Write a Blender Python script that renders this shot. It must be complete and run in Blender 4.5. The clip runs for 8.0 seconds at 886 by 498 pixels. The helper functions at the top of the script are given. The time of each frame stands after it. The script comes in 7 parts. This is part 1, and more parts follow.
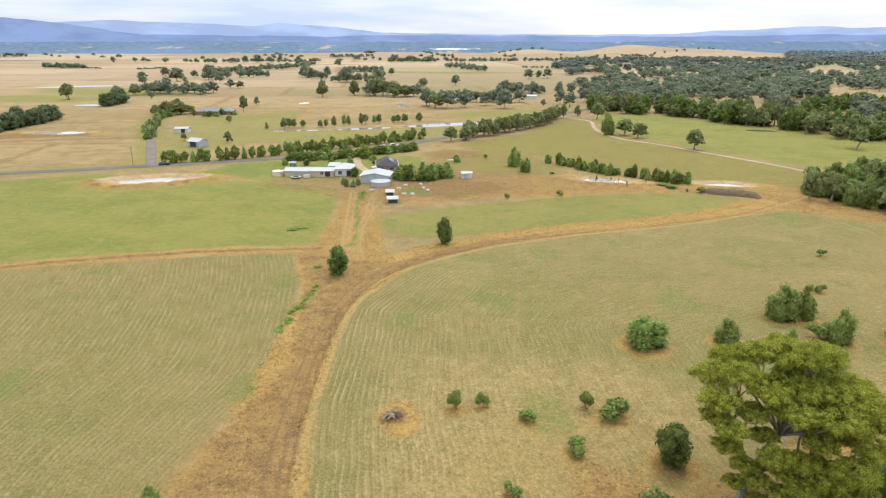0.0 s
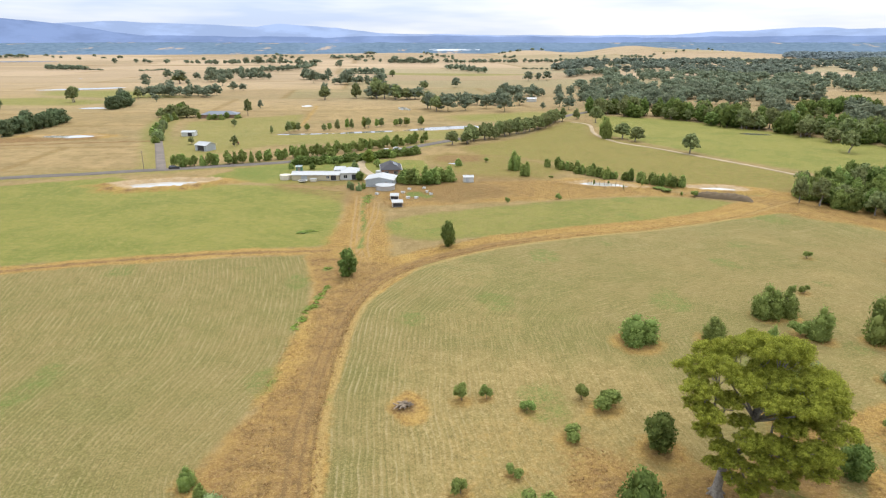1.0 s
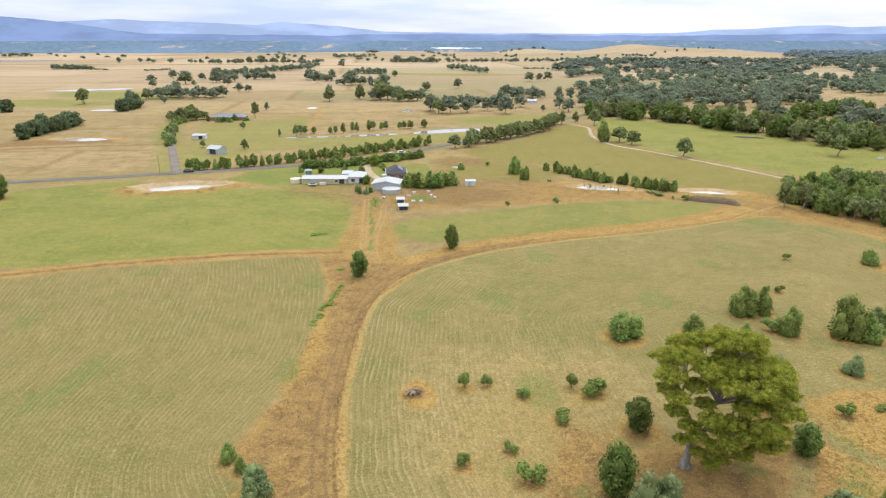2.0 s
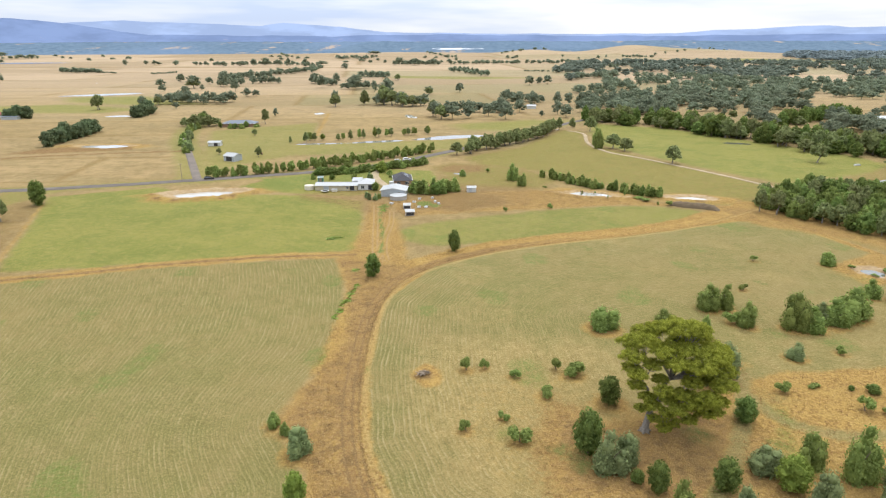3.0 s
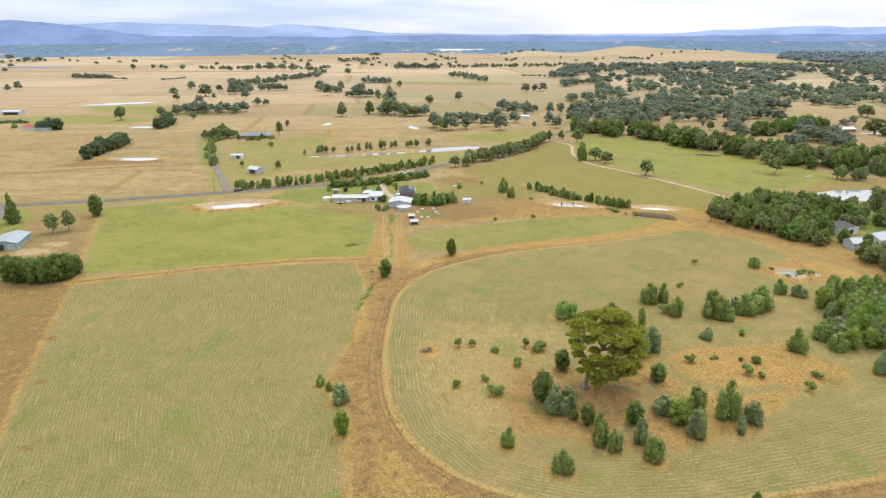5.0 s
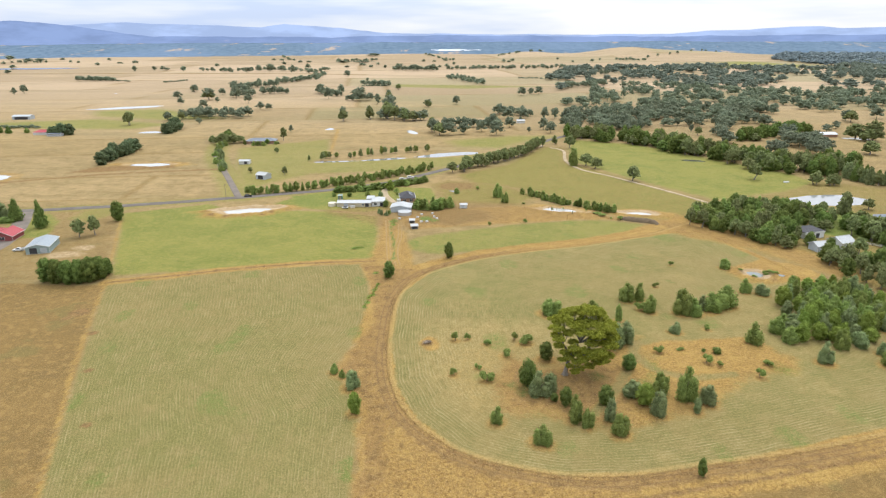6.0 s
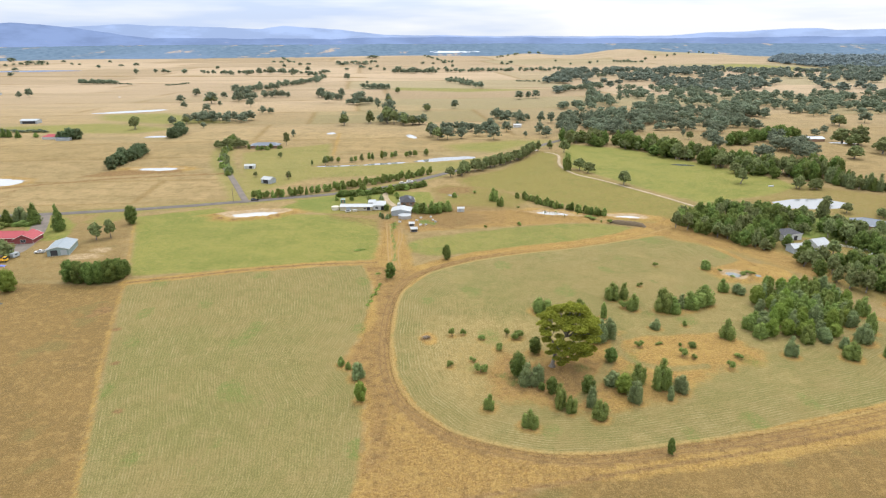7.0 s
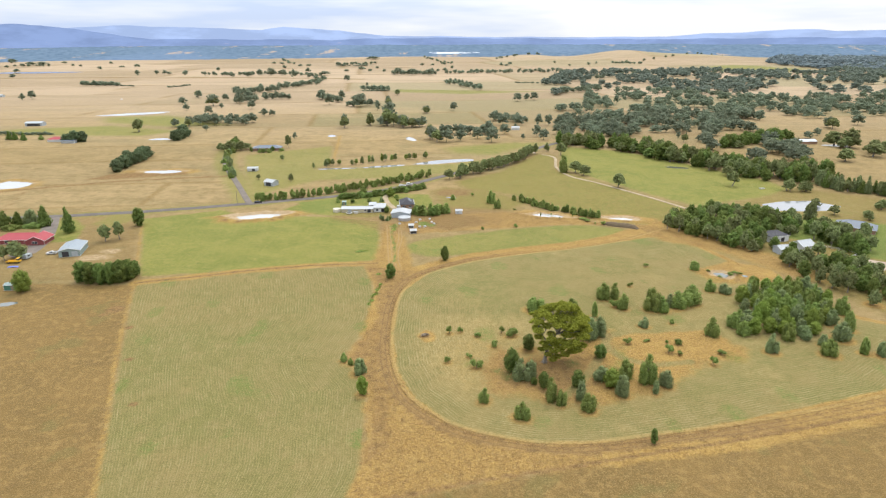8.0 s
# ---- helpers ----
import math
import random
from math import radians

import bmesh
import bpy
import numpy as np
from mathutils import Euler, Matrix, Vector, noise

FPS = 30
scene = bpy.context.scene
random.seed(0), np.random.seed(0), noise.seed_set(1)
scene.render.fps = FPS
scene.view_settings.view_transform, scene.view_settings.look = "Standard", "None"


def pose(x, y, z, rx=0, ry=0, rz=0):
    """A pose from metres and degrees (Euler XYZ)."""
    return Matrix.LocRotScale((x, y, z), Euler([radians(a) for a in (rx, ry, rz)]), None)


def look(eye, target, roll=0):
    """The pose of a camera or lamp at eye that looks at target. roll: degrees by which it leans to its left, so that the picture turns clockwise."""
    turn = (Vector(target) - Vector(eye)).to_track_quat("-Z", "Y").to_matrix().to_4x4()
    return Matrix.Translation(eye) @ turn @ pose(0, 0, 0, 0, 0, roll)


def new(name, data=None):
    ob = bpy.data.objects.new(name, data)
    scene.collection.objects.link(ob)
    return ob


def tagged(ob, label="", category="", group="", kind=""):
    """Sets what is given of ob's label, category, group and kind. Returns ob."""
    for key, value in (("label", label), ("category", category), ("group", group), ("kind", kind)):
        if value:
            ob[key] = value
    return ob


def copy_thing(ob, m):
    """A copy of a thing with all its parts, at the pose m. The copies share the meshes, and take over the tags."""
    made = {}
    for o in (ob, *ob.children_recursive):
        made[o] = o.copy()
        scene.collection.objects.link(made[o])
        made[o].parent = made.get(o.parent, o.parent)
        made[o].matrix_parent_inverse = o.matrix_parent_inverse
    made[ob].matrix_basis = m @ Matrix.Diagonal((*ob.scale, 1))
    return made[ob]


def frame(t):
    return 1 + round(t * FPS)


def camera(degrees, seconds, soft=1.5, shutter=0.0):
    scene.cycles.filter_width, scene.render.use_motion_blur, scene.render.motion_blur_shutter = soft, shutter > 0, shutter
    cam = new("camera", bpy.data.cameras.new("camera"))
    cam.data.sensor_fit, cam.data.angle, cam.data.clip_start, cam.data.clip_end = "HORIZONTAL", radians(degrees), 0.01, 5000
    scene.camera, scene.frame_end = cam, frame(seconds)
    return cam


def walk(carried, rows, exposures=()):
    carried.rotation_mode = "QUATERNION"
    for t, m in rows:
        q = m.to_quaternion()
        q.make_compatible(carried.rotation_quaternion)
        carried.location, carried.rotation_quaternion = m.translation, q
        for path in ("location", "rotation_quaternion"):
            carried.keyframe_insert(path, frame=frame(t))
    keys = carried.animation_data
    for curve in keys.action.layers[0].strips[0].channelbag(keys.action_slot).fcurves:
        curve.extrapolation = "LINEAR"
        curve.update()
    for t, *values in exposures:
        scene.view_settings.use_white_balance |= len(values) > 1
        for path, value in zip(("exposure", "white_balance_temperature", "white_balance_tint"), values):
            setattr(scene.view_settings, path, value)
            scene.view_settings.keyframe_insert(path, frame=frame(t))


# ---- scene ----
cam = camera(70.1, 8.0, soft=1.2)
PATH = [
    (0, (0.314, -2.361, 53.313), (0.313, -0.46, 52.691), 0.0),
    (0.5, (-0.358, -5.964, 54.664), (-0.359, -4.062, 54.043), -0.0),
    (1, (-0.849, -9.945, 56.367), (-0.849, -8.044, 55.746), -0.0),
    (1.5, (-1.189, -14.514, 58.572), (-1.191, -12.614, 57.947), -0.0),
    (3, (-2.213, -42.87, 69.729), (-2.223, -40.972, 69.099), -0.1),
    (3.5, (-2.066, -53.689, 74.109), (-2.078, -51.791, 73.477), -0.2),
    (4, (-1.878, -65.024, 78.622), (-1.89, -63.128, 77.987), -0.2),
    (4.5, (-1.522, -75.967, 82.856), (-1.535, -74.07, 82.221), -0.2),
    (6, (-1.198, -109.825, 97.058), (-1.204, -107.93, 96.419), -0.2),
    (6.5, (-1.001, -119.068, 100.461), (-1.005, -117.173, 99.823), -0.2),
    (7, (-0.644, -126.517, 103.354), (-0.647, -124.621, 102.717), -0.2),
    (7.5, (-0.168, -131.957, 105.568), (-0.171, -130.061, 104.931), -0.2),
    (8, (0.068, -136.789, 107.331), (0.066, -134.893, 106.695), -0.2),
]
walk(cam, [(t, look(eye, target, roll)) for t, eye, target, roll in PATH])

# ---------------------------------------------------------------- sky and sun
SUN_ELEVATION, SUN_AZIMUTH = radians(58), radians(25)      # azimuth from +y towards +x

world = bpy.data.worlds.new("overcast_sky")
scene.world = world
world.use_nodes = True
wn, wl = world.node_tree.nodes, world.node_tree.links
wn.clear()


def wnode(kind, **values):
    n = wn.new(kind)
    for key, value in values.items():
        n.inputs[key].default_value = value
    return n


w_out = wn.new("ShaderNodeOutputWorld")
w_sky = wn.new("ShaderNodeTexSky")
w_sky.sky_type, w_sky.sun_disc = "NISHITA", False
w_sky.sun_elevation, w_sky.sun_rotation = SUN_ELEVATION, SUN_AZIMUTH
w_sky.air_density, w_sky.dust_density = 1.0, 1.5
w_sky_bg = wnode("ShaderNodeBackground", Strength=0.12)
wl.new(w_sky.outputs[0], w_sky_bg.inputs[0])

w_co = wn.new("ShaderNodeTexCoord")
w_sep = wn.new("ShaderNodeSeparateXYZ")
wl.new(w_co.outputs["Generated"], w_sep.inputs[0])
# an overcast deck grows brighter towards the zenith
w_up = wn.new("ShaderNodeMapRange")
w_up.inputs["From Min"].default_value, w_up.inputs["From Max"].default_value = 0.03, 0.75
w_up.inputs["To Min"].default_value, w_up.inputs["To Max"].default_value = 1.09, 2.62
wl.new(w_sep.outputs[2], w_up.inputs[0])
# flat streaky cloud: the noise is squeezed in height
w_map = wn.new("ShaderNodeMapping")
w_map.inputs["Scale"].default_value = (1.6, 1.6, 13.0)
w_map.inputs["Location"].default_value = (0.35, 0.1, 0.0)
wl.new(w_co.outputs["Generated"], w_map.inputs[0])
w_noise = wnode("ShaderNodeTexNoise", Scale=1.5, Detail=4.0, Roughness=0.55)
wl.new(w_map.outputs[0], w_noise.inputs["Vector"])
w_tint = wn.new("ShaderNodeValToRGB")
w_tint.color_ramp.elements[0].position, w_tint.color_ramp.elements[0].color = 0.34, (0.60, 0.72, 0.97, 1)
w_tint.color_ramp.elements[1].position, w_tint.color_ramp.elements[1].color = 0.58, (0.96, 0.985, 1.0, 1)
w_side = wn.new("ShaderNodeMath")
w_side.operation = "MULTIPLY_ADD"
w_side.inputs[1].default_value = 0.26
wl.new(w_sep.outputs[0], w_side.inputs[0])
wl.new(w_noise.outputs[0], w_side.inputs[2])
wl.new(w_side.outputs[0], w_tint.inputs[0])
w_cloud_bg = wn.new("ShaderNodeBackground")
w_high = wn.new("ShaderNodeMapRange")
w_high.inputs["From Min"].default_value, w_high.inputs["From Max"].default_value = 0.08, 0.35
wl.new(w_sep.outputs[2], w_high.inputs[0])
w_deck = wn.new("ShaderNodeMix")
w_deck.data_type = "RGBA"
w_deck.inputs[7].default_value = (0.92, 0.955, 1.0, 1)
wl.new(w_high.outputs[0], w_deck.inputs[0])
wl.new(w_tint.outputs[0], w_deck.inputs[6])
wl.new(w_deck.outputs[2], w_cloud_bg.inputs[0])
wl.new(w_up.outputs[0], w_cloud_bg.inputs[1])
w_mix = wn.new("ShaderNodeMixShader")
w_mix.inputs[0].default_value = 0.88
wl.new(w_sky_bg.outputs[0], w_mix.inputs[1])
wl.new(w_cloud_bg.outputs[0], w_mix.inputs[2])
wl.new(w_mix.outputs[0], w_out.inputs[0])

sun = new("sun", bpy.data.lights.new("sun", "SUN"))
sun.data.energy, sun.data.angle, sun.data.color = 1.9, radians(14), (1.0, 0.95, 0.86)
sun.matrix_world = look((math.sin(SUN_AZIMUTH) * math.cos(SUN_ELEVATION) * 100, math.cos(SUN_AZIMUTH) * math.cos(SUN_ELEVATION) * 100, math.sin(SUN_ELEVATION) * 100), (0, 0, 0))
scene.view_settings.exposure = 0.0

# ---------------------------------------------------------------- materials
class Nodes:
    """A short way to write a node material."""

    def __init__(self, name):
        self.mat = bpy.data.materials.new(name)
        self.mat.use_nodes = True
        self.t = self.mat.node_tree
        self.bsdf = self.t.nodes["Principled BSDF"]

    def add(self, kind, **values):
        n = self.t.nodes.new(kind)
        for key, value in values.items():
            self.put(n.inputs[key.replace("_", " ")], value)
        return n

    def put(self, socket, value):
        if isinstance(value, bpy.types.NodeSocket):
            self.t.links.new(value, socket)
        else:
            socket.default_value = value

    def math(self, op, a, b=0.0, clamp=False):
        n = self.t.nodes.new("ShaderNodeMath")
        n.operation, n.use_clamp = op, clamp
        self.put(n.inputs[0], a)
        self.put(n.inputs[1], b)
        return n.outputs[0]

    def mix(self, fac, a, b):
        n = self.t.nodes.new("ShaderNodeMix")
        n.data_type = "RGBA"
        self.put(n.inputs[0], fac)
        self.put(n.inputs[6], a if isinstance(a, bpy.types.NodeSocket) else (*a, 1))
        self.put(n.inputs[7], b if isinstance(b, bpy.types.NodeSocket) else (*b, 1))
        return n.outputs[2]

    def noise(self, scale, detail=4.0, rough=0.6, vector=None, distortion=0.0):
        n = self.add("ShaderNodeTexNoise", Scale=scale, Detail=detail, Roughness=rough, Distortion=distortion)
        self.t.links.new(vector or self.place(), n.inputs["Vector"])
        return n.outputs[0]

    def place(self):
        if not hasattr(self, "where"):
            self.where = self.t.nodes.new("ShaderNodeTexCoord").outputs["Object"]
        return self.where

    def ramp(self, value, low, high, a=0.0, b=1.0):
        n = self.add("ShaderNodeMapRange")
        n.interpolation_type = "SMOOTHSTEP"
        self.put(n.inputs[0], value)
        for i, v in enumerate((low, high, a, b)):
            self.put(n.inputs[i + 1], v)
        return n.outputs[0]

    def bump(self, height, strength, distance):
        n = self.add("ShaderNodeBump", Strength=strength, Distance=distance, Height=height)
        self.put(self.bsdf.inputs["Normal"], n.outputs[0])

    def done(self, color, rough=0.9, metal=0.0, spec=0.3):
        self.put(self.bsdf.inputs["Base Color"], color if isinstance(color, bpy.types.NodeSocket) else (*color, 1))
        self.put(self.bsdf.inputs["Roughness"], rough)
        self.put(self.bsdf.inputs["Metallic"], metal)
        self.put(self.bsdf.inputs["Specular IOR Level"], spec)
        return self.mat


def leaf_material(name, dark, light, glow_through=0.42):
    n = Nodes(name)
    island = n.t.nodes.new("ShaderNodeNewGeometry").outputs["Random Per Island"]
    whole = n.t.nodes.new("ShaderNodeObjectInfo").outputs["Random"]
    c = n.mix(n.ramp(island, 0.0, 1.0), dark, light)
    c = n.mix(n.math("MULTIPLY", n.noise(0.45, 3.0), 0.5), c, tuple(0.5 * d + 0.4 * e for d, e in zip(dark, light)))
    hsv = n.add("ShaderNodeHueSaturation", Color=c)
    n.put(hsv.inputs["Hue"], n.math("ADD", n.math("MULTIPLY", whole, 0.03), 0.485))
    n.put(hsv.inputs["Value"], n.math("ADD", n.math("MULTIPLY", whole, 0.36), 0.95))
    n.done(hsv.outputs[0], 0.75, 0.0, 0.12)
    through_leaf = n.add("ShaderNodeBsdfTranslucent", Color=hsv.outputs[0])
    both = n.add("ShaderNodeMixShader", Fac=glow_through)
    n.t.links.new(n.bsdf.outputs[0], both.inputs[1])
    n.t.links.new(through_leaf.outputs[0], both.inputs[2])
    n.t.links.new(both.outputs[0], n.t.nodes["Material Output"].inputs["Surface"])
    return n.mat


def bark_material(name, a, b):
    n = Nodes(name)
    v = n.noise(3.0, 6.0, 0.7, distortion=0.8)
    n.bump(n.noise(9.0, 5.0), 0.7, 0.05)
    return n.done(n.mix(n.ramp(v, 0.35, 0.65), a, b), 0.9)


def plain_material(name, color, rough=0.6, metal=0.0, wear=0.25, scale=0.8, spec=0.4):
    n = Nodes(name)
    v = n.noise(scale, 5.0, 0.65)
    f = n.noise(scale * 9, 3.0, 0.6)
    c = n.mix(n.ramp(v, 0.35, 0.75, 0.0, wear), color, tuple(0.55 * x + 0.03 for x in color))
    c = n.mix(n.ramp(f, 0.5, 0.8, 0.0, wear * 0.6), c, tuple(min(1, 1.15 * x + 0.02) for x in color))
    n.bump(f, 0.15, 0.01)
    return n.done(c, rough, metal, spec)


def sheet_material(name, color, rough=0.5, metal=0.0, pitch=0.19):
    """Corrugated roofing steel: ribs down the slope as relief, streaks of dirt."""
    n = Nodes(name)
    wave = n.add("ShaderNodeTexWave", Scale=1.0 / pitch / 6.283 * 3.1416)
    wave.bands_direction = "X"
    n.t.links.new(n.place(), wave.inputs["Vector"])
    m = n.add("ShaderNodeMapping", Vector=n.place())
    m.inputs["Scale"].default_value = (2.2, 0.25, 0.25)
    streak = n.noise(1.0, 5.0, 0.7, m.outputs[0])
    c = n.mix(n.ramp(streak, 0.45, 0.75, 0.0, 0.4), color, tuple(0.62 * x for x in color))
    n.bump(wave.outputs["Fac"], 0.5, 0.03)
    return n.done(c, rough, metal, 0.25)


def water_material(name, base, rough):
    n = Nodes(name)
    n.bump(n.noise(1.6, 3.0), 0.06, 0.05)
    return n.done(base, rough, 0.0, 1.0)


LEAF_GUM = leaf_material("leaf_gum", (0.115, 0.138, 0.054), (0.245, 0.270, 0.112))
# haze is mixed into these three far leaf colours, greying and bluing them
LEAF_FAR = leaf_material("leaf_far", (0.112, 0.138, 0.094), (0.205, 0.232, 0.150))
LEAF_HAZE_DISTANT = leaf_material("leaf_haze_distant", (0.125, 0.162, 0.172), (0.192, 0.236, 0.245))
LEAF_HAZE_BLUE = leaf_material("leaf_haze_blue", (0.112, 0.142, 0.112), (0.196, 0.230, 0.178))
LEAF_BUSH = leaf_material("leaf_bush", (0.118, 0.160, 0.042), (0.265, 0.322, 0.092))
LEAF_GREY = leaf_material("leaf_grey", (0.128, 0.164, 0.072), (0.258, 0.306, 0.136))
LEAF_DARK = leaf_material("leaf_dark", (0.075, 0.108, 0.028), (0.170, 0.220, 0.058))
LEAF_OLIVE = leaf_material("leaf_olive", (0.145, 0.176, 0.024), (0.385, 0.420, 0.064), 0.48)
LEAF_CYPRESS = leaf_material("leaf_cypress", (0.068, 0.098, 0.050), (0.150, 0.190, 0.094))
LEAF_LIME = leaf_material("leaf_lime", (0.125, 0.175, 0.032), (0.260, 0.325, 0.072))
BARK = bark_material("bark_grey", (0.13, 0.115, 0.10), (0.25, 0.225, 0.195))
BARK_DARK = bark_material("bark_brown", (0.09, 0.07, 0.05), (0.18, 0.14, 0.10))
WATER = water_material("dam_water", (0.38, 0.37, 0.345), 0.05)
WATER_GREY = water_material("lagoon_water", (0.20, 0.205, 0.215), 0.05)
WATER_DARK = water_material("pond_water", (0.10, 0.11, 0.10), 0.03)
ROOF_WHITE = sheet_material("roof_zinc_white", (0.35, 0.365, 0.38), 0.45, 0.1)
ROOF_GREY = sheet_material("roof_zinc_grey", (0.357, 0.391, 0.425), 0.45, 0.2)
ROOF_BLUE = sheet_material("roof_bluegrey", (0.125, 0.146, 0.180), 0.5, 0.1)
ROOF_RED = sheet_material("roof_red_tile", (0.31, 0.062, 0.072), 0.7, 0.0, 0.33)
ROOF_SLATE = sheet_material("roof_grey_steel", (0.24, 0.275, 0.305), 0.5, 0.1)
ROOF_DARK = sheet_material("roof_dark_tile", (0.045, 0.045, 0.052), 0.75, 0.0, 0.33)
WALL_WHITE = plain_material("wall_white_board", (0.47, 0.48, 0.475), 0.7)
WALL_CREAM = plain_material("wall_cream_sheet", (0.416, 0.368, 0.256), 0.7)
WALL_GREY = plain_material("wall_grey_sheet", (0.33, 0.36, 0.38), 0.6)
WALL_GREEN = plain_material("wall_green_sheet", (0.05, 0.15, 0.11), 0.6)
WALL_TEAL = plain_material("wall_teal_sheet", (0.208, 0.272, 0.264), 0.6)
WALL_BRICK = plain_material("wall_red_brick", (0.20, 0.045, 0.045), 0.85, 0.0, 0.4, 2.5)
WALL_BROWN = plain_material("wall_brown_brick", (0.25, 0.15, 0.10), 0.85, 0.0, 0.4, 2.5)
TIMBER = plain_material("weathered_timber", (0.24, 0.19, 0.14), 0.9, 0.0, 0.5, 3.0)
CONCRETE = plain_material("concrete", (0.336, 0.320, 0.296), 0.9)
STEEL = plain_material("dull_steel", (0.45, 0.46, 0.47), 0.4, 0.7)
DARK = plain_material("bay_shade_and_chassis", (0.03, 0.03, 0.033), 0.8)
RUBBER = plain_material("rubber", (0.02, 0.02, 0.02), 0.85)
GLASS = plain_material("window_glass", (0.035, 0.045, 0.055), 0.08, 0.0, 0.1, 0.8, 0.9)
SOLAR = plain_material("solar_panel", (0.02, 0.03, 0.06), 0.15, 0.0, 0.1, 0.8, 0.9)
PAINT_WHITE = plain_material("paint_white", (0.55, 0.55, 0.54), 0.35)
PAINT_DARK = plain_material("paint_dark", (0.025, 0.027, 0.032), 0.25)
PAINT_YELLOW = plain_material("paint_yellow", (0.72, 0.40, 0.03), 0.45)
LAKE_PALE = plain_material("far_lake", (0.44, 0.49, 0.56), 0.4)
PAINT_BLUE = plain_material("tarp_blue", (0.12, 0.16, 0.45), 0.7)
PLASTIC_CREAM = plain_material("tank_cream", (0.527, 0.484, 0.391), 0.6)


def asphalt_material(name, base, pale):
    n = Nodes(name)
    big, small = n.noise(0.12, 4.0), n.noise(6.0, 4.0, 0.7)
    c = n.mix(n.ramp(big, 0.35, 0.7), base, pale)
    c = n.mix(n.ramp(small, 0.4, 0.8, 0.0, 0.5), c, tuple(1.4 * x for x in pale))
    n.bump(small, 0.3, 0.01)
    return n.done(c, 0.95, 0.0, 0.08)


ASPHALT = asphalt_material("asphalt", (0.102, 0.089, 0.082), (0.140, 0.123, 0.113))
ASPHALT_DRIVE = asphalt_material("asphalt_drive", (0.125, 0.108, 0.096), (0.170, 0.145, 0.125))
GRAVEL_MAT = asphalt_material("gravel", (0.250, 0.198, 0.128), (0.330, 0.268, 0.182))
ARENA_SAND = asphalt_material("arena_sand", (0.270, 0.217, 0.165), (0.345, 0.285, 0.225))


def ground_material():
    """Grassland: each cover has a mask of its own on the sheet, and noise frays its edges."""
    n = Nodes("grassland")
    masks, extra = [], []
    for name in ("cover_a", "cover_b", "cover_c", "cover_d"):
        a = n.t.nodes.new("ShaderNodeAttribute")
        a.attribute_name = name
        s = n.add("ShaderNodeSeparateColor", Color=a.outputs["Color"])
        masks += list(s.outputs)[:3]
        extra.append(a.outputs["Alpha"])
    mown, lush, straw, earth, clay, dull, stripe, row, weed, tint, green, pale = masks
    loop, lane, along, parched = extra
    fray = n.noise(0.35, 6.0, 0.65)
    fray_small = n.noise(1.3, 5.0, 0.7)
    patch = n.noise(0.035, 5.0, 0.6)
    patch_b = n.noise(0.011, 4.0, 0.55)
    tuft = n.noise(1.1, 6.0, 0.75)
    grain = n.noise(4.5, 4.0, 0.75)

    def frayed(mask, amount=0.9):
        edge = n.math("MULTIPLY", n.math("MULTIPLY", mask, n.math("SUBTRACT", 1.0, mask)), 4.0)
        push = n.math("MULTIPLY", n.math("MULTIPLY", n.math("SUBTRACT", n.math("ADD", n.math("MULTIPLY", fray, 0.5), n.math("MULTIPLY", fray_small, 0.5)), 0.5), edge), amount * 2.0)
        return n.ramp(n.math("ADD", mask, push), 0.12, 0.88)

    # dry paddocks to the horizon: fenced blocks, each with its own tint
    drift = n.add("ShaderNodeMapping", Vector=n.place())
    drift.inputs["Scale"].default_value = (0.35, 1.0, 1.0)
    strip = n.noise(0.010, 6.0, 0.6, drift.outputs[0])
    fine_strip = n.noise(0.06, 5.0, 0.7, drift.outputs[0])
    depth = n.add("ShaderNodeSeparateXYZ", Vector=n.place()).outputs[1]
    far_haze = n.ramp(n.math("ADD", depth, n.math("MULTIPLY", strip, 500.0)), 600.0, 1500.0)
    c = n.mix(tint, (0.287, 0.198, 0.085), (0.179, 0.126, 0.051))
    c = n.mix(n.math("MULTIPLY", pale, 0.45), c, (0.246, 0.185, 0.106))
    c = n.mix(n.math("MULTIPLY", green, 0.65), c, (0.133, 0.131, 0.053))
    c = n.mix(n.ramp(strip, 0.50, 0.62, 0.0, 0.50), c, (0.155, 0.131, 0.055))
    c = n.mix(n.ramp(strip, 0.45, 0.34, 0.0, 0.50), c, (0.291, 0.210, 0.103))
    c = n.mix(n.ramp(fine_strip, 0.47, 0.66, 0.0, 0.60), c, (0.155, 0.108, 0.045))
    c = n.mix(n.ramp(fine_strip, 0.47, 0.30, 0.0, 0.40), c, (0.301, 0.217, 0.109))
    c = n.mix(n.ramp(patch, 0.46, 0.66, 0.0, 0.45), c, (0.149, 0.108, 0.046))
    c = n.mix(n.ramp(n.noise(0.11, 5.0, 0.7), 0.46, 0.64, 0.0, 0.60), c, (0.135, 0.098, 0.042))
    c = n.mix(n.ramp(n.noise(0.24, 6.0, 0.75), 0.50, 0.66, 0.0, 0.55), c, (0.310, 0.226, 0.112))
    c = n.mix(n.ramp(n.noise(0.20, 6.0, 0.75), 0.54, 0.66, 0.0, 0.45), c, (0.120, 0.112, 0.042))
    c = n.mix(n.ramp(n.noise(0.0035, 4.0, 0.6), 0.54, 0.64, 0.0, 0.40), c, (0.141, 0.133, 0.055))
    # haze over the far plain, painted as paler and pinker grass
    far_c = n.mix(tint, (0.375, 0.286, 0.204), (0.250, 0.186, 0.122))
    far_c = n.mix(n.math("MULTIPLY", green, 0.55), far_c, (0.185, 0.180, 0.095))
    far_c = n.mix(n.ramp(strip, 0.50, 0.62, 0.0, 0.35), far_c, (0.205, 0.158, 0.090))
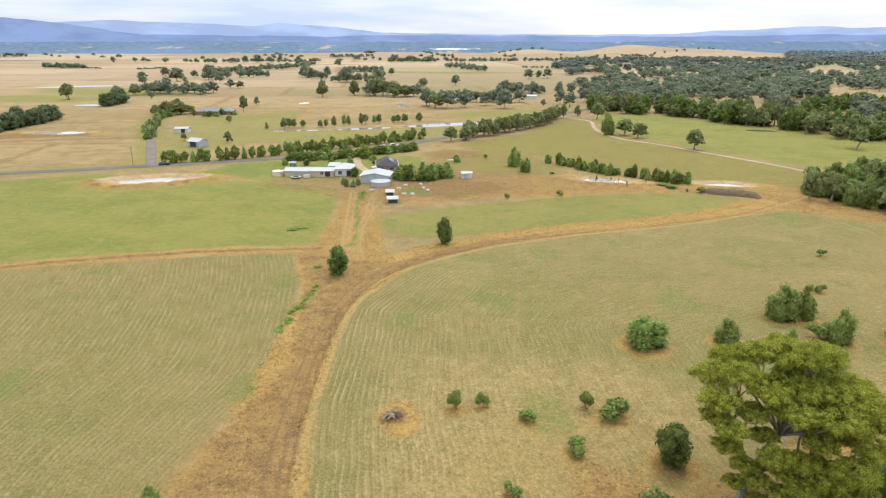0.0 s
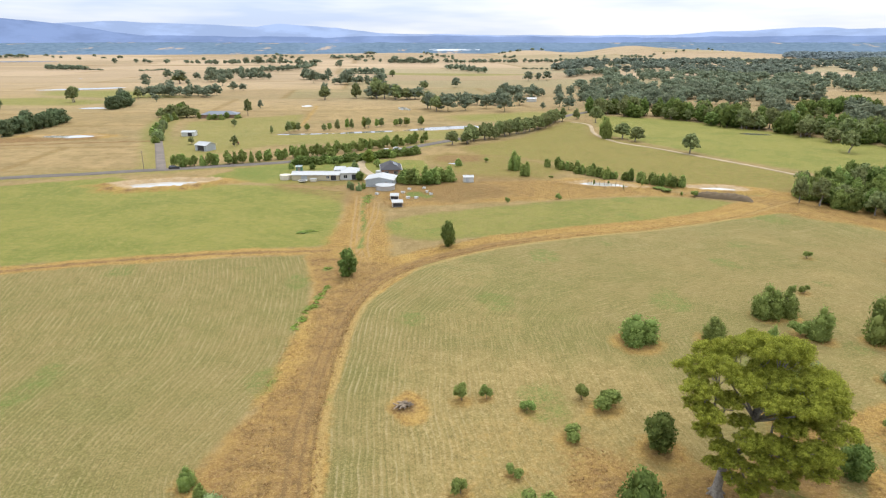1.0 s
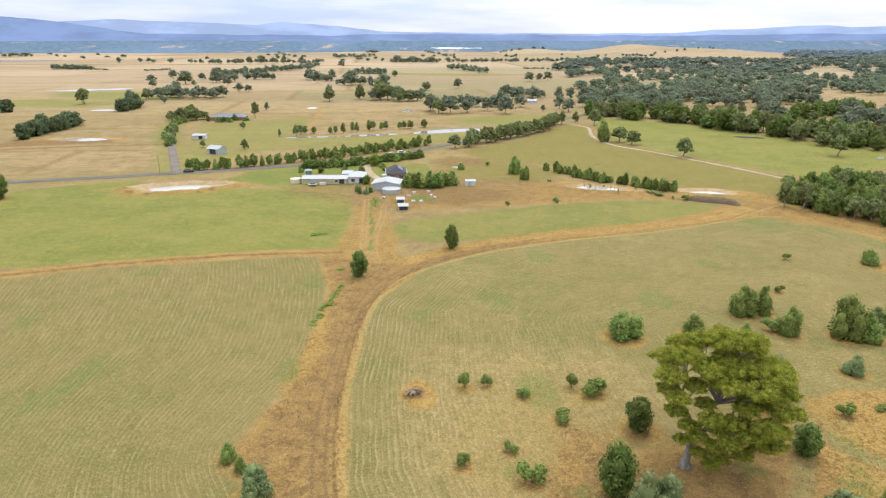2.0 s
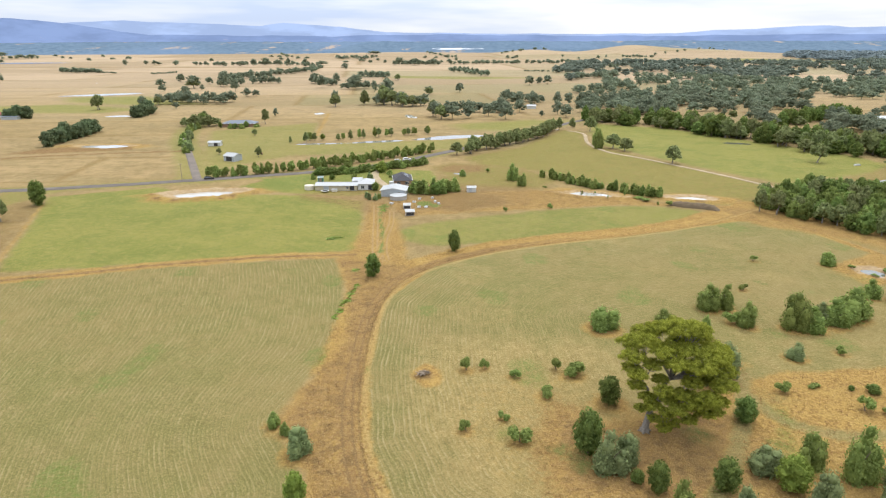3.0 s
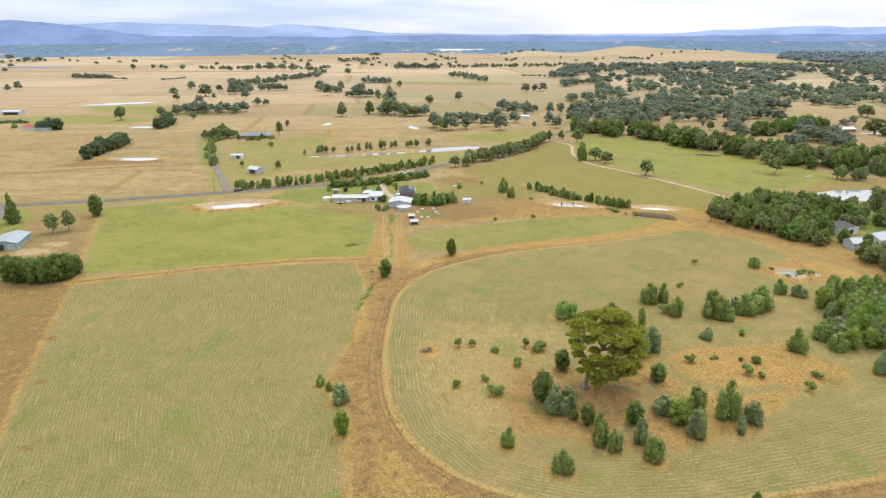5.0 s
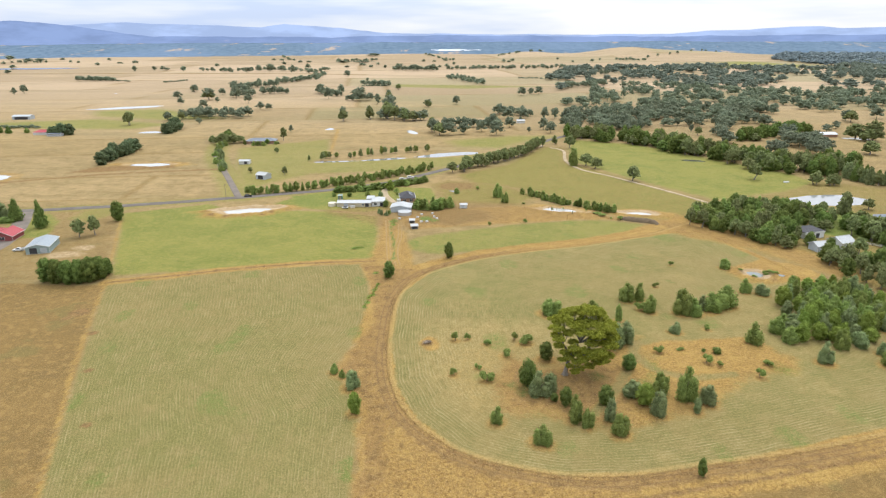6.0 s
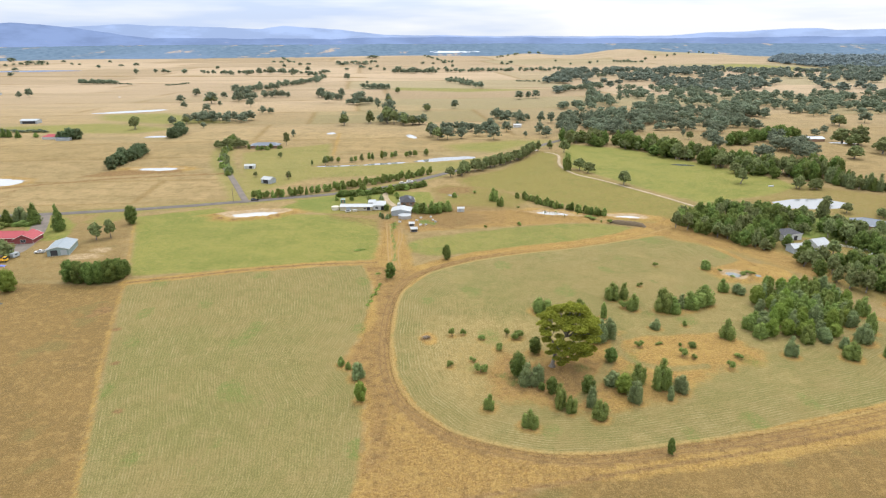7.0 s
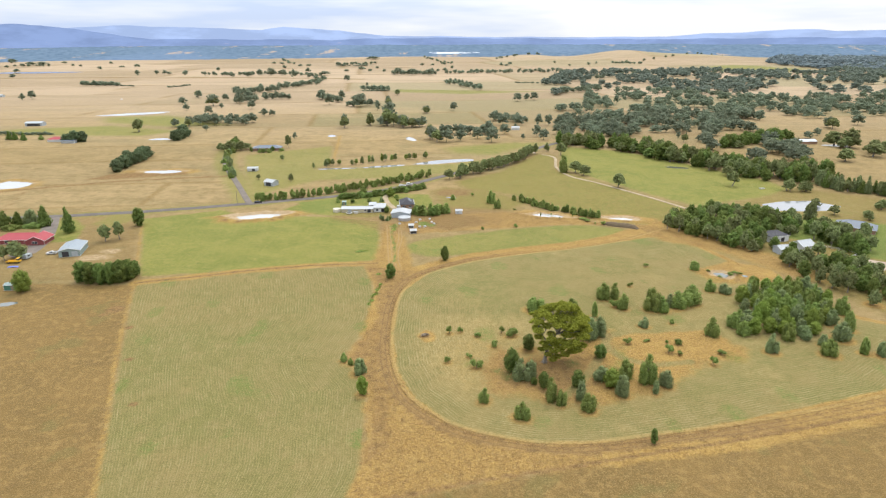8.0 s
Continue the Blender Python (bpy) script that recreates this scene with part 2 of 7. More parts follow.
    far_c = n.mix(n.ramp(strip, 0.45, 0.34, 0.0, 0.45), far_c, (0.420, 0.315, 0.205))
    c = n.mix(n.math("MULTIPLY", far_haze, 0.80), c, far_c)
    # dull brown pasture
    d = n.mix(n.ramp(patch, 0.35, 0.68), (0.160, 0.101, 0.034), (0.128, 0.083, 0.028))
    d = n.mix(n.ramp(tuft, 0.42, 0.62, 0.0, 0.55), d, (0.176, 0.109, 0.037))
    d = n.mix(n.ramp(n.noise(0.16, 5.0, 0.7), 0.46, 0.66, 0.0, 0.45), d, (0.118, 0.076, 0.030))
    d = n.mix(n.ramp(n.noise(0.30, 5.0, 0.7), 0.48, 0.66, 0.0, 0.7), d, (0.236, 0.150, 0.055))
    d = n.mix(n.ramp(n.noise(0.06, 4.0, 0.6), 0.56, 0.68, 0.0, 0.5), d, (0.118, 0.104, 0.035))
    c = n.mix(frayed(dull), c, d)
    # mown hay: pale rows between green stubble, shaded side of each row painted darker
    mottle = n.noise(0.16, 5.0, 0.65)
    m = n.mix(n.ramp(patch, 0.34, 0.66), (0.136, 0.121, 0.038), (0.179, 0.138, 0.052))
    m = n.mix(n.ramp(patch_b, 0.42, 0.62, 0.0, 0.55), m, (0.117, 0.120, 0.033))
    m = n.mix(n.ramp(mottle, 0.44, 0.70, 0.0, 0.60), m, (0.186, 0.143, 0.059))
    m = n.mix(n.ramp(mottle, 0.46, 0.28, 0.0, 0.45), m, (0.099, 0.099, 0.027))
    dry = n.ramp(n.math("ADD", parched, n.math("MULTIPLY", n.math("SUBTRACT", mottle, 0.5), 0.9)), 0.15, 0.85)
    m = n.mix(n.math("MULTIPLY", dry, 0.75), m, n.mix(n.ramp(fray, 0.40, 0.62), (0.212, 0.150, 0.056), (0.280, 0.205, 0.084)))
    wobble = n.math("MULTIPLY", n.math("SUBTRACT", n.noise(0.05, 4.0, 0.55), 0.5), 3.0)
    phase = n.math("ADD", n.math("MULTIPLY", row, 6.2832 / 1.02), wobble)
    lines = n.add("ShaderNodeCombineXYZ", X=n.math("MULTIPLY", row, 2.6), Y=n.math("MULTIPLY", along, 0.12))
    combed = n.noise(1.0, 4.0, 0.65, lines.outputs[0])
    m = n.mix(n.ramp(combed, 0.50, 0.70, 0.0, 0.55), m, (0.224, 0.183, 0.082))
    m = n.mix(n.ramp(combed, 0.49, 0.30, 0.0, 0.50), m, (0.094, 0.095, 0.027))
    swath = n.ramp(n.math("SINE", phase), 0.15, 0.95)
    broken = n.ramp(n.noise(0.09, 6.0, 0.75), 0.36, 0.60, 0.30, 1.0)
    swath = n.math("MULTIPLY", n.math("MULTIPLY", swath, broken), n.math("MULTIPLY", stripe, n.ramp(n.math("ADD", n.math("MULTIPLY", combed, 0.5), n.math("MULTIPLY", tuft, 0.5)), 0.42, 0.60, 0.05, 1.0)))
    m = n.mix(n.math("MULTIPLY", swath, 0.50), m, (0.325, 0.282, 0.160))
    # darker green stubble, with the rows' shadow side put into its colour
    stubble_shade = n.math("MULTIPLY", n.ramp(n.math("SINE", n.math("ADD", phase, 2.2)), 0.4, 1.0), n.math("MULTIPLY", broken, stripe))
    m = n.mix(n.math("MULTIPLY", stubble_shade, 0.38), m, (0.096, 0.097, 0.028))
    # loose cut straw lies in swirls, thickest where the stubble is dry
    swirl = n.noise(0.75, 5.0, 0.72, distortion=2.4)
    loose = n.math("ADD", 0.16, n.math("MULTIPLY", dry, 0.50))
    m = n.mix(n.math("MULTIPLY", n.ramp(swirl, 0.52, 0.64), loose), m, (0.335, 0.272, 0.125))
    m = n.mix(n.math("MULTIPLY", n.ramp(swirl, 0.47, 0.36), loose), m, (0.118, 0.096, 0.034))
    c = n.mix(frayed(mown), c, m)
    # green pasture
    g = n.mix(n.ramp(patch, 0.38, 0.62), (0.110, 0.134, 0.022), (0.164, 0.165, 0.034))
    g = n.mix(n.ramp(n.noise(0.10, 6.0, 0.7), 0.44, 0.64, 0.0, 0.65), g, (0.194, 0.180, 0.046))
    g = n.mix(n.ramp(n.noise(0.28, 5.0, 0.7), 0.48, 0.68, 0.0, 0.55), g, (0.090, 0.118, 0.022))
    g = n.mix(n.ramp(tuft, 0.45, 0.7, 0.0, 0.45), g, (0.094, 0.122, 0.024))
    g = n.mix(n.ramp(n.noise(0.42, 6.0, 0.75), 0.48, 0.62, 0.0, 0.45), g, (0.224, 0.198, 0.060))
    g = n.mix(n.ramp(n.noise(0.36, 6.0, 0.75), 0.52, 0.66, 0.0, 0.50), g, (0.088, 0.108, 0.022))
    c = n.mix(n.math("MULTIPLY", frayed(lush), 0.95), c, g)
    # long straw-coloured grass
    s = n.mix(n.ramp(tuft, 0.36, 0.62), (0.178, 0.100, 0.030), (0.312, 0.200, 0.058))
    s = n.mix(n.ramp(patch, 0.45, 0.68, 0.0, 0.5), s, (0.222, 0.138, 0.046))
    s = n.mix(n.ramp(fray, 0.55, 0.75, 0.0, 0.45), s, (0.150, 0.078, 0.026))
    s = n.mix(n.ramp(n.noise(0.12, 5.0, 0.65), 0.46, 0.66, 0.0, 0.6), s, (0.318, 0.212, 0.064))
    c = n.mix(frayed(straw, 1.1), c, s)
    # trodden earth
    e = n.mix(n.ramp(fray_small, 0.35, 0.65), (0.145, 0.084, 0.033), (0.205, 0.123, 0.052))
    e = n.mix(n.ramp(fray, 0.46, 0.64, 0.0, 0.7), e, (0.096, 0.057, 0.022))
    c = n.mix(frayed(earth, 1.0), c, e)
    # wheel ruts of the lanes and of the loop track
    shake = n.math("MULTIPLY", n.math("SUBTRACT", fray, 0.5), 0.9)
    for mid, gauge, wide, strength in ((lane, 0.85, 0.50, 0.70), (loop, 0.95, 0.42, 0.75)):
        off = n.math("ABSOLUTE", n.math("SUBTRACT", n.math("ABSOLUTE", n.math("ADD", mid, shake)), gauge))
        rut = n.math("MULTIPLY", n.ramp(off, wide, wide * 0.3), n.ramp(fray_small, 0.30, 0.50, 0.35, strength))
        if mid is loop:
            rut = n.math("MULTIPLY", rut, n.ramp(earth, 0.25, 0.62, 0.2, 1.0))
        c = n.mix(rut, c, (0.141, 0.086, 0.036) if mid is loop else (0.262, 0.180, 0.088))
    # the golden windrow of uncut grass on the track's inner side
    lip = n.math("ABSOLUTE", n.math("SUBTRACT", n.math("ADD", loop, shake), 3.4))
    c = n.mix(n.math("MULTIPLY", n.ramp(lip, 1.0, 0.35), n.ramp(tuft, 0.32, 0.60, 0.10, 0.75)), c, (0.290, 0.205, 0.078))
    # the shadow line along the windrow's foot, painted as a dark strip
    windrow_shade = n.math("ABSOLUTE", n.math("SUBTRACT", n.math("ADD", loop, shake), 2.25))
    c = n.mix(n.math("MULTIPLY", n.ramp(windrow_shade, 0.45, 0.1), 0.55), c, (0.113, 0.070, 0.028))
    # pale clay banks
    k = n.mix(n.ramp(fray, 0.35, 0.65), (0.282, 0.201, 0.115), (0.352, 0.266, 0.168))
    c = n.mix(frayed(clay, 1.0), c, k)
    # bright green weeds
    c = n.mix(n.math("MULTIPLY", frayed(weed, 1.3), 0.9), c, (0.084, 0.128, 0.025))
    # grain of single tussocks, at three sizes
    speck = n.noise(2.2, 5.0, 0.8)
    c = n.mix(n.ramp(grain, 0.50, 0.70, 0.0, 0.75), c, n.mix(0.5, c, (0.376, 0.290, 0.142)))
    c = n.mix(n.ramp(grain, 0.50, 0.30, 0.0, 0.70), c, n.mix(0.5, c, (0.056, 0.045, 0.017)))
    c = n.mix(n.ramp(speck, 0.51, 0.68, 0.0, 0.70), c, n.mix(0.45, c, (0.376, 0.290, 0.142)))
    c = n.mix(n.ramp(speck, 0.48, 0.31, 0.0, 0.68), c, n.mix(0.45, c, (0.056, 0.047, 0.017)))
    broad = n.noise(0.55, 5.0, 0.75)
    c = n.mix(n.ramp(broad, 0.50, 0.72, 0.0, 0.30), c, n.mix(0.5, c, (0.301, 0.224, 0.104)))
    c = n.mix(n.ramp(broad, 0.48, 0.28, 0.0, 0.35), c, n.mix(0.5, c, (0.080, 0.064, 0.023)))
    n.bump(n.math("ADD", n.math("MULTIPLY", tuft, 0.8), n.math("MULTIPLY", grain, 0.35)), 0.8, 0.35)
    return n.done(c, 0.95, 0.0, 0.1)


GRASSLAND = ground_material()
STRAW_BLADE = leaf_material("straw_blade", (0.250, 0.158, 0.068), (0.380, 0.262, 0.115))


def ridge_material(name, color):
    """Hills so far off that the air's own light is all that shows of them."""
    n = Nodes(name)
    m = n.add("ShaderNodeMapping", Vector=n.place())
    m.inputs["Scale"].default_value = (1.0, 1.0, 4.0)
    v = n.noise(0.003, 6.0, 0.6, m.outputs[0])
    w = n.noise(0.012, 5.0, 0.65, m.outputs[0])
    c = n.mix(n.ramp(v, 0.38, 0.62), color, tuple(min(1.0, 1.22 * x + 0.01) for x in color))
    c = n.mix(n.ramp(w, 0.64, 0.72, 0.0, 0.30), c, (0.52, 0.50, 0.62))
    # the haze is painted as emission: the slopes themselves glow pale blue
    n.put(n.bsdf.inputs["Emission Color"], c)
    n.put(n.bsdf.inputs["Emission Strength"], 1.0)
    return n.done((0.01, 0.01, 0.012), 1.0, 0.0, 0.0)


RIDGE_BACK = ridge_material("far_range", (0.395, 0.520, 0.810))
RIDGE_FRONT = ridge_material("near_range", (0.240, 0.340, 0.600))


def forest_hill_material():
    n = Nodes("forest_plain")
    m = n.add("ShaderNodeMapping", Vector=n.place())
    m.inputs["Scale"].default_value = (1.0, 0.35, 1.0)
    v = n.noise(0.006, 6.0, 0.65, m.outputs[0])
    # air haze is painted in: the forest's greens are mixed towards blue
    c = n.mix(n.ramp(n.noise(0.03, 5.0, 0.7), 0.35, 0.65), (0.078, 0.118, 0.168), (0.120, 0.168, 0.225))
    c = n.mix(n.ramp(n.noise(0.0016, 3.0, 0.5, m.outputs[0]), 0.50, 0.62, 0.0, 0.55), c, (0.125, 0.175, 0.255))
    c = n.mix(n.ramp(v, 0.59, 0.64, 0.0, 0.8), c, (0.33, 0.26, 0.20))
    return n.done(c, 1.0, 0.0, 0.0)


FOREST_PLAIN = forest_hill_material()
# ---------------------------------------------------------------- plan of the land, metres
LOOP = [(134, 227), (96, 199), (65, 185), (34, 175), (10, 164), (-7, 151), (-18, 136), (-23, 112), (-23, 82), (-21, 60), (-16, 41), (-8, 28), (2, 19), (15, 13), (27, 10), (42, 10), (66, 15), (92, 20), (137, 33), (180, 47)]
FIREBREAK = [(-31, -14), (-12, -9), (9, -3), (32, 2), (56, 8), (82, 14), (132, 27), (171, 37)]
DRY_CORNER = [(-25, 45), (-23, 20), (-22, 2), (-25, -13), (-30, -16), (-12, -10), (9, -4), (32, 2), (48, 8), (27, 9), (12, 13), (-1, 20), (-11, 31), (-17, 41)]
LANE = [(-25.5, 156), (-26.9, 165), (-29, 185), (-30.7, 204), (-33.2, 228)]
LANE_B = [(-22, 156), (-23.7, 165), (-24.8, 182), (-24.2, 198), (-25.3, 217)]
LANE_WEEDS = [(-24.8, 163), (-25.7, 180), (-26.8, 191), (-29.2, 204), (-29.9, 214), (-29.7, 223), (-29.2, 232)]
FIELD_SW_EDGE = [(-39, 157), (-33, 136), (-28.5, 98), (-32.5, 77), (-35.3, 63), (-30, 53), (-25, 43), (-23.5, 20), (-22, 2), (-25, -13)]
HOME_GRASS = [(-6, 262), (45, 260), (62, 285), (32, 320), (0, 332), (-12, 318), (-5, 290)]
DUG_EARTH = [(-8, 317), (1, 326), (21, 323), (20, 304), (5, 298), (-5, 302)]
LAWNS = ([(-100, 285), (-74, 296), (-66, 267), (-72, 260), (-90, 254)], [(-62, 281), (-57, 300), (-43, 302), (-39, 277), (-49, 273)], [(-36, 300), (-30, 303), (-28, 286), (-29, 272), (-34, 276)])
MOWER_TURN = [(35, 33), (48, 50), (57, 67), (61, 77), (66, 81)]
MOWER_TURN_B = [(61, 82), (60, 72), (63, 62), (73, 57), (86, 59)]
LANE_BAND = [(-36, 150), (-35, 194), (-36, 233), (-29, 233), (-21, 199), (-17, 171), (-14, 150), (-22, 135)]
BOUND_W = [(-85, -12), (-103, 32), (-115, 60), (-134, 110), (-143, 136), (-153, 159), (-182, 229)]
CROSS_W = [(-142, 135), (-121, 142), (-92, 152), (-63, 158), (-33, 161)]
FIELD_SW = [(-85, -12), (-142, 134), (-92, 150), (-39, 157), (-33, 136), (-30.5, 113), (-28.5, 98), (-30.3, 86), (-32.5, 77), (-34.4, 69), (-35.5, 62), (-31, 54), (-25, 43), (-23.5, 20), (-22, 2), (-25, -13)]
EAST_STRIP = [(-40, 158), (-33, 136), (-29.5, 113), (-27.5, 98), (-29.3, 86), (-31.5, 77), (-33.6, 69), (-34.8, 61), (-30, 53), (-24, 42), (-22.5, 20), (-22, 2), (-14, 10), (-16, 41), (-23, 82), (-20, 130), (-14, 150)]
FIELD_NW = [(-144, 143), (-188, 244), (-145, 265), (-132, 254), (-102, 250), (-69, 247), (-40, 237), (-32, 166), (-63, 160), (-106, 151)]
FIELD_N = [(-21, 192), (-12, 200), (21, 213), (46, 222), (67, 227), (85, 228), (102, 221), (113, 209), (113, 200), (98, 195), (77, 190), (53, 188), (37, 180), (13, 173), (-9, 171), (-19, 178)]
PADDOCK = [(116, 203), (65, 183), (19, 167), (-7, 150), (-20, 121), (-20, 82), (-17, 56), (-11, 38), (1, 22), (12, 16), (27, 12), (49, 13), (85, 22), (140, 39), (193, 76), (163, 96), (148, 148), (132, 203)]
DRY_KNOLL = [(13, 56), (19, 71), (29, 63), (45, 67), (59, 84), (65, 85), (65, 70), (79, 76), (95, 84), (104, 80), (110, 68), (105, 59), (92, 59), (82, 50), (73, 41), (60, 36), (46, 31), (33, 33), (24, 38), (14, 38)]
DRY_WEST = [(-2, 78), (26, 86), (32, 64), (16, 50), (18, 34), (6, 36), (-3, 56)]
PARCHED = [(-12, 72), (-8, 96), (14, 100), (34, 96), (44, 78), (34, 60), (20, 46), (14, 30), (2, 38), (-8, 54)]
PARCHED_E = [(66, 112), (96, 120), (118, 132), (140, 150), (165, 130), (150, 84), (128, 66), (108, 56), (86, 46), (62, 30), (40, 24), (28, 30), (46, 62), (60, 90)]
KNOLL_EARTH = [(13, 56), (19, 71), (29, 63), (45, 67), (57, 66), (56, 48), (46, 31), (33, 33), (24, 38), (14, 38)]
EAST_ROUGH = [(118, 200), (163, 140), (190, 60), (320, 60), (340, 260), (260, 330), (170, 262)]
ROUGH_SHRUBS = [(22.9, 217.2, 2.5, 1.7), (42.7, 223.2, 2.5, 3.0), (46.5, 263.0, 1.3, 2.2), (20.7, 301.9, 2.7, 3.0), (87.1, 237.7, 1.3, 7.8), (80.6, 243.9, 3.0, 1.3), (91.1, 228.3, 1.8, 1.5), (96.1, 227.1, 2.4, 3.8), (60.6, 242.7, 3.5, 0.7), (68.4, 250.0, 1.9, 0.7), (72.0, 240.1, 1.9, 0.7)]
STRAW_A = [(60, 77), (74, 81), (101, 84), (107, 76), (98, 65), (81, 57), (70, 68)]
STRAW_B = [(-29, 233), (6, 255), (42, 259), (76, 245), (94, 232), (140, 225), (159, 192), (176, 164), (178, 130), (163, 141), (146, 176), (118, 198), (107, 226), (73, 228), (39, 222), (5, 215), (-21, 210)]
STRAW_C = [(121, 149), (144, 163), (158, 152), (161, 141), (142, 134), (123, 134)]
PASTURE_W = [(-176, -12), (-355, 153), (-165, 133), (-141, 132), (-129, 98), (-85, -12)]
YARD_W = [(-286, 137), (-390, 250), (-257, 245), (-197, 260), (-182, 229), (-143, 136), (-172, 136)]
PASTURE_S = [(-420, -12), (-85, -13), (-31, -14), (-12, -10), (32, 2), (81, 14), (132, 26), (171, 37), (420, 110), (420, -420), (-420, -420)]
PASTURE_E = [(7, 349), (45, 385), (91, 474), (108, 464), (97, 396), (122, 351), (146, 299), (165, 264), (130, 225), (107, 226), (80, 265), (47, 305), (15, 323)]
GREEN_E = [(125, 513), (176, 485), (211, 425), (252, 353), (257, 320), (224, 294), (168, 272), (148, 304), (123, 355), (104, 396), (111, 464)]
LAWN_E = [(231, 243), (274, 224), (227, 156), (212, 173), (206, 192), (189, 202), (204, 231)]
GREEN_MID = [(-193, 470), (-115, 525), (-99, 425), (-109, 400), (8, 423), (24, 436), (45, 450), (17, 386), (-39, 364), (-100, 354), (-138, 299), (-165, 377)]
GREEN_FARM = [(-106, 265), (-89, 295), (-35, 311), (-10, 306), (-6, 274), (-24, 260), (-48, 246), (-81, 253)]
YARD = [(-72, 253), (-32, 274), (6, 274), (43, 266), (39, 226), (-8, 213), (-30, 205), (-49, 227), (-72, 240)]
GREEN_FAR_A = [(-104, 1284), (230, 1209), (40, 1148), (-110, 1209)]
GREEN_FAR_B = [(986, 2322), (1175, 2514), (1258, 2124), (1089, 1912), (897, 1959)]
GREEN_FAR_C = [(-551, 655), (-430, 694), (-313, 639), (-348, 594), (-519, 606)]
GREEN_FAR_D = [(-489, 781), (-403, 807), (-267, 690), (-349, 676), (-457, 718)]
GREEN_FAR_E = [(-3, 509), (70, 544), (131, 542), (84, 507), (51, 462), (9, 475)]
ROAD = [(-368, 226), (-279, 246), (-230, 254), (-180, 266), (-133, 281), (-104, 292), (-75, 303), (-40, 324), (-11, 357), (32, 410), (88, 493), (132, 550), (181, 599)]
SIDE_ROAD = [(-132, 281), (-144, 308), (-167, 360), (-189, 408), (-203, 446), (-214, 486), (-217, 513)]
GRAVEL = [(95, 467), (104, 449), (98, 404), (103, 368), (120, 341), (143, 300), (160, 264), (173, 231)]
DRIVE_HOME = [(-32, 267), (-38, 282), (-41, 298), (-40, 315)]
DRIVE_W = [(-247, 247), (-235, 224), (-225, 201), (-220, 180), (-224, 172)]

YARD_SOIL = [(-17, 247), (2, 255), (23, 247), (26, 232), (5, 218), (-13, 222)]
WEST_LINE = [(-347, 310), (-310, 328), (-261, 353), (-212, 365), (-177, 373)]
WEST_PALE = [(-354, 299), (-307, 322), (-175, 366), (-145, 296), (-187, 281), (-324, 259)]
FAR_BAND = [(-1434, 1737), (-960, 1764), (-592, 1743), (-219, 1621)]
DIRT_W = [(-287, 259), (-304, 301), (-314, 332)]
WDAM_MARGIN = [(-288, 361), (-276, 383), (-219, 394), (-212, 378), (-265, 361)]
GATE_LINE = [(-101, 439), (-110, 518), (-119, 597)]
# bushes near the camera's line: x, y, height, width
TRACKSIDE = [(-35.1, 60.2, 3.3, 3.0), (-32.2, 57.7, 2.9, 2.3), (-28.5, 51.7, 5.9, 4.8), (-25.7, 38.5, 6.8, 3.9)]
TRACKSIDE_B = [(-25.0, 140.3, 7.7, 5.3), (0.6, 165.4, 8.1, 4.9)]
MOWN_SHRUBS = [(2.3, 82.1, 3.2, 2.2), (6.4, 82.5, 2.8, 1.7), (12.8, 79.2, 2.2, 2.1), (18.1, 71.0, 2.4, 2.9), (22.2, 81.9, 3.3, 1.9), (25.2, 79.7, 3.7, 3.9), (1.5, 59.1, 2.7, 2.0), (8.9, 62.7, 1.8, 1.8), (11.2, 55.6, 3.4, 3.3)]
KNOLL_W = [(12.5, 34.1, 5.4, 3.9), (23.0, 25.1, 5.9, 5.0), (22.8, 52.2, 9.2, 5.7), (25.5, 47.1, 8.4, 6.3), (28.7, 49.1, 7.0, 4.5), (30.6, 68.5, 6.4, 5.7), (37.5, 103.5, 6.4, 8.0), (53.3, 104.2, 5.2, 5.6)]
KNOLL_E = [(54.0, 77.2, 9.5, 6.4), (58.3, 79.5, 8.2, 5.6), (61.1, 97.0, 6.9, 2.5), (29.4, 44.3, 2.7, 2.2), (32.2, 42.2, 6.0, 3.8), (33.4, 34.8, 8.4, 3.9), (35.9, 32.2, 5.9, 3.1), (43.2, 42.6, 6.4, 4.4), (42.6, 35.0, 7.2, 3.0), (43.9, 29.2, 6.5, 4.1), (51.7, 47.7, 4.9, 5.2), (54.3, 43.0, 6.6, 5.5), (56.7, 37.7, 8.0, 4.3), (60.2, 48.8, 7.0, 4.1), (66.1, 45.2, 11.1, 5.5), (67.3, 39.2, 4.8, 2.7), (71.9, 43.1, 5.9, 4.4), (55.1, 62.2, 5.5, 4.4)]
STRAW_SHRUBS = [(67.7, 72.9, 2.4, 3.1), (75.1, 74.9, 1.0, 2.9), (80.5, 65.8, 3.0, 3.4), (86.2, 72.4, 2.1, 3.3), (83.9, 64.1, 1.7, 2.4), (98.9, 64.1, 2.0, 3.2), (92.9, 57.0, 3.0, 2.9), (82.4, 73.5, 1.3, 1.3)]
MIDDLE = [(69.1, 115.2, 8.2, 4.9), (73.6, 115.7, 7.8, 4.4), (74.4, 104.9, 7.5, 4.2), (71.8, 106.8, 3.4, 3.3), (85.8, 103.2, 11.0, 5.6), (89.9, 102.7, 7.3, 5.6), (95.1, 107.1, 6.0, 3.8), (97.4, 105.4, 7.9, 5.7), (103.9, 109.7, 9.3, 8.1), (78.3, 87.6, 4.6, 3.8), (90.0, 90.0, 2.0, 2.0), (101.1, 79.5, 8.2, 4.7), (117.9, 123.1, 6.3, 4.0), (124.1, 121.1, 5.1, 4.5), (122.0, 151.1, 5.1, 4.1), (84.3, 128.6, 2.4, 2.0), (99.3, 154.4, 2.3, 1.9)]
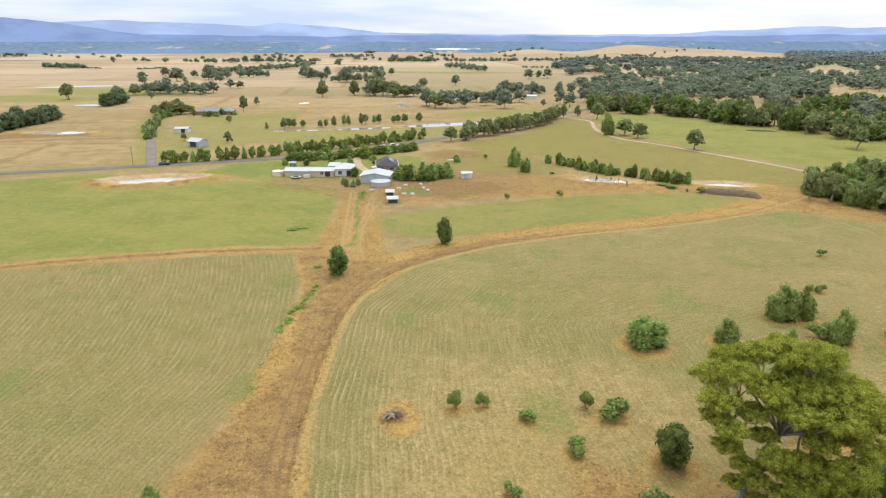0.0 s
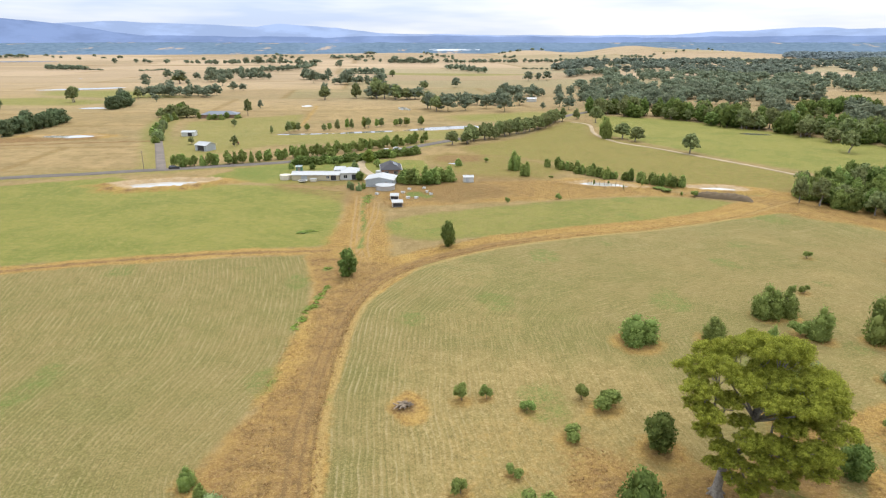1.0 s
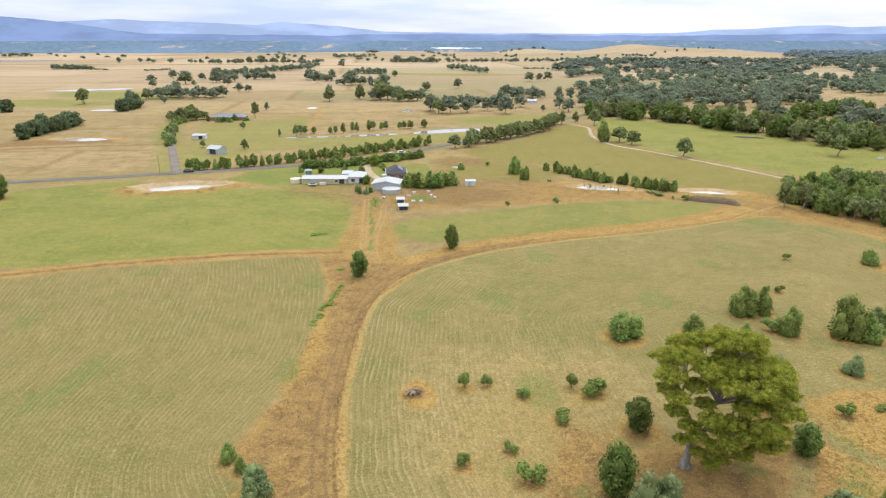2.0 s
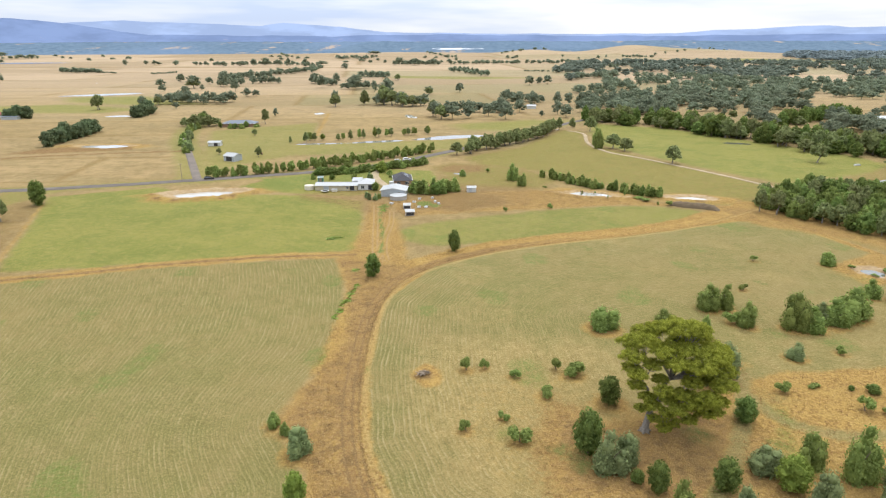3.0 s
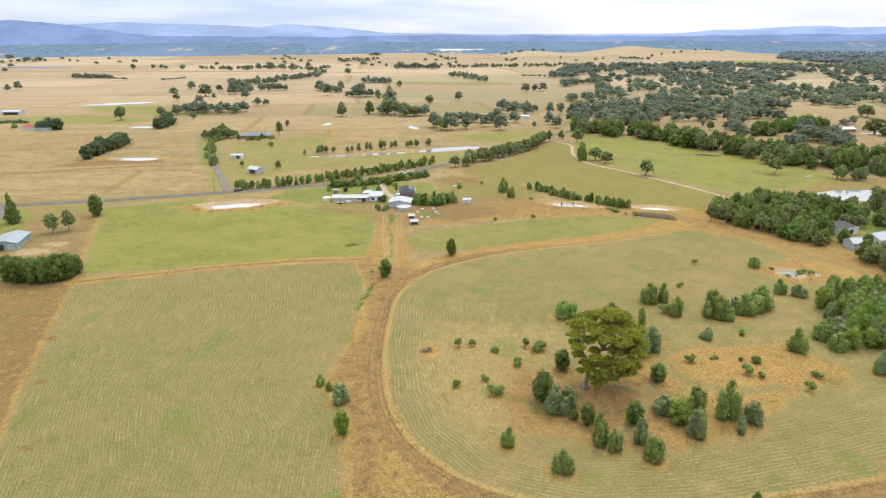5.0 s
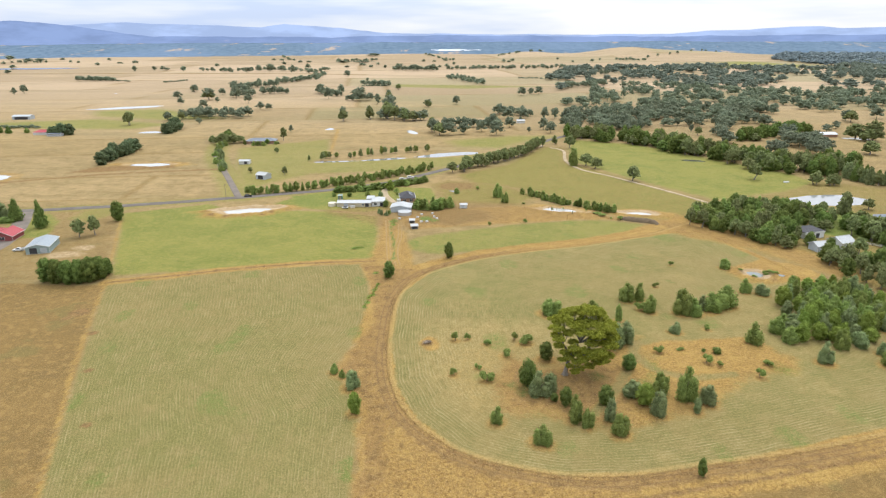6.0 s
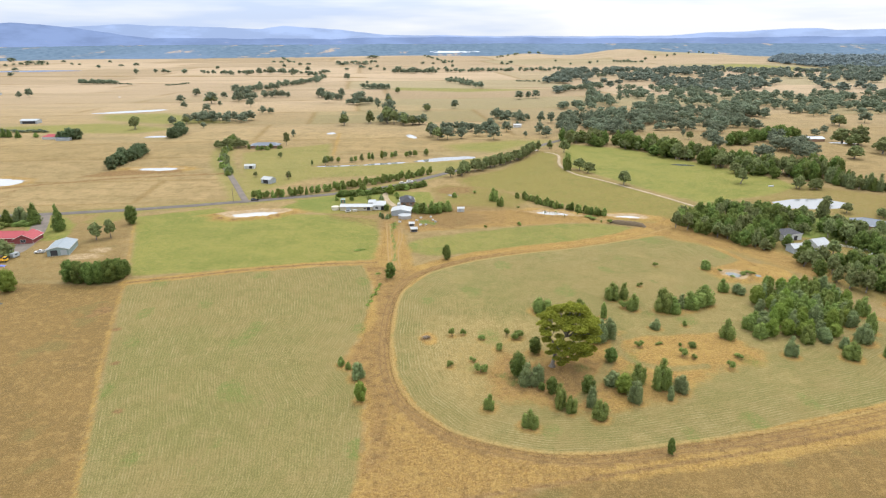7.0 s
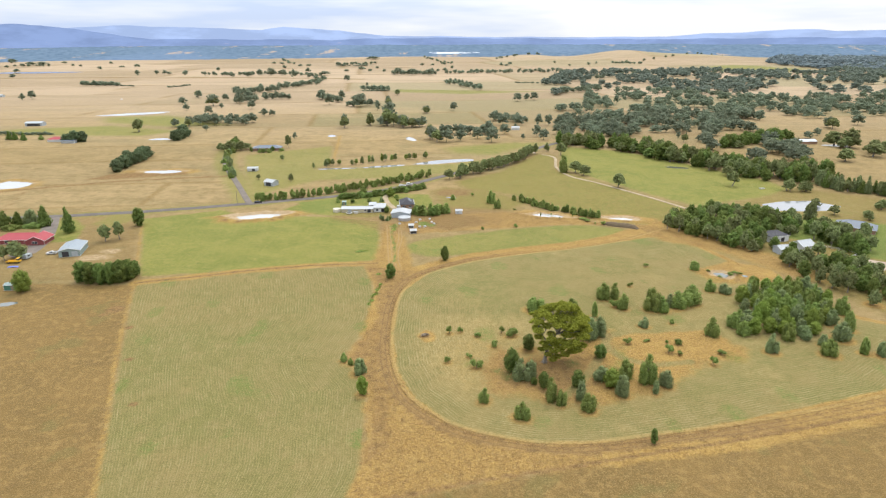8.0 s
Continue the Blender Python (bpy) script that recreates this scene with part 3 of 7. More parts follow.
EAST_EDGE = [(117.3, 65.9, 7.8, 4.9), (138.4, 71.0, 4.7, 3.7), (136.9, 63.8, 6.6, 6.0), (147.8, 75.7, 8.2, 7.2), (155.7, 83.5, 8.7, 4.8), (162.2, 98.7, 8.1, 6.0), (149.8, 64.7, 6.9, 3.6), (154.9, 63.1, 5.8, 4.4), (58.4, 12.7, 5.1, 2.2), (151.8, 88.7, 6.8, 5.8), (180.7, 107.7, 7.3, 6.2)]

# dams and ponds: name, x, y, half width, half depth, turn, height of the bank, clear or dark
DAMS = [
    ("dam_house", -117, 248.5, 13.6, 6.2, 8, 1.5, WATER), ("dam_middle", 66, 249, 8.6, 3.9, -20, 0.7, WATER),
    ("dam_gully", 110.5, 240.5, 6.4, 2.9, -10, 0.8, WATER), ("dam_reeds", 131.5, 143, 3.0, 3.2, 0, 0.8, WATER_DARK),
    ("dam_reeds", 142, 141.5, 1.4, 1.3, 0, 0.3, WATER_DARK), ("lagoon", 236, 270, 29.0, 12.0, 6, 0.3, WATER_GREY),
    ("canal", -86, 403, 26.0, 3.0, 8, 0.2, WATER_GREY),
    ("canal", -44, 414, 26.0, 4.0, 16, 0.2, WATER_GREY), ("canal", 2, 433, 26.0, 9.0, 22, 0.2, WATER_GREY),
    ("dam_stubble", -237, 391, 15.4, 6.5, 5, 0.5, WATER), ("dam_west", -335, 341, 15.9, 14.0, 10, 0.5, WATER),
    ("dam_windbreak", -317, 572, 12.8, 6.5, 0, 0.3, WATER), ("dam_long", -459, 820, 50.0, 14.0, 26, 0.4, WATER),
    ("dam_plain", -1353, 2036, 125.0, 50.0, 5, 0.3, WATER), ("dam_plain", -608, 1064, 12.0, 9.0, 0, 0.3, WATER),
    ("dam_plain", -629, 943, 6.0, 7.0, 0, 0.3, WATER), ("dam_road", 5.3, 297.4, 3.6, 1.5, 0, 0.2, WATER_GREY),
    ("dam_block", -128, 593, 5.5, 7.0, 0, 0.3, WATER), ("dam_block", -36, 568, 5.0, 14.0, 20, 0.3, WATER),
    ("pond_sheds", -186, 111, 3.6, 2.4, 5, 0.38, WATER_DARK), ("soak", 201, 402, 9.0, 4.0, -20, 0.2, WATER_DARK),
    ("dam_road", 88, 475, 3.0, 2.5, 0, 0.2, WATER_GREY), ("dam_house_east", 405, 515, 14, 6, 0, 0.3, WATER),
]


def to_line(px, py, line):
    """Distance of the points to an open line."""
    best = np.full(px.shape, 1e9)
    for (ax, ay), (bx, by) in zip(line, line[1:]):
        dx, dy = bx - ax, by - ay
        k = np.clip(((px - ax) * dx + (py - ay) * dy) / (dx * dx + dy * dy), 0, 1)
        best = np.minimum(best, np.hypot(px - ax - k * dx, py - ay - k * dy))
    return best


def beside_line(px, py, line):
    """Signed distance to an open line, positive to its left."""
    best, side = np.full(px.shape, 1e9), np.ones(px.shape)
    for (ax, ay), (bx, by) in zip(line, line[1:]):
        dx, dy = bx - ax, by - ay
        k = np.clip(((px - ax) * dx + (py - ay) * dy) / (dx * dx + dy * dy), 0, 1)
        d = np.hypot(px - ax - k * dx, py - ay - k * dy)
        side = np.where(d < best, np.where(dx * (py - ay) - dy * (px - ax) >= 0, 1.0, -1.0), side)
        best = np.minimum(best, d)
    return best * side


def to_area(px, py, area):
    """Signed distance to an area, positive inside."""
    ring = list(area) + [area[0]]
    d = to_line(px, py, ring)
    inside = np.zeros(px.shape, bool)
    for (ax, ay), (bx, by) in zip(ring, ring[1:]):
        if ay != by:
            inside ^= ((ay > py) != (by > py)) & (px < (bx - ax) * (py - ay) / (by - ay) + ax)
    return np.where(inside, d, -d)


def smooth(line, steps=6):
    """A rounder copy of an open line."""
    pts = [Vector((*p, 0)) for p in line]
    out = []
    for i in range(len(pts) - 1):
        a, b = pts[i], pts[i + 1]
        p, q = pts[max(0, i - 1)], pts[min(len(pts) - 1, i + 2)]
        for s in range(steps):
            t = s / steps
            v = 0.5 * (2 * a + (b - p) * t + (2 * p - 5 * a + 4 * b - q) * t * t + (3 * a - p - 3 * b + q) * t ** 3)
            out.append((v.x, v.y))
    out.append((pts[-1].x, pts[-1].y))
    return out


def spread(low, high, fine, grow, reach_low, reach_high):
    """Even steps from low to high, and ever longer ones beyond."""
    mid = list(np.arange(low, high + fine, fine))
    up, step = [mid[-1]], fine
    while up[-1] < reach_high:
        step *= grow[1]
        up.append(up[-1] + step)
    down, step = [mid[0]], fine
    while down[-1] > reach_low:
        step *= grow[0]
        down.append(down[-1] - step)
    return np.array(down[:0:-1] + mid + up[1:])


def ease(v, low, high):
    k = np.clip((v - low) / (high - low), 0, 1)
    return k * k * (3 - 2 * k)


def ripple(px, py, size, seed):
    """Slow even waves, for the lie of the land and ragged outlines."""
    r = np.random.RandomState(seed)
    out = np.zeros(np.shape(px))
    for _ in range(7):
        a, w, p = r.uniform(0, 6.283), r.uniform(0.6, 1.7) / size, r.uniform(0, 6.283)
        out = out + np.sin((px * math.cos(a) + py * math.sin(a)) * w * 6.283 + p)
    return out / 7


def dam_distance(px, py, x, y, a, b, turn, seed):
    """Scaled distance from a dam's waterline: 0 in its middle, 1 at the water's edge."""
    c, s = math.cos(radians(turn)), math.sin(radians(turn))
    u, v = ((px - x) * c + (py - y) * s) / a, (-(px - x) * s + (py - y) * c) / b
    ang = np.arctan2(v, u)
    r = np.hypot(u, v)
    edge = 1 + 0.10 * np.sin(2 * ang + seed) + 0.07 * np.sin(3 * ang + 2 * seed) + 0.05 * np.sin(5 * ang + 3 * seed) + 0.03 * np.sin(9 * ang + seed)
    return r / edge


def land_height(px, py):
    px, py = np.asarray(px, float), np.asarray(py, float)
    h = 0.25 * ripple(px, py, 60, 3) + 0.05 * ripple(px, py, 9, 4)
    far = ease(np.hypot(px, py), 700, 2200)
    h = h + far * 5 * ripple(px, py, 900, 5)
    h = h + 30 * np.exp(-((px - 900) / 170) ** 2 - ((py - 3250) / 260) ** 2) + 24 * np.exp(-((px - 1180) / 330) ** 2 - ((py - 3150) / 260) ** 2)
    h = h + 20 * np.exp(-((px - 430) / 170) ** 2 - ((py - 3250) / 260) ** 2)
    for i, (_, x, y, a, b, turn, bank, _) in enumerate(DAMS):
        near = (np.abs(px - x) < 3 * max(a, b)) & (np.abs(py - y) < 3 * max(a, b))
        if not near.any():
            continue
        d = dam_distance(px, py, x, y, a, b, turn, i)
        w = min(a, b)
        rim = bank * np.exp(-(((d - 1) * w - 3.0) / 2.6) ** 2) * (1 + 0.45 * ripple(px, py, 6, 33) + 0.3 * ripple(px, py, 2.5, 34))
        h = np.where(near, np.where(d < 1, h * 0 - 0.5 * (1 - d), h * ease(d, 1, 1.6) + rim * 0.9 * ease(d, 1.0, 1.15)), h)
    # the burnt-out stump heap
    h = h + 0.7 * np.exp(-(((px + 7) / 1.9) ** 2 + ((py - 79.5) / 2.2) ** 2))
    return h


loop_line, lane_line, lane_line_b = smooth(LOOP), smooth(LANE), smooth(LANE_B)
bound_line, cross_line, break_line = smooth(BOUND_W), smooth(CROSS_W), smooth(FIREBREAK)
road_line, side_line, gravel_line = smooth(ROAD), smooth(SIDE_ROAD), smooth(GRAVEL)
drive_home, drive_west = smooth(DRIVE_HOME), smooth(DRIVE_W)


def soft(sd, width):
    return np.clip(0.5 + sd / (2 * width), 0, 1)


def paddocks(px, py):
    """Fenced blocks of the plain beyond the road: for each block a lighter or darker, greener or paler grass."""
    c, s_ = math.cos(radians(7)), math.sin(radians(7))
    u, v = px * c + py * s_, -px * s_ + py * c
    rows = np.array([300, 372, 470, 560, 690, 830, 1010, 1240, 1500, 1850, 2300, 2850, 3500])
    r = np.searchsorted(rows, v + 14 * ripple(px, py, 400, 51))
    rng = np.random.RandomState(8)
    wide, shift = rng.uniform(170, 420, 14) * np.linspace(0.8, 2.2, 14), rng.uniform(0, 400, 14)
    cell = np.floor((u + shift[r]) / wide[r]).astype(int)
    pick = (cell * 7 + r * 31) % 97
    tint, green, pale = rng.uniform(0, 1, 97)[pick], rng.uniform(0, 1, 97)[pick], rng.uniform(0, 1, 97)[pick]
    far = (v > 300) & ~((px > 60) & (py < 520))
    part_of = (u + shift[r]) / wide[r] - cell
    fence = np.minimum(np.min(np.abs((v + 14 * ripple(px, py, 400, 51))[:, None] - rows[None, :]), axis=1), np.minimum(part_of, 1 - part_of) * wide[r])
    fence = np.where(far, soft(1.5 + v * 0.003 - fence, 1.5 + v * 0.006), 0.0)
    return np.where(far, tint, 0.55), np.where(far, ease(green, 0.70, 0.95), 0.0), np.where(far, pale, 0.3), fence


def build_ground():
    xs = spread(-215, 265, 1.3, (1.055, 1.055), -5200, 5200)
    ys = spread(-22, 285, 1.3, (1.10, 1.021), -900, 4950)
    gx, gy = np.meshgrid(xs, ys)
    nx, ny = len(xs), len(ys)
    px, py = gx.ravel(), gy.ravel()
    pz = land_height(px, py)
    wob = 1.4 * ripple(px, py, 14, 8) + 0.7 * ripple(px, py, 5, 9)      # frays straight plan lines
    sd_pad = to_area(px, py, PADDOCK) + 0.3 * wob
    sd_sw = to_area(px, py, FIELD_SW)
    d_loop = to_line(px, py, loop_line)
    d_bound, d_cross, d_break = to_line(px, py, bound_line), to_line(px, py, cross_line), to_line(px, py, break_line)

    def area(*names, edge=2.0, weight=1.0):
        out = np.zeros(px.shape)
        for a in names:
            out = np.maximum(out, weight * soft(to_area(px, py, a) + wob, edge))
        return out

    mown = np.maximum.reduce([soft(sd_sw + wob * 0.5, 1.2), soft(sd_pad, 0.8), area(FIELD_N, edge=2.0)])
    lush = np.maximum.reduce([area(FIELD_NW, edge=2.5), area(GREEN_FARM, LAWN_E, edge=2.0), area(GREEN_E, edge=5.0, weight=0.9), area(GREEN_MID, edge=5, weight=0.6), area(GREEN_FAR_A, GREEN_FAR_B, GREEN_FAR_C, GREEN_FAR_D, GREEN_FAR_E, edge=12, weight=0.7), area(FIELD_N, edge=3, weight=0.62), area(HOME_GRASS, edge=6, weight=0.5), area(EAST_ROUGH, edge=8, weight=0.4), area(*LAWNS, edge=2)])
    lush = np.maximum(lush, area(PASTURE_E, edge=6, weight=0.55))
    outside = sd_pad < 0.4
    verge = np.where(outside, soft(8.0 - d_loop + wob, 1.6), 0)
    verge = np.maximum(verge, soft(1.7 - np.abs(sd_pad + 0.9), 0.8))
    straw = np.maximum.reduce([verge, area(DRY_CORNER, STRAW_A, STRAW_C, EAST_STRIP, edge=1.6), area(STRAW_B, edge=3.5, weight=0.8), area(LANE_BAND, edge=3.0), soft(0.6 - d_bound + 0.3 * wob, 1.0), soft(3.2 - d_cross + wob, 1.2), area(DRY_KNOLL, edge=4, weight=0.9), area(DRY_WEST, edge=7, weight=0.30)])
    lane_a, lane_b = beside_line(px, py, lane_line), beside_line(px, py, lane_line_b)
    lane = np.where(np.abs(lane_a) < np.abs(lane_b), lane_a, lane_b)
    loop = beside_line(px, py, loop_line)
    track = 0.66 * soft(2.7 - d_loop + 0.25 * wob, 0.9) * (1 - 0.6 * ease(px, 0, 60) * (py > 110)) * np.where(px > 100, 0.7, 1)
    earth = np.maximum.reduce([track, area(KNOLL_EARTH, edge=6, weight=0.62), area(DRY_CORNER, edge=2, weight=0.40), area(EAST_STRIP, edge=2, weight=0.58), area(LANE_BAND, edge=3, weight=0.30), area(DUG_EARTH, edge=4, weight=0.7), area(STRAW_B, edge=6, weight=0.42), soft(0.8 - d_break, 0.6) * 0.9, soft(0.9 - np.abs(d_cross - 0.3), 0.6) * 0.8, area(YARD, edge=5, weight=0.5)])
    for x, y, r in ((-137, 105, 3.6), (-139, 100, 2.0), (-123, 88, 1.5), (-96, 33, 1.4), (-111, 62, 1.6), (-7, 79.5, 2.2)):
        earth = np.maximum(earth, soft(r - np.hypot(px - x, py - y) + 0.6 * wob, 1.0))
    clay = np.zeros(px.shape)
    for i, (_, x, y, a, b, turn, bank, _) in enumerate(DAMS):
        d = dam_distance(px, py, x, y, a, b, turn, i)
        w = min(a, b)
        if bank >= 0.4:
            clay = np.maximum(clay, (0.9 if bank > 0.75 else 0.6) * soft((2.1 if bank > 1 else 1.7) - np.abs((d - 1) * w - 1.2) + 0.9 * wob, 1.0))
            earth = np.maximum(earth, 0.7 * soft(1.2 - np.abs((d - 1) * w - 4.6) + 1.6 * wob, 1.2) * ease(ripple(px, py, 9, 35), -0.2, 0.25))
        straw = np.maximum(straw, soft(7.5 - (d - 1) * w + wob, 3.0) * (d > 1) * 0.8 * (bank > 0.45))
    clay = np.maximum(clay, 0.6 * soft(4.5 - np.hypot((px + 177) / 1.2, (py - 181) / 1.0) + wob, 1.5))
    clay = np.maximum(clay, 0.6 * soft(5.0 - np.hypot((px + 181) / 1.8, py - 171) + wob, 1.5))
    straw = np.maximum(straw, soft(3.6 - np.hypot((px + 6.5) / 0.9, (py - 80) / 1.3) + wob, 1.0))
    earth = np.maximum(earth, 0.95 * soft(2.4 - to_line(px, py, WEST_LINE) + 1.4 * wob, 1.8))
    earth = np.maximum(earth, 0.55 * soft(2.2 - to_line(px, py, DIRT_W) + wob, 1.5))
    earth = np.maximum(earth, area(WDAM_MARGIN, edge=4, weight=0.95))
    straw = np.maximum(straw, 0.7 * soft(2.0 - to_line(px, py, GATE_LINE) + wob, 1.5))
    verge_green = np.maximum(soft(8 - to_line(px, py, road_line) + wob, 3), soft(11 - to_line(px, py, side_line) + 2 * wob, 4))
    lush = np.maximum(lush, 0.55 * verge_green)
    # unmown rings of dry grass and bare soil under the bushes
    for rows in (TRACKSIDE, TRACKSIDE_B, MOWN_SHRUBS, KNOLL_W, KNOLL_E, STRAW_SHRUBS, MIDDLE, EAST_EDGE):
        for x, y, h, w in rows:
            near = (np.abs(px - x) < 9) & (np.abs(py - y) < 9)
            d = np.hypot(px[near] - x, py[near] - y + 0.4)
            straw[near] = np.maximum(straw[near], 0.8 * soft(w * 0.62 + 0.6 - d + 0.6 * wob[near], 1.3))
            earth[near] = np.maximum(earth[near], 0.5 * soft(w * 0.46 - d + 0.5 * wob[near], 0.9))
    dull = np.maximum(area(PASTURE_W, PASTURE_S, edge=2.0), area(YARD_W, edge=3.0, weight=0.5))
    dull = np.maximum(dull, 0.8 * soft(16 - to_line(px, py, FAR_BAND) + 3 * wob, 8))
    dull = np.maximum(dull, area(EAST_ROUGH, edge=8, weight=0.6))
    dull = np.maximum(dull, area(YARD_SOIL, edge=3, weight=0.8))
    straw = straw * (1 - 0.7 * area(YARD_SOIL, edge=3))
    dull = np.maximum(dull, area(HOME_GRASS, edge=6, weight=0.7))
    dull = np.maximum(dull, area(PASTURE_E, edge=6, weight=0.75))
    lush = np.maximum(lush, 0.9 * area([(-252, 232), (-236, 215), (-222, 196), (-205, 198), (-216, 228), (-232, 246)], edge=2))
    lush = np.maximum(lush, 0.55 * area([(-215, 232), (-198, 224), (-186, 262), (-215, 258)], edge=4))
    # rows: a fan in the south-western field, rings in the paddock, straight in the north
    left, right = np.maximum(d_bound, 0.01), np.maximum(to_line(px, py, smooth(FIELD_SW_EDGE)), 0.01)
    fan = left / (left + right) * 92
    along = np.where(sd_sw > 0, py, np.where(sd_pad > 0, np.arctan2(py - 95, (px - 75) * 1.1) * 70, px))
    row = np.where(sd_sw > 0, fan, np.where(sd_pad > 0, sd_pad, py))
    stripe = np.where(sd_sw > 0, 0.7, np.where(sd_pad > 0, np.clip(1.2 - sd_pad / 40, 0.35, 1.05), 0.35))
    weed = np.zeros(px.shape)
    for x, y, r in ((-29.0, 132, 1.3), (-30.0, 126, 1.5), (-30.5, 120, 1.5), (-31.2, 114, 1.4), (-31.8, 109, 1.3), (-31.0, 146, 1.5), (-44, 180, 2.6), (-42, 181, 1.8), (-29.6, 226, 3.0), (-29.4, 220, 2.2), (-12, 232, 4.5), (-7, 228, 3)):
        weed = np.maximum(weed, soft(r - np.hypot((px - x) / 0.8, py - y) + 0.5 * wob, 0.9))
    # the mower's turns through the dry knoll
    turns = np.minimum(to_line(px, py, smooth(MOWER_TURN)), to_line(px, py, smooth(MOWER_TURN_B)))
    straw = straw * (1 - 0.8 * soft(1.7 - turns + 0.2 * wob, 0.6))
    earth = earth * (1 - 0.8 * soft(1.7 - turns + 0.2 * wob, 0.6))
    mown = np.maximum(mown, soft(1.7 - turns, 0.6))
    weed = np.maximum(weed, 0.7 * area(LAWN_E, edge=3))
    weed = np.maximum(weed, 0.8 * soft(0.7 - to_line(px, py, smooth(LANE_WEEDS)) + 0.4 * wob, 0.6))
    weed = np.maximum(weed, 0.5 * area(*LAWNS, edge=3))
    weed = np.maximum(weed, 0.45 * ease(ripple(px, py, 26, 12), 0.28, 0.55) * (mown > 0.5))

    parched = np.maximum.reduce([0.8 * area(PARCHED, edge=9), 0.45 * area(PARCHED_E, edge=8), 0.4 * ease(ripple(px, py, 45, 14), 0.15, 0.5)]) * np.where(sd_pad > 0, 1.0, 0.55)
    tint, green, pale, fence = paddocks(px, py)
    dull = np.maximum(dull, 0.75 * fence * (lush < 0.3))
    west = soft(to_area(px, py, WEST_PALE) + wob, 2)
    tint, pale = tint * (1 - west), np.maximum(pale, 0.9 * west)
    verts = np.stack([px, py, pz], 1)
    idx = np.arange(nx * ny).reshape(ny, nx)
    quads = np.stack([idx[:-1, :-1], idx[:-1, 1:], idx[1:, 1:], idx[1:, :-1]], -1).reshape(-1, 4)
    mesh = quad_mesh("ground", verts, quads)
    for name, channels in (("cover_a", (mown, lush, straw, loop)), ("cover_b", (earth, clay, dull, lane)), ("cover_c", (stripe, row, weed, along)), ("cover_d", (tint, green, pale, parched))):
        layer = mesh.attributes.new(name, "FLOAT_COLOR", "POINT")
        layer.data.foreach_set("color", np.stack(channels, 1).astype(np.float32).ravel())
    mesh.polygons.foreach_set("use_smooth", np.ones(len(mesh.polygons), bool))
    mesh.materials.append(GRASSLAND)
    return tagged(new("ground", mesh), "dry farmland of mown green paddocks and straw pasture", "ground", kind="structure")


def quad_mesh(name, verts, faces):
    """A mesh from arrays of corners and of faces with the same number of sides."""
    mesh = bpy.data.meshes.new(name)
    verts, faces = np.asarray(verts, np.float32), np.asarray(faces, np.int32)
    n, k = faces.shape
    mesh.vertices.add(len(verts))
    mesh.vertices.foreach_set("co", verts.ravel())
    mesh.loops.add(n * k)
    mesh.loops.foreach_set("vertex_index", faces.ravel())
    mesh.polygons.add(n)
    mesh.polygons.foreach_set("loop_start", np.arange(n, dtype=np.int32) * k)
    mesh.update(calc_edges=True)
    return mesh


build_ground()


def height_at(x, y):
    return float(land_height(np.array([x]), np.array([y]))[0])


def build_dam(i, name, x, y, a, b, turn, bank, material):
    ang = np.linspace(0, 2 * np.pi, 73)[:-1]
    edge = 1 + 0.10 * np.sin(2 * ang + i) + 0.07 * np.sin(3 * ang + 2 * i) + 0.05 * np.sin(5 * ang + 3 * i) + 0.03 * np.sin(9 * ang + i)
    c, s = math.cos(radians(turn)), math.sin(radians(turn))
    bm = bmesh.new()
    z = 0.03 + 0.006 * (i % 4) + (0.25 if a > 40 else 0)
    mid = bm.verts.new((x, y, z))
    ring = [bm.verts.new((x + a * e * math.cos(t) * c - b * e * math.sin(t) * s, y + a * e * math.cos(t) * s + b * e * math.sin(t) * c, z)) for t, e in zip(ang, edge)]
    for p, q in zip(ring, ring[1:] + ring[:1]):
        bm.faces.new((mid, p, q))
    mesh = bpy.data.meshes.new(name)
    bm.to_mesh(mesh)
    bm.free()
    mesh.materials.append(material)
    tagged(new(name, mesh), "still farm dam water reflecting the pale sky" if material == WATER else "small dark dam water with reedy edge", "water", kind="structure")


for i, row in enumerate(DAMS):
    build_dam(i, *row)


def ribbon(name, line, width, material, label, lift=0.06, camber=0.05):
    """A road: a cambered strip with sloping shoulders, laid along a line on the land."""
    pts = np.array(line)
    d = np.gradient(pts, axis=0)
    d /= np.linalg.norm(d, axis=1)[:, None]
    side = np.stack([-d[:, 1], d[:, 0]], 1)
    offs = np.array([-0.5, -0.47, -0.25, 0, 0.25, 0.47, 0.5]) * width
    lifts = np.array([-0.25, 0, camber * 0.8, camber, camber * 0.8, 0, -0.25])
    flat = (pts[:, None, :] + side[:, None, :] * offs[None, :, None]).reshape(-1, 2)
    base = np.repeat(land_height(pts[:, 0], pts[:, 1]), len(offs)).reshape(len(pts), -1)
    base = np.maximum(base, land_height(flat[:, 0], flat[:, 1]).reshape(len(pts), -1))
    z = base + lift + lifts[None, :] + 0.10
    verts = np.concatenate([flat, z.reshape(-1, 1)], 1)
    idx = np.arange(len(verts)).reshape(len(pts), len(offs))
    quads = np.stack([idx[:-1, 1:], idx[:-1, :-1], idx[1:, :-1], idx[1:, 1:]], -1).reshape(-1, 4)
    mesh = quad_mesh(name, verts, quads)
    mesh.materials.append(material)
    return tagged(new(name, mesh), label, "road", kind="structure")


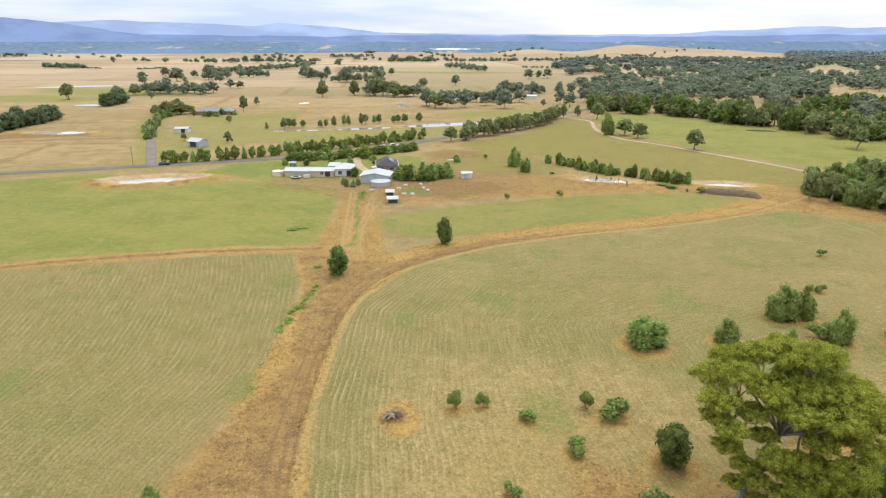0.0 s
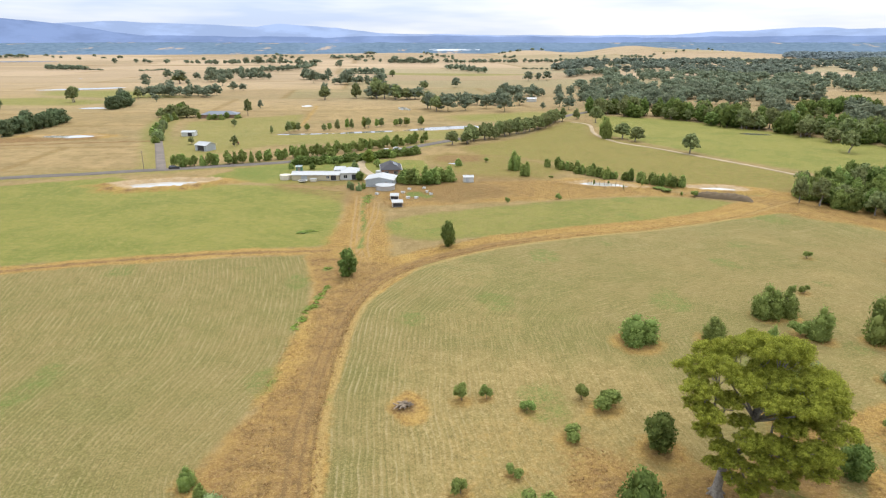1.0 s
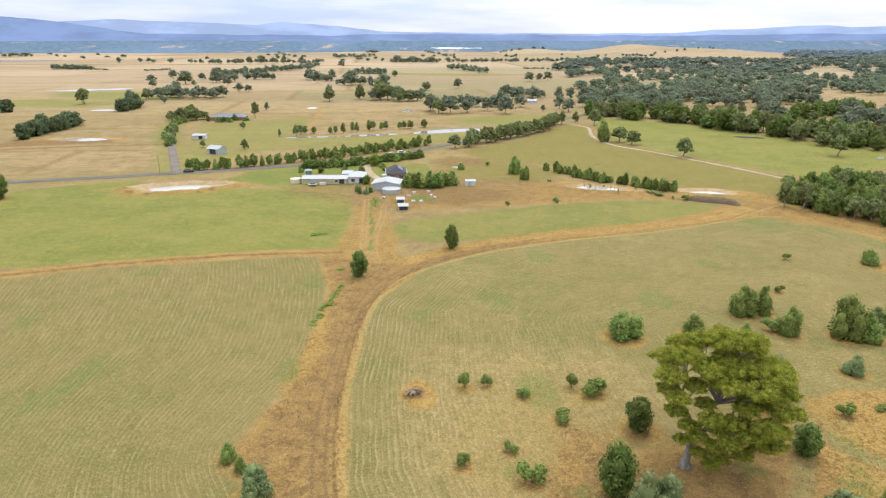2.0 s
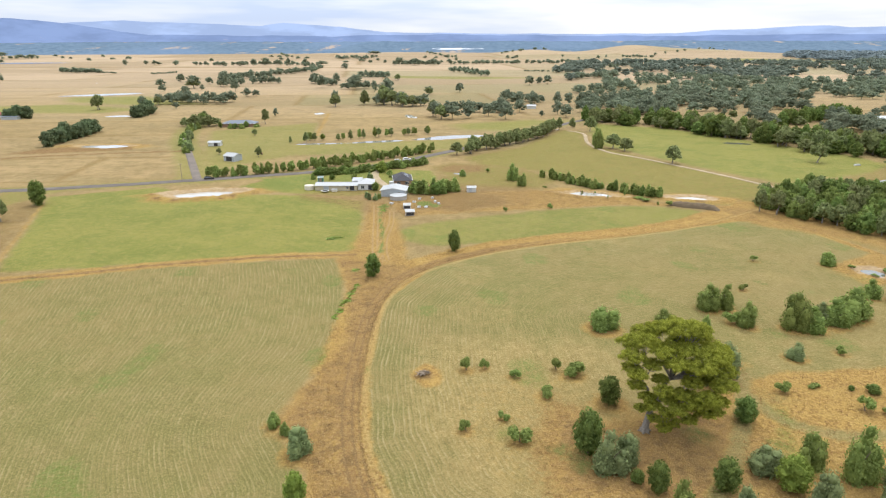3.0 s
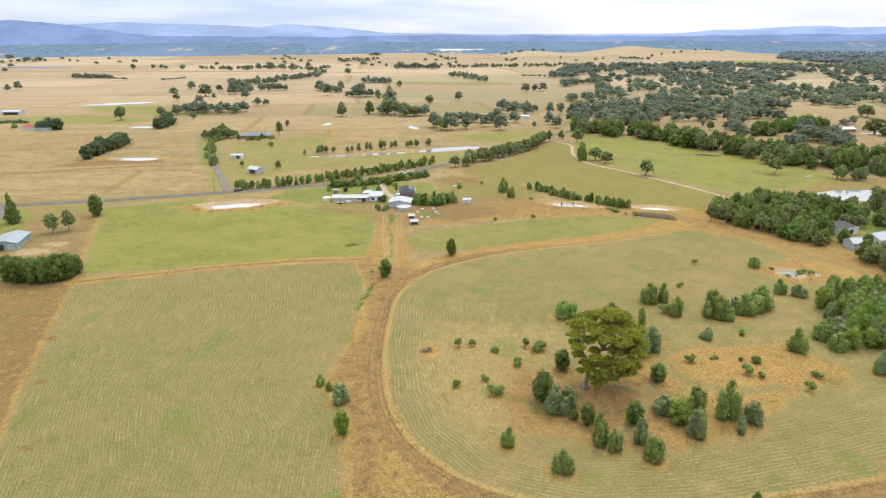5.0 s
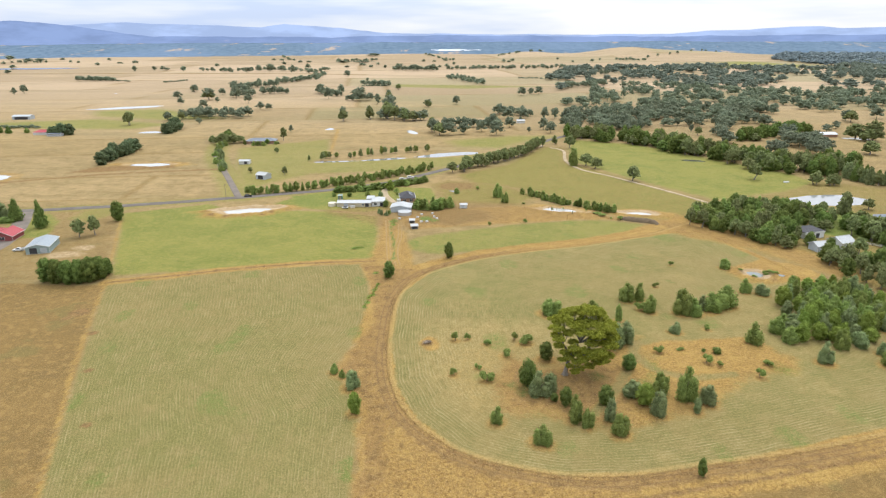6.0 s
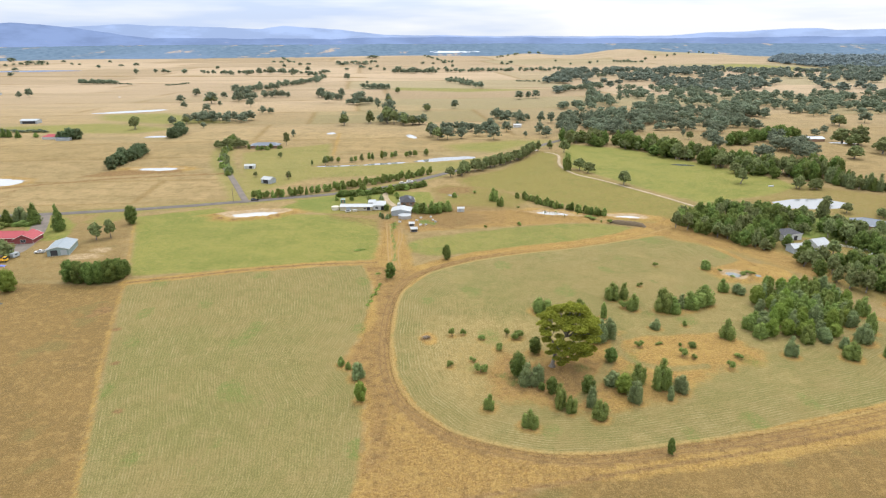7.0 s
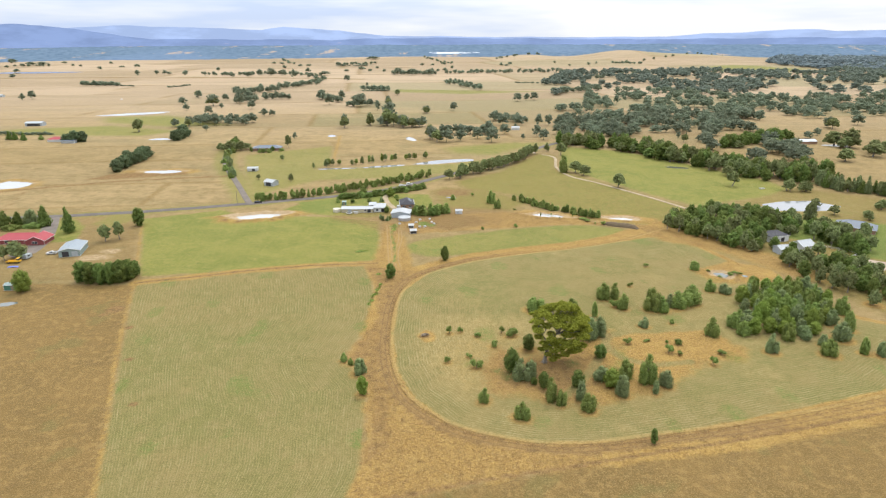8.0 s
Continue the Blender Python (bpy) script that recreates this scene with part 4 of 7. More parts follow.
ribbon("road", smooth(ROAD, 14), 6.4, ASPHALT, "grey sealed country road with grassy shoulders", 0.10)
ribbon("side_road", smooth(SIDE_ROAD, 12), 4.6, ASPHALT_DRIVE, "narrow sealed side road between hedges", 0.08)
ribbon("gravel_track", smooth(GRAVEL, 14), 2.7, GRAVEL_MAT, "pale gravel farm track across green pasture")
ribbon("driveway", smooth(DRIVE_HOME, 10), 4.0, GRAVEL_MAT, "pale gravel driveway to the homestead")
ribbon("driveway", smooth(DRIVE_W, 10), 9.0, ASPHALT_DRIVE, "wide grey-brown driveway beside the red-roofed house")


def ridge(name, radius, profile, material, base, label, rough):
    """A far range on an arc: sample heights by bearing, with finer crests between."""
    angles = np.radians(np.linspace(-58, 58, 500))
    tops = np.interp(np.degrees(angles), [p[0] for p in profile], [p[1] for p in profile])
    tops = tops + rough * sum(np.sin(np.degrees(angles) * f + f) / f for f in (0.9, 1.7, 3.1, 5.3))
    rows = []
    for k, r in ((0.0, radius - 120), (0.6, radius - 60), (1.0, radius)):
        rows.append(np.stack([np.sin(angles) * r, -60 + np.cos(angles) * r, base + (tops - base) * k], 1))
    verts = np.concatenate(rows)
    n = len(angles)
    idx = np.arange(3 * n).reshape(3, n)
    quads = np.stack([idx[:-1, :-1], idx[:-1, 1:], idx[1:, 1:], idx[1:, :-1]], -1).reshape(-1, 4)
    mesh = quad_mesh(name, verts, quads)
    mesh.materials.append(material)
    return tagged(new(name, mesh), label, "hills", kind="structure")


def forest_height(x, y):
    r = np.hypot(x, y + 60)
    return -9 + 16 * ease(r, 3480, 3900) + 50 * ease(r, 3700, 4640) + 5 * ripple(x, y, 700, 21) + 3.5 * ripple(x, y, 110, 22) + 2.0 * ripple(x, y, 40, 23)


def forest_plain():
    """The wooded country before the ranges, rising slowly."""
    angles = np.radians(np.linspace(-58, 58, 700))
    radii = np.linspace(3480, 4640, 70)
    a, r = np.meshgrid(angles, radii)
    x, y = np.sin(a) * r, -60 + np.cos(a) * r
    z = forest_height(x, y)
    verts = np.stack([x.ravel(), y.ravel(), z.ravel()], 1)
    idx = np.arange(x.size).reshape(x.shape)
    quads = np.stack([idx[:-1, :-1], idx[:-1, 1:], idx[1:, 1:], idx[1:, :-1]], -1).reshape(-1, 4)
    mesh = quad_mesh("backdrop_forest", verts, quads)
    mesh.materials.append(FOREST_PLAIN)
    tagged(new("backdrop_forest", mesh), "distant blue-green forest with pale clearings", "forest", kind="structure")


forest_plain()
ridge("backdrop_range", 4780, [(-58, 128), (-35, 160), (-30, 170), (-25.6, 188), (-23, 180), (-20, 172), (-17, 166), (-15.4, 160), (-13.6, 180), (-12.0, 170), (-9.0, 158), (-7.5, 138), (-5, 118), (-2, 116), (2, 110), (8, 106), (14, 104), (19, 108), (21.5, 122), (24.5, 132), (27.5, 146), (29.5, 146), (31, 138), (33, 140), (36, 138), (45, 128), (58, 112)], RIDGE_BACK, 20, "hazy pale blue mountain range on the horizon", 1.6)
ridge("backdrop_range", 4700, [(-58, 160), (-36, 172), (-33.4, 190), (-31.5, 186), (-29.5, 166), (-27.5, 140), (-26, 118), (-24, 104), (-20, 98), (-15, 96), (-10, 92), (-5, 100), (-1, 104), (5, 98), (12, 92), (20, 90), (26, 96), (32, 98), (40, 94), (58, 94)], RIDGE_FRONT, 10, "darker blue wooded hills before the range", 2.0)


def lake():
    bm = bmesh.new()
    ring = []
    for a in np.linspace(0, 6.2832, 41)[:-1]:
        x, y = 70 + math.cos(a) * 150 * (1 + 0.1 * math.sin(3 * a)), 3905 + math.sin(a) * 55
        ring.append(bm.verts.new((x, y, float(forest_height(np.array([x]), np.array([y]))[0]) + 1.0)))
    bm.faces.new(ring)
    mesh = bpy.data.meshes.new("lake")
    bm.to_mesh(mesh)
    bm.free()
    mesh.materials.append(LAKE_PALE)
    tagged(new("lake", mesh), "far pale lake among forest", "water", kind="structure")


lake()
# ---------------------------------------------------------------- building blocks
def part(name, bm, material, parent=None, label="", smooth_faces=False):
    """Links a bmesh as one mesh under its thing or part."""
    mesh = bpy.data.meshes.new(name)
    bmesh.ops.recalc_face_normals(bm, faces=bm.faces)
    if smooth_faces:
        for f in bm.faces:
            f.smooth = True
    bm.to_mesh(mesh)
    bm.free()
    mesh.materials.append(material)
    ob = new(name, mesh)
    ob.parent = parent
    if label:
        tagged(ob, label)
    return ob


def part_from(name, mesh, material, parent=None):
    mesh.materials.append(material)
    ob = new(name, mesh)
    ob.parent = parent
    return ob


def box(bm, x0, x1, y0, y1, z0, z1):
    v = [bm.verts.new(p) for p in ((x0, y0, z0), (x1, y0, z0), (x1, y1, z0), (x0, y1, z0), (x0, y0, z1), (x1, y0, z1), (x1, y1, z1), (x0, y1, z1))]
    for f in ((0, 3, 2, 1), (4, 5, 6, 7), (0, 1, 5, 4), (1, 2, 6, 5), (2, 3, 7, 6), (3, 0, 4, 7)):
        bm.faces.new([v[i] for i in f])
    return bm


def boxed(*extent):
    return box(bmesh.new(), *extent)


def tube(bm, path, radii, sides=7):
    """A tapering limb along a path."""
    rings = []
    for i, p in enumerate(path):
        a, b = Vector(path[max(0, i - 1)]), Vector(path[min(len(path) - 1, i + 1)])
        q = (b - a).to_track_quat("Z", "Y")
        rings.append([bm.verts.new(Vector(p) + q @ Vector((math.cos(6.2832 * s / sides) * radii[i], math.sin(6.2832 * s / sides) * radii[i], 0))) for s in range(sides)])
    for r, t in zip(rings, rings[1:]):
        for s in range(sides):
            bm.faces.new((r[s], r[(s + 1) % sides], t[(s + 1) % sides], t[s]))
    bm.faces.new(rings[-1])
    return bm


# ---------------------------------------------------------------- foliage
def sphere_points(steps):
    bm = bmesh.new()
    bmesh.ops.create_icosphere(bm, subdivisions=steps, radius=1)
    v = np.array([p.co for p in bm.verts])
    f = np.array([[p.index for p in q.verts] for q in bm.faces])
    bm.free()
    return v, f


BALL_V, BALL_F = sphere_points(1)


def foliage(lobes, leaves, size, rng, core=0.74, floor=-0.55, long=1.7, tidy=0.5, shell=(0.80, 1.10)):
    """Corners and triangles of leaf sprays over the skins of some lobes (x, y, z, rx, ry, rz), round a closed dark heart."""
    vs, fs, count = [], [], 0
    areas = np.array([(l[3] * l[4] + l[4] * l[5] + l[3] * l[5]) for l in lobes])
    for l, share in zip(lobes, areas / areas.sum()):
        c, r = np.array(l[:3]), np.array(l[3:6])
        n = max(6, int(leaves * share))
        d = rng.normal(size=(n, 3))
        d /= np.linalg.norm(d, axis=1)[:, None]
        d[:, 2] = np.where(d[:, 2] < floor, -d[:, 2] * 0.6, d[:, 2])
        lump = 1 + 0.13 * np.sin(d[:, 0] * 5 + c[0] * 9) * np.sin(d[:, 1] * 5 + c[1] * 7) + 0.09 * np.sin(d[:, 2] * 9 + c[2] * 5)
        p = c + d * r * (lump * rng.uniform(*shell, n))[:, None]
        nrm = d / r * r.mean() + rng.normal(scale=tidy, size=(n, 3))
        nrm /= np.linalg.norm(nrm, axis=1)[:, None]
        t = np.cross(nrm, rng.normal(size=(n, 3)))
        t /= np.linalg.norm(t, axis=1)[:, None]
        b = np.cross(nrm, t)
        s = (size * rng.uniform(0.55, 1.35, n))[:, None]
        tip = p + t * s * long * 0.5
        tail = p - t * s * long * 0.5
        m1, m2 = p + b * s * 0.5 - nrm * s * 0.12, p - b * s * 0.5 - nrm * s * 0.12
        quad = np.stack([tail, m1, tip, m2], 1).reshape(-1, 3)
        i = count + np.arange(n)[:, None] * 4
        vs.append(quad)
        fs.append(np.concatenate([i + [0, 1, 2], i + [0, 2, 3]], 0))
        count += 4 * n
        if core:
            lumpy = 1 + 0.12 * np.sin(BALL_V[:, 0] * 4 + c[0] * 9) * np.sin(BALL_V[:, 1] * 4 + c[1] * 8)
            v = c + BALL_V * r * core * lumpy[:, None]
            vs.append(v)
            fs.append(BALL_F + count)
            count += len(v)
    return np.concatenate(vs), np.concatenate(fs)


def lobes_round(rng, n, low, high, wide, belly=0.45, start=0.18):
    """Lobes that fill a rough crown one metre wide between two heights."""
    out = [(0, 0, (low + high) / 2, wide * 0.30, wide * 0.30, (high - low) * 0.42)]
    for i in range(n):
        z = low + (high - low) * (start + (0.86 - start) * ((i + rng.uniform(0, 0.8)) / n))
        k = (z - low) / (high - low)
        reach = wide * 0.5 * math.sin(math.pi * min(0.96, max(0.08, k ** (0.75 if belly < 0.5 else 1.2)))) ** 0.7
        a = i * 2.4 + rng.uniform(-0.5, 0.5)
        r = wide * rng.uniform(0.15, 0.24)
        d = max(0.0, reach - r) * rng.uniform(0.75, 1.12)
        out.append((math.cos(a) * d, math.sin(a) * d, min(max(z, low + r * 0.6), high - r * 0.6), r, r, r * rng.uniform(0.75, 1.0)))
    return out


def lobes_leaders(rng, leaders, high, wide):
    """Lobes of a bush with several upright leaders of uneven height."""
    out = []
    for q in range(leaders):
        a = q * 6.2832 / max(1, leaders - 1) + rng.uniform(-0.5, 0.5)
        d = 0.04 if q == 0 else wide * rng.uniform(0.16, 0.28)
        top = high * (1.0 if q == 0 else rng.uniform(0.58, 0.95))
        girth = wide * rng.uniform(0.24, 0.31)
        tilt = rng.uniform(0.0, 0.05)
        for k in np.linspace(0, 1, 6):
            r = girth * (0.80 + 0.50 * k * (1 - k) * 2 - 0.10 * k) * rng.uniform(0.82, 1.12)
            z = 0.04 + (top - 0.04 - r) * k
            off = d + tilt * k
            out.append((math.cos(a) * off + rng.uniform(-0.04, 0.04), math.sin(a) * off + rng.uniform(-0.04, 0.04), max(z, r * 0.5), r, r, r * rng.uniform(0.8, 1.1)))
    return out


def stem(name, top, radius, lean, rng, material, parent, forks=3, spread_to=0.25):
    bm = bmesh.new()
    path = [(lean * k * k * 0.2, lean * k * 0.1, top * k) for k in (-0.04, 0.15, 0.4, 0.7, 1.0)]
    tube(bm, path, [radius * k for k in (1.35, 1.0, 0.85, 0.7, 0.5)])
    for i in range(forks):
        a = i * 6.2832 / forks + rng.uniform(-0.4, 0.4)
        s = Vector(path[3])
        e = Vector((math.cos(a) * spread_to, math.sin(a) * spread_to, top * 1.0 + rng.uniform(0.15, 0.32)))
        tube(bm, [s, s.lerp(e, 0.5) + Vector((0, 0, 0.02)), e], [radius * 0.55, radius * 0.4, radius * 0.15], 5)
    return part(name, bm, material, parent)


TREE_LOOK = {
    "bush": ("dense bushy young wattle with mid-green foliage to the ground", "bush"),
    "grey": ("bushy young gum with grey-green foliage to the ground", "bush"),
    "dark": ("small dense dark green broad-leaved tree", "tree"),
    "lime": ("bushy young tree with light green foliage", "tree"),
    "shrub": ("low straggling olive shrub in dry grass", "shrub"),
    "hedge": ("dense bush with mid-green foliage to the ground", "bush"),
    "shade": ("dense dark green garden tree", "tree"),
    "weed": ("patch of bright green weeds beside the track", "weeds"),
    "gum": ("spreading gum tree with olive-green rounded crown", "tree"),
    "cypress": ("dark green cypress of a dense windbreak", "tree"),
    "cone": ("tall conical dark green conifer", "tree"),
    "sapling": ("slim planted sapling with green crown", "tree"),
}


def tree_models():
    """For each kind a few trees, one metre high and one metre wide, to be copied at true size."""
    rng = np.random.RandomState(11)
    made = {}
    plan = (
        ("bush", 5, LEAF_BUSH, 2600, 0.044), ("grey", 5, LEAF_GREY, 2600, 0.044), ("dark", 3, LEAF_DARK, 2400, 0.046), ("lime", 3, LEAF_LIME, 2600, 0.044), ("hedge", 4, LEAF_BUSH, 560, 0.085), ("shade", 3, LEAF_DARK, 560, 0.085),
        ("shrub", 3, LEAF_BUSH, 900, 0.068), ("weed", 3, LEAF_LIME, 260, 0.13), ("gum", 6, LEAF_GUM, 540, 0.085), ("cypress", 2, LEAF_CYPRESS, 900, 0.085), ("cone", 2, LEAF_DARK, 900, 0.075), ("sapling", 3, LEAF_BUSH, 420, 0.11),
    )
    for kind, variants, leaf, leaves, size in plan:
        made[kind] = []
        for v in range(variants):
            base = new("tree_model")
            if kind in ("bush", "grey", "dark", "lime", "hedge", "shade"):
                lobes = lobes_leaders(rng, (3, 5, 4, 4, 6)[v], 1.0, 0.95) if kind in ("bush", "grey", "hedge") else lobes_round(rng, 16, 0.03, 0.98, 0.95, 0.4, 0.05)
                stem("trunk", 0.35, 0.035, rng.uniform(-1, 1), rng, BARK_DARK, base)
            elif kind in ("shrub", "weed"):
                lobes = [(rng.uniform(-0.28, 0.28), rng.uniform(-0.28, 0.28), rng.uniform(0.3, 0.62), 0.22, 0.22, 0.3) for _ in range(5)]
                stem("trunk", 0.25, 0.03, rng.uniform(-1, 1), rng, BARK_DARK, base)
            elif kind == "gum":
                lobes = []
                for q in range(2 + v % 3):
                    a, d = q * 2.3 + rng.uniform(-0.5, 0.5), 0.0 if q == 0 else rng.uniform(0.16, 0.27)
                    top, wide = (1.0 if q == 0 else rng.uniform(0.62, 0.9)), (0.78 if q == 0 else rng.uniform(0.45, 0.6))
                    lobes += [(l[0] + math.cos(a) * d, l[1] + math.sin(a) * d, *l[2:]) for l in lobes_round(rng, 7, 0.20 if v % 2 else 0.05, top, wide, 0.4)]
                stem("trunk", 0.42, 0.032, rng.uniform(-1, 1), rng, BARK, base)
            elif kind == "cypress":
                lobes = lobes_round(rng, 9, 0.0, 1.0, 1.1, 0.4, 0.05)
                stem("trunk", 0.3, 0.04, 0, rng, BARK_DARK, base, 0)
            elif kind == "cone":
                lobes = [(rng.uniform(-0.05, 0.05), rng.uniform(-0.05, 0.05), 0.14 + 0.76 * k, 0.48 * (1 - 0.82 * k) ** 0.8, 0.48 * (1 - 0.82 * k) ** 0.8, 0.17) for k in np.linspace(0, 1, 8)]
                stem("trunk", 0.3, 0.04, 0, rng, BARK_DARK, base, 0)
            else:
                lobes = lobes_round(rng, 7, 0.10, 1.0, 0.95, 0.4, 0.1)
                stem("trunk", 0.4, 0.03, 0, rng, BARK_DARK, base, 2, 0.15)
            vs, fs = foliage(lobes, leaves, size, rng, floor=-1.1 if kind in ("bush", "grey", "dark", "lime", "hedge", "shade", "cypress", "cone") else -0.5)
            vs[:, 2] = np.maximum(vs[:, 2], 0.01)
            part_from("crown", quad_mesh("crown", vs, fs), leaf, base)
            made[kind].append(base)
    return made


MODELS = tree_models()
tree_rng = np.random.RandomState(5)


def plant(kind, x, y, h, w, group="", label=""):
    """Sets one tree, h metres high and w wide, on the land."""
    model = MODELS[kind][tree_rng.randint(len(MODELS[kind]))]
    turn = tree_rng.uniform(0, 360)
    k = tree_rng.uniform(0.92, 1.08)
    m = pose(x, y, height_at(x, y) - 0.03, 0, 0, turn) @ Matrix.Diagonal((w * k, w / k, h, 1))
    ob = copy_thing(model, m)
    text, cat = TREE_LOOK[kind]
    ob.name = {"shrub": "shrub", "weed": "weed_patch", "hedge": "bush", "bush": "bush", "grey": "bush", "gum": "gum_tree", "cypress": "cypress_tree", "cone": "conifer", "sapling": "sapling"}.get(kind, "tree")
    return tagged(ob, label or text, cat, group)


CLEAR = [(179, 156, 191, 173), (166, 162, 176, 178), (184, 169, 197, 188), (175, 186, 192, 204), (196, 148, 224, 170), (226, 196, 256, 226)]


def in_the_clear(x, y):
    return any(a < x < c and b < y < d for a, b, c, d in CLEAR)


def plant_rows(rows, kinds, group="", grow=1.0):
    for i, (x, y, h, w) in enumerate(rows):
        plant(kinds[i % len(kinds)], x, y, h * grow, w * 1.08 * grow, group)


def along(line, count, jitter, rng):
    pts = np.array(line, float)
    seg = np.r_[0, np.cumsum(np.linalg.norm(np.diff(pts, axis=0), axis=1))]
    for k in (np.arange(count) + 0.5 + rng.uniform(-0.3, 0.3, count)) / count * seg[-1]:
        yield np.interp(k, seg, pts[:, 0]) + rng.uniform(-jitter, jitter), np.interp(k, seg, pts[:, 1]) + rng.uniform(-jitter, jitter)


def within(area, gap, rng, tries=4000, most=400):
    """Random places in an area, no two nearer than the gap."""
    a = np.array(area, float)
    got = []
    for _ in range(tries):
        x, y = rng.uniform(a[:, 0].min(), a[:, 0].max()), rng.uniform(a[:, 1].min(), a[:, 1].max())
        if to_area(np.array([x]), np.array([y]), area)[0] > 0 and all((x - p) ** 2 + (y - q) ** 2 > gap * gap for p, q in got):
            got.append((x, y))
            if len(got) >= most:
                break
    return got


# ---------------------------------------------------------------- where the trees stand: x, y, height, width
EAST_YARD = [(195.8, 227.4, 10.3, 8.1), (197.8, 222.5, 8.9, 6.7), (211.7, 234.4, 9.1, 6.2), (208.3, 220.1, 8.8, 7.3), (216.1, 221.1, 16.4, 8.0), (205.6, 197.3, 11.5, 9.4), (216.2, 207.8, 11.1, 9.7), (210.9, 190.2, 11.2, 10.5), (217.6, 190.2, 12.5, 11.1), (218.9, 182.4, 10.9, 10.2), (230.4, 193.9, 11.4, 9.3), (224.3, 177.5, 9.0, 7.7), (191.8, 168.9, 8.8, 8.1), (178.6, 156.4, 9.6, 8.4), (171.7, 156.4, 8.5, 7.3)]
COPSE = [(123, 108), (137, 127), (159, 123), (161, 105), (156, 94), (140, 80), (128, 73), (125, 80), (113, 80), (111, 87), (124, 97)]
BELT_A = [(128, 216), (143, 238), (161, 244), (185, 250), (177, 225), (176, 182), (168, 171), (155, 183), (146, 198), (137, 208)]
BELT_B = [(171, 163), (183, 178), (193, 160), (208, 140), (222, 133), (195, 96), (190, 113), (174, 123), (169, 137), (168, 152)]
BELT_C = [(168, 253), (200, 253), (211, 219), (188, 197), (180, 216), (173, 231)]
BELT_D = [(207, 211), (226, 218), (221, 182), (215, 168), (210, 173), (208, 197)]
CREEK = [(127, 524), (180, 501), (208, 447), (230, 409), (247, 370), (272, 349), (301, 370)]
CREEK_C = [(282, 507), (318, 529), (375, 560)]
CREEK_B = [(287, 344), (290, 319), (310, 301), (326, 277)]
ROAD_ROW = [(7, 359), (31, 385), (58, 417), (88, 474)]
SAPLING_ROW = [(-130, 288), (-98, 300), (-69, 319), (-37, 345), (-11, 370)]
EAST_ROW = [(50, 288), (66, 268), (82, 254), (95, 241)]
POND_ROW = [(-104, 417), (-73, 422), (-44, 440), (-12, 451)]
CYPRESS_ROW = [(-278, 390), (-279, 423), (-283, 468)]
CYPRESS_B = [(-295, 551), (-295, 580), (-304, 624)]
SIDE_HEDGE = [(-216, 486), (-214, 506), (-216, 527)]
SIDE_HEDGE_B = [(-168, 360), (-185, 401), (-200, 440), (-210, 479), (-201, 486)]
HOME_BUSHES = [(-18, 255), (-9, 252), (1, 258)]
ROAD_HEDGE = [(-73, 295), (-58, 298), (-43, 306), (-27, 318), (-13, 327)]
HOUSE_HEDGE = [(-190, 485), (-174, 479), (-162, 498)]
SINGLES_A = [(32.1, 281.1, 9.4, 6.2), (36.0, 267.6, 6.8, 5.2), (35.3, 298.6, 3.2, 3.2), (131.3, 327.7, 11.5, 11.5), (109.9, 382.3, 10.3, 12.2), (114.6, 370.9, 9.2, 11.1), (218.1, 330.2, 12.0, 11.9), (251.2, 314.9, 8.2, 9.9), (260.7, 311.2, 8.2, 9.0), (263.6, 311.1, 6.5, 8.2), (112.1, 464, 13.1, 9.7), (102.1, 396.3, 12.7, 7.7), (100.0, 382.0, 12.4, 6.6), (102.1, 486, 9.0, 6.7), (261.4, 236.6, 6.2, 7.6), (284.7, 260.3, 7.3, 8.8), (247.7, 271.0, 5.9, 8.3)]
SINGLES_B = [(-183.5, 229.2, 11.8, 8.2), (-188.3, 198.3, 10.2, 8.8), (-182.4, 202.3, 11.0, 8.3), (-218.2, 215.5, 14.9, 7.3), (-240.9, 229.8, 12.5, 8.2), (-251.0, 232.4, 10.5, 8.3), (-257.8, 231.2, 8.4, 6.2), (-261.9, 225.4, 10.2, 8.8), (-218.9, 168.8, 10.3, 12.8), (-188.3, 125.8, 10.3, 9.1), (-367.9, 631, 16.4, 13.6), (-245.3, 225.9, 2.9, 13.5), (-255.9, 221.4, 3.5, 10.0), (-223.8, 166.6, 8.9, 5.8)]
HEDGE_W = [(-168.4, 137.2, 9.2, 6.8), (-162.5, 135.0, 9.1, 6.8), (-157.7, 134.3, 9.1, 6.8), (-153.3, 134.9, 9.7, 6.8), (-149.3, 136.4, 10.3, 7.3), (-148.9, 142.1, 7.7, 5.3)]
FAR_A = [(-771, 1048, 13.5, 12.4), (-767, 1070, 16.9, 16.9), (-928, 1848, 17.1, 20.6), (-894, 1908, 14.1, 17.7), (-868, 1906, 14.1, 17.6), (-441, 955, 13.4, 17.2), (-401, 867, 10.6, 14.1), (-460, 1081, 16.0, 16.0), (-382.0, 935, 20.6, 28.2), (-393.6, 1034, 12.3, 16.4), (-356.7, 899, 9.1, 9.1), (-349.0, 820, 11.8, 15.2), (-315.1, 692, 13.1, 22.0), (-296.5, 691, 16.1, 22.0), (-278.8, 691, 11.6, 17.6), (-259.6, 691, 11.6, 19.0), (-338.0, 670, 11.5, 11.5), (-329.0, 692, 11.7, 14.7), (-288.8, 639, 8.3, 9.6), (-1996, 2913, 18.3, 52.4), (-1744, 2645, 14.3, 57.4), (-1694, 2641, 14.2, 57.3)]
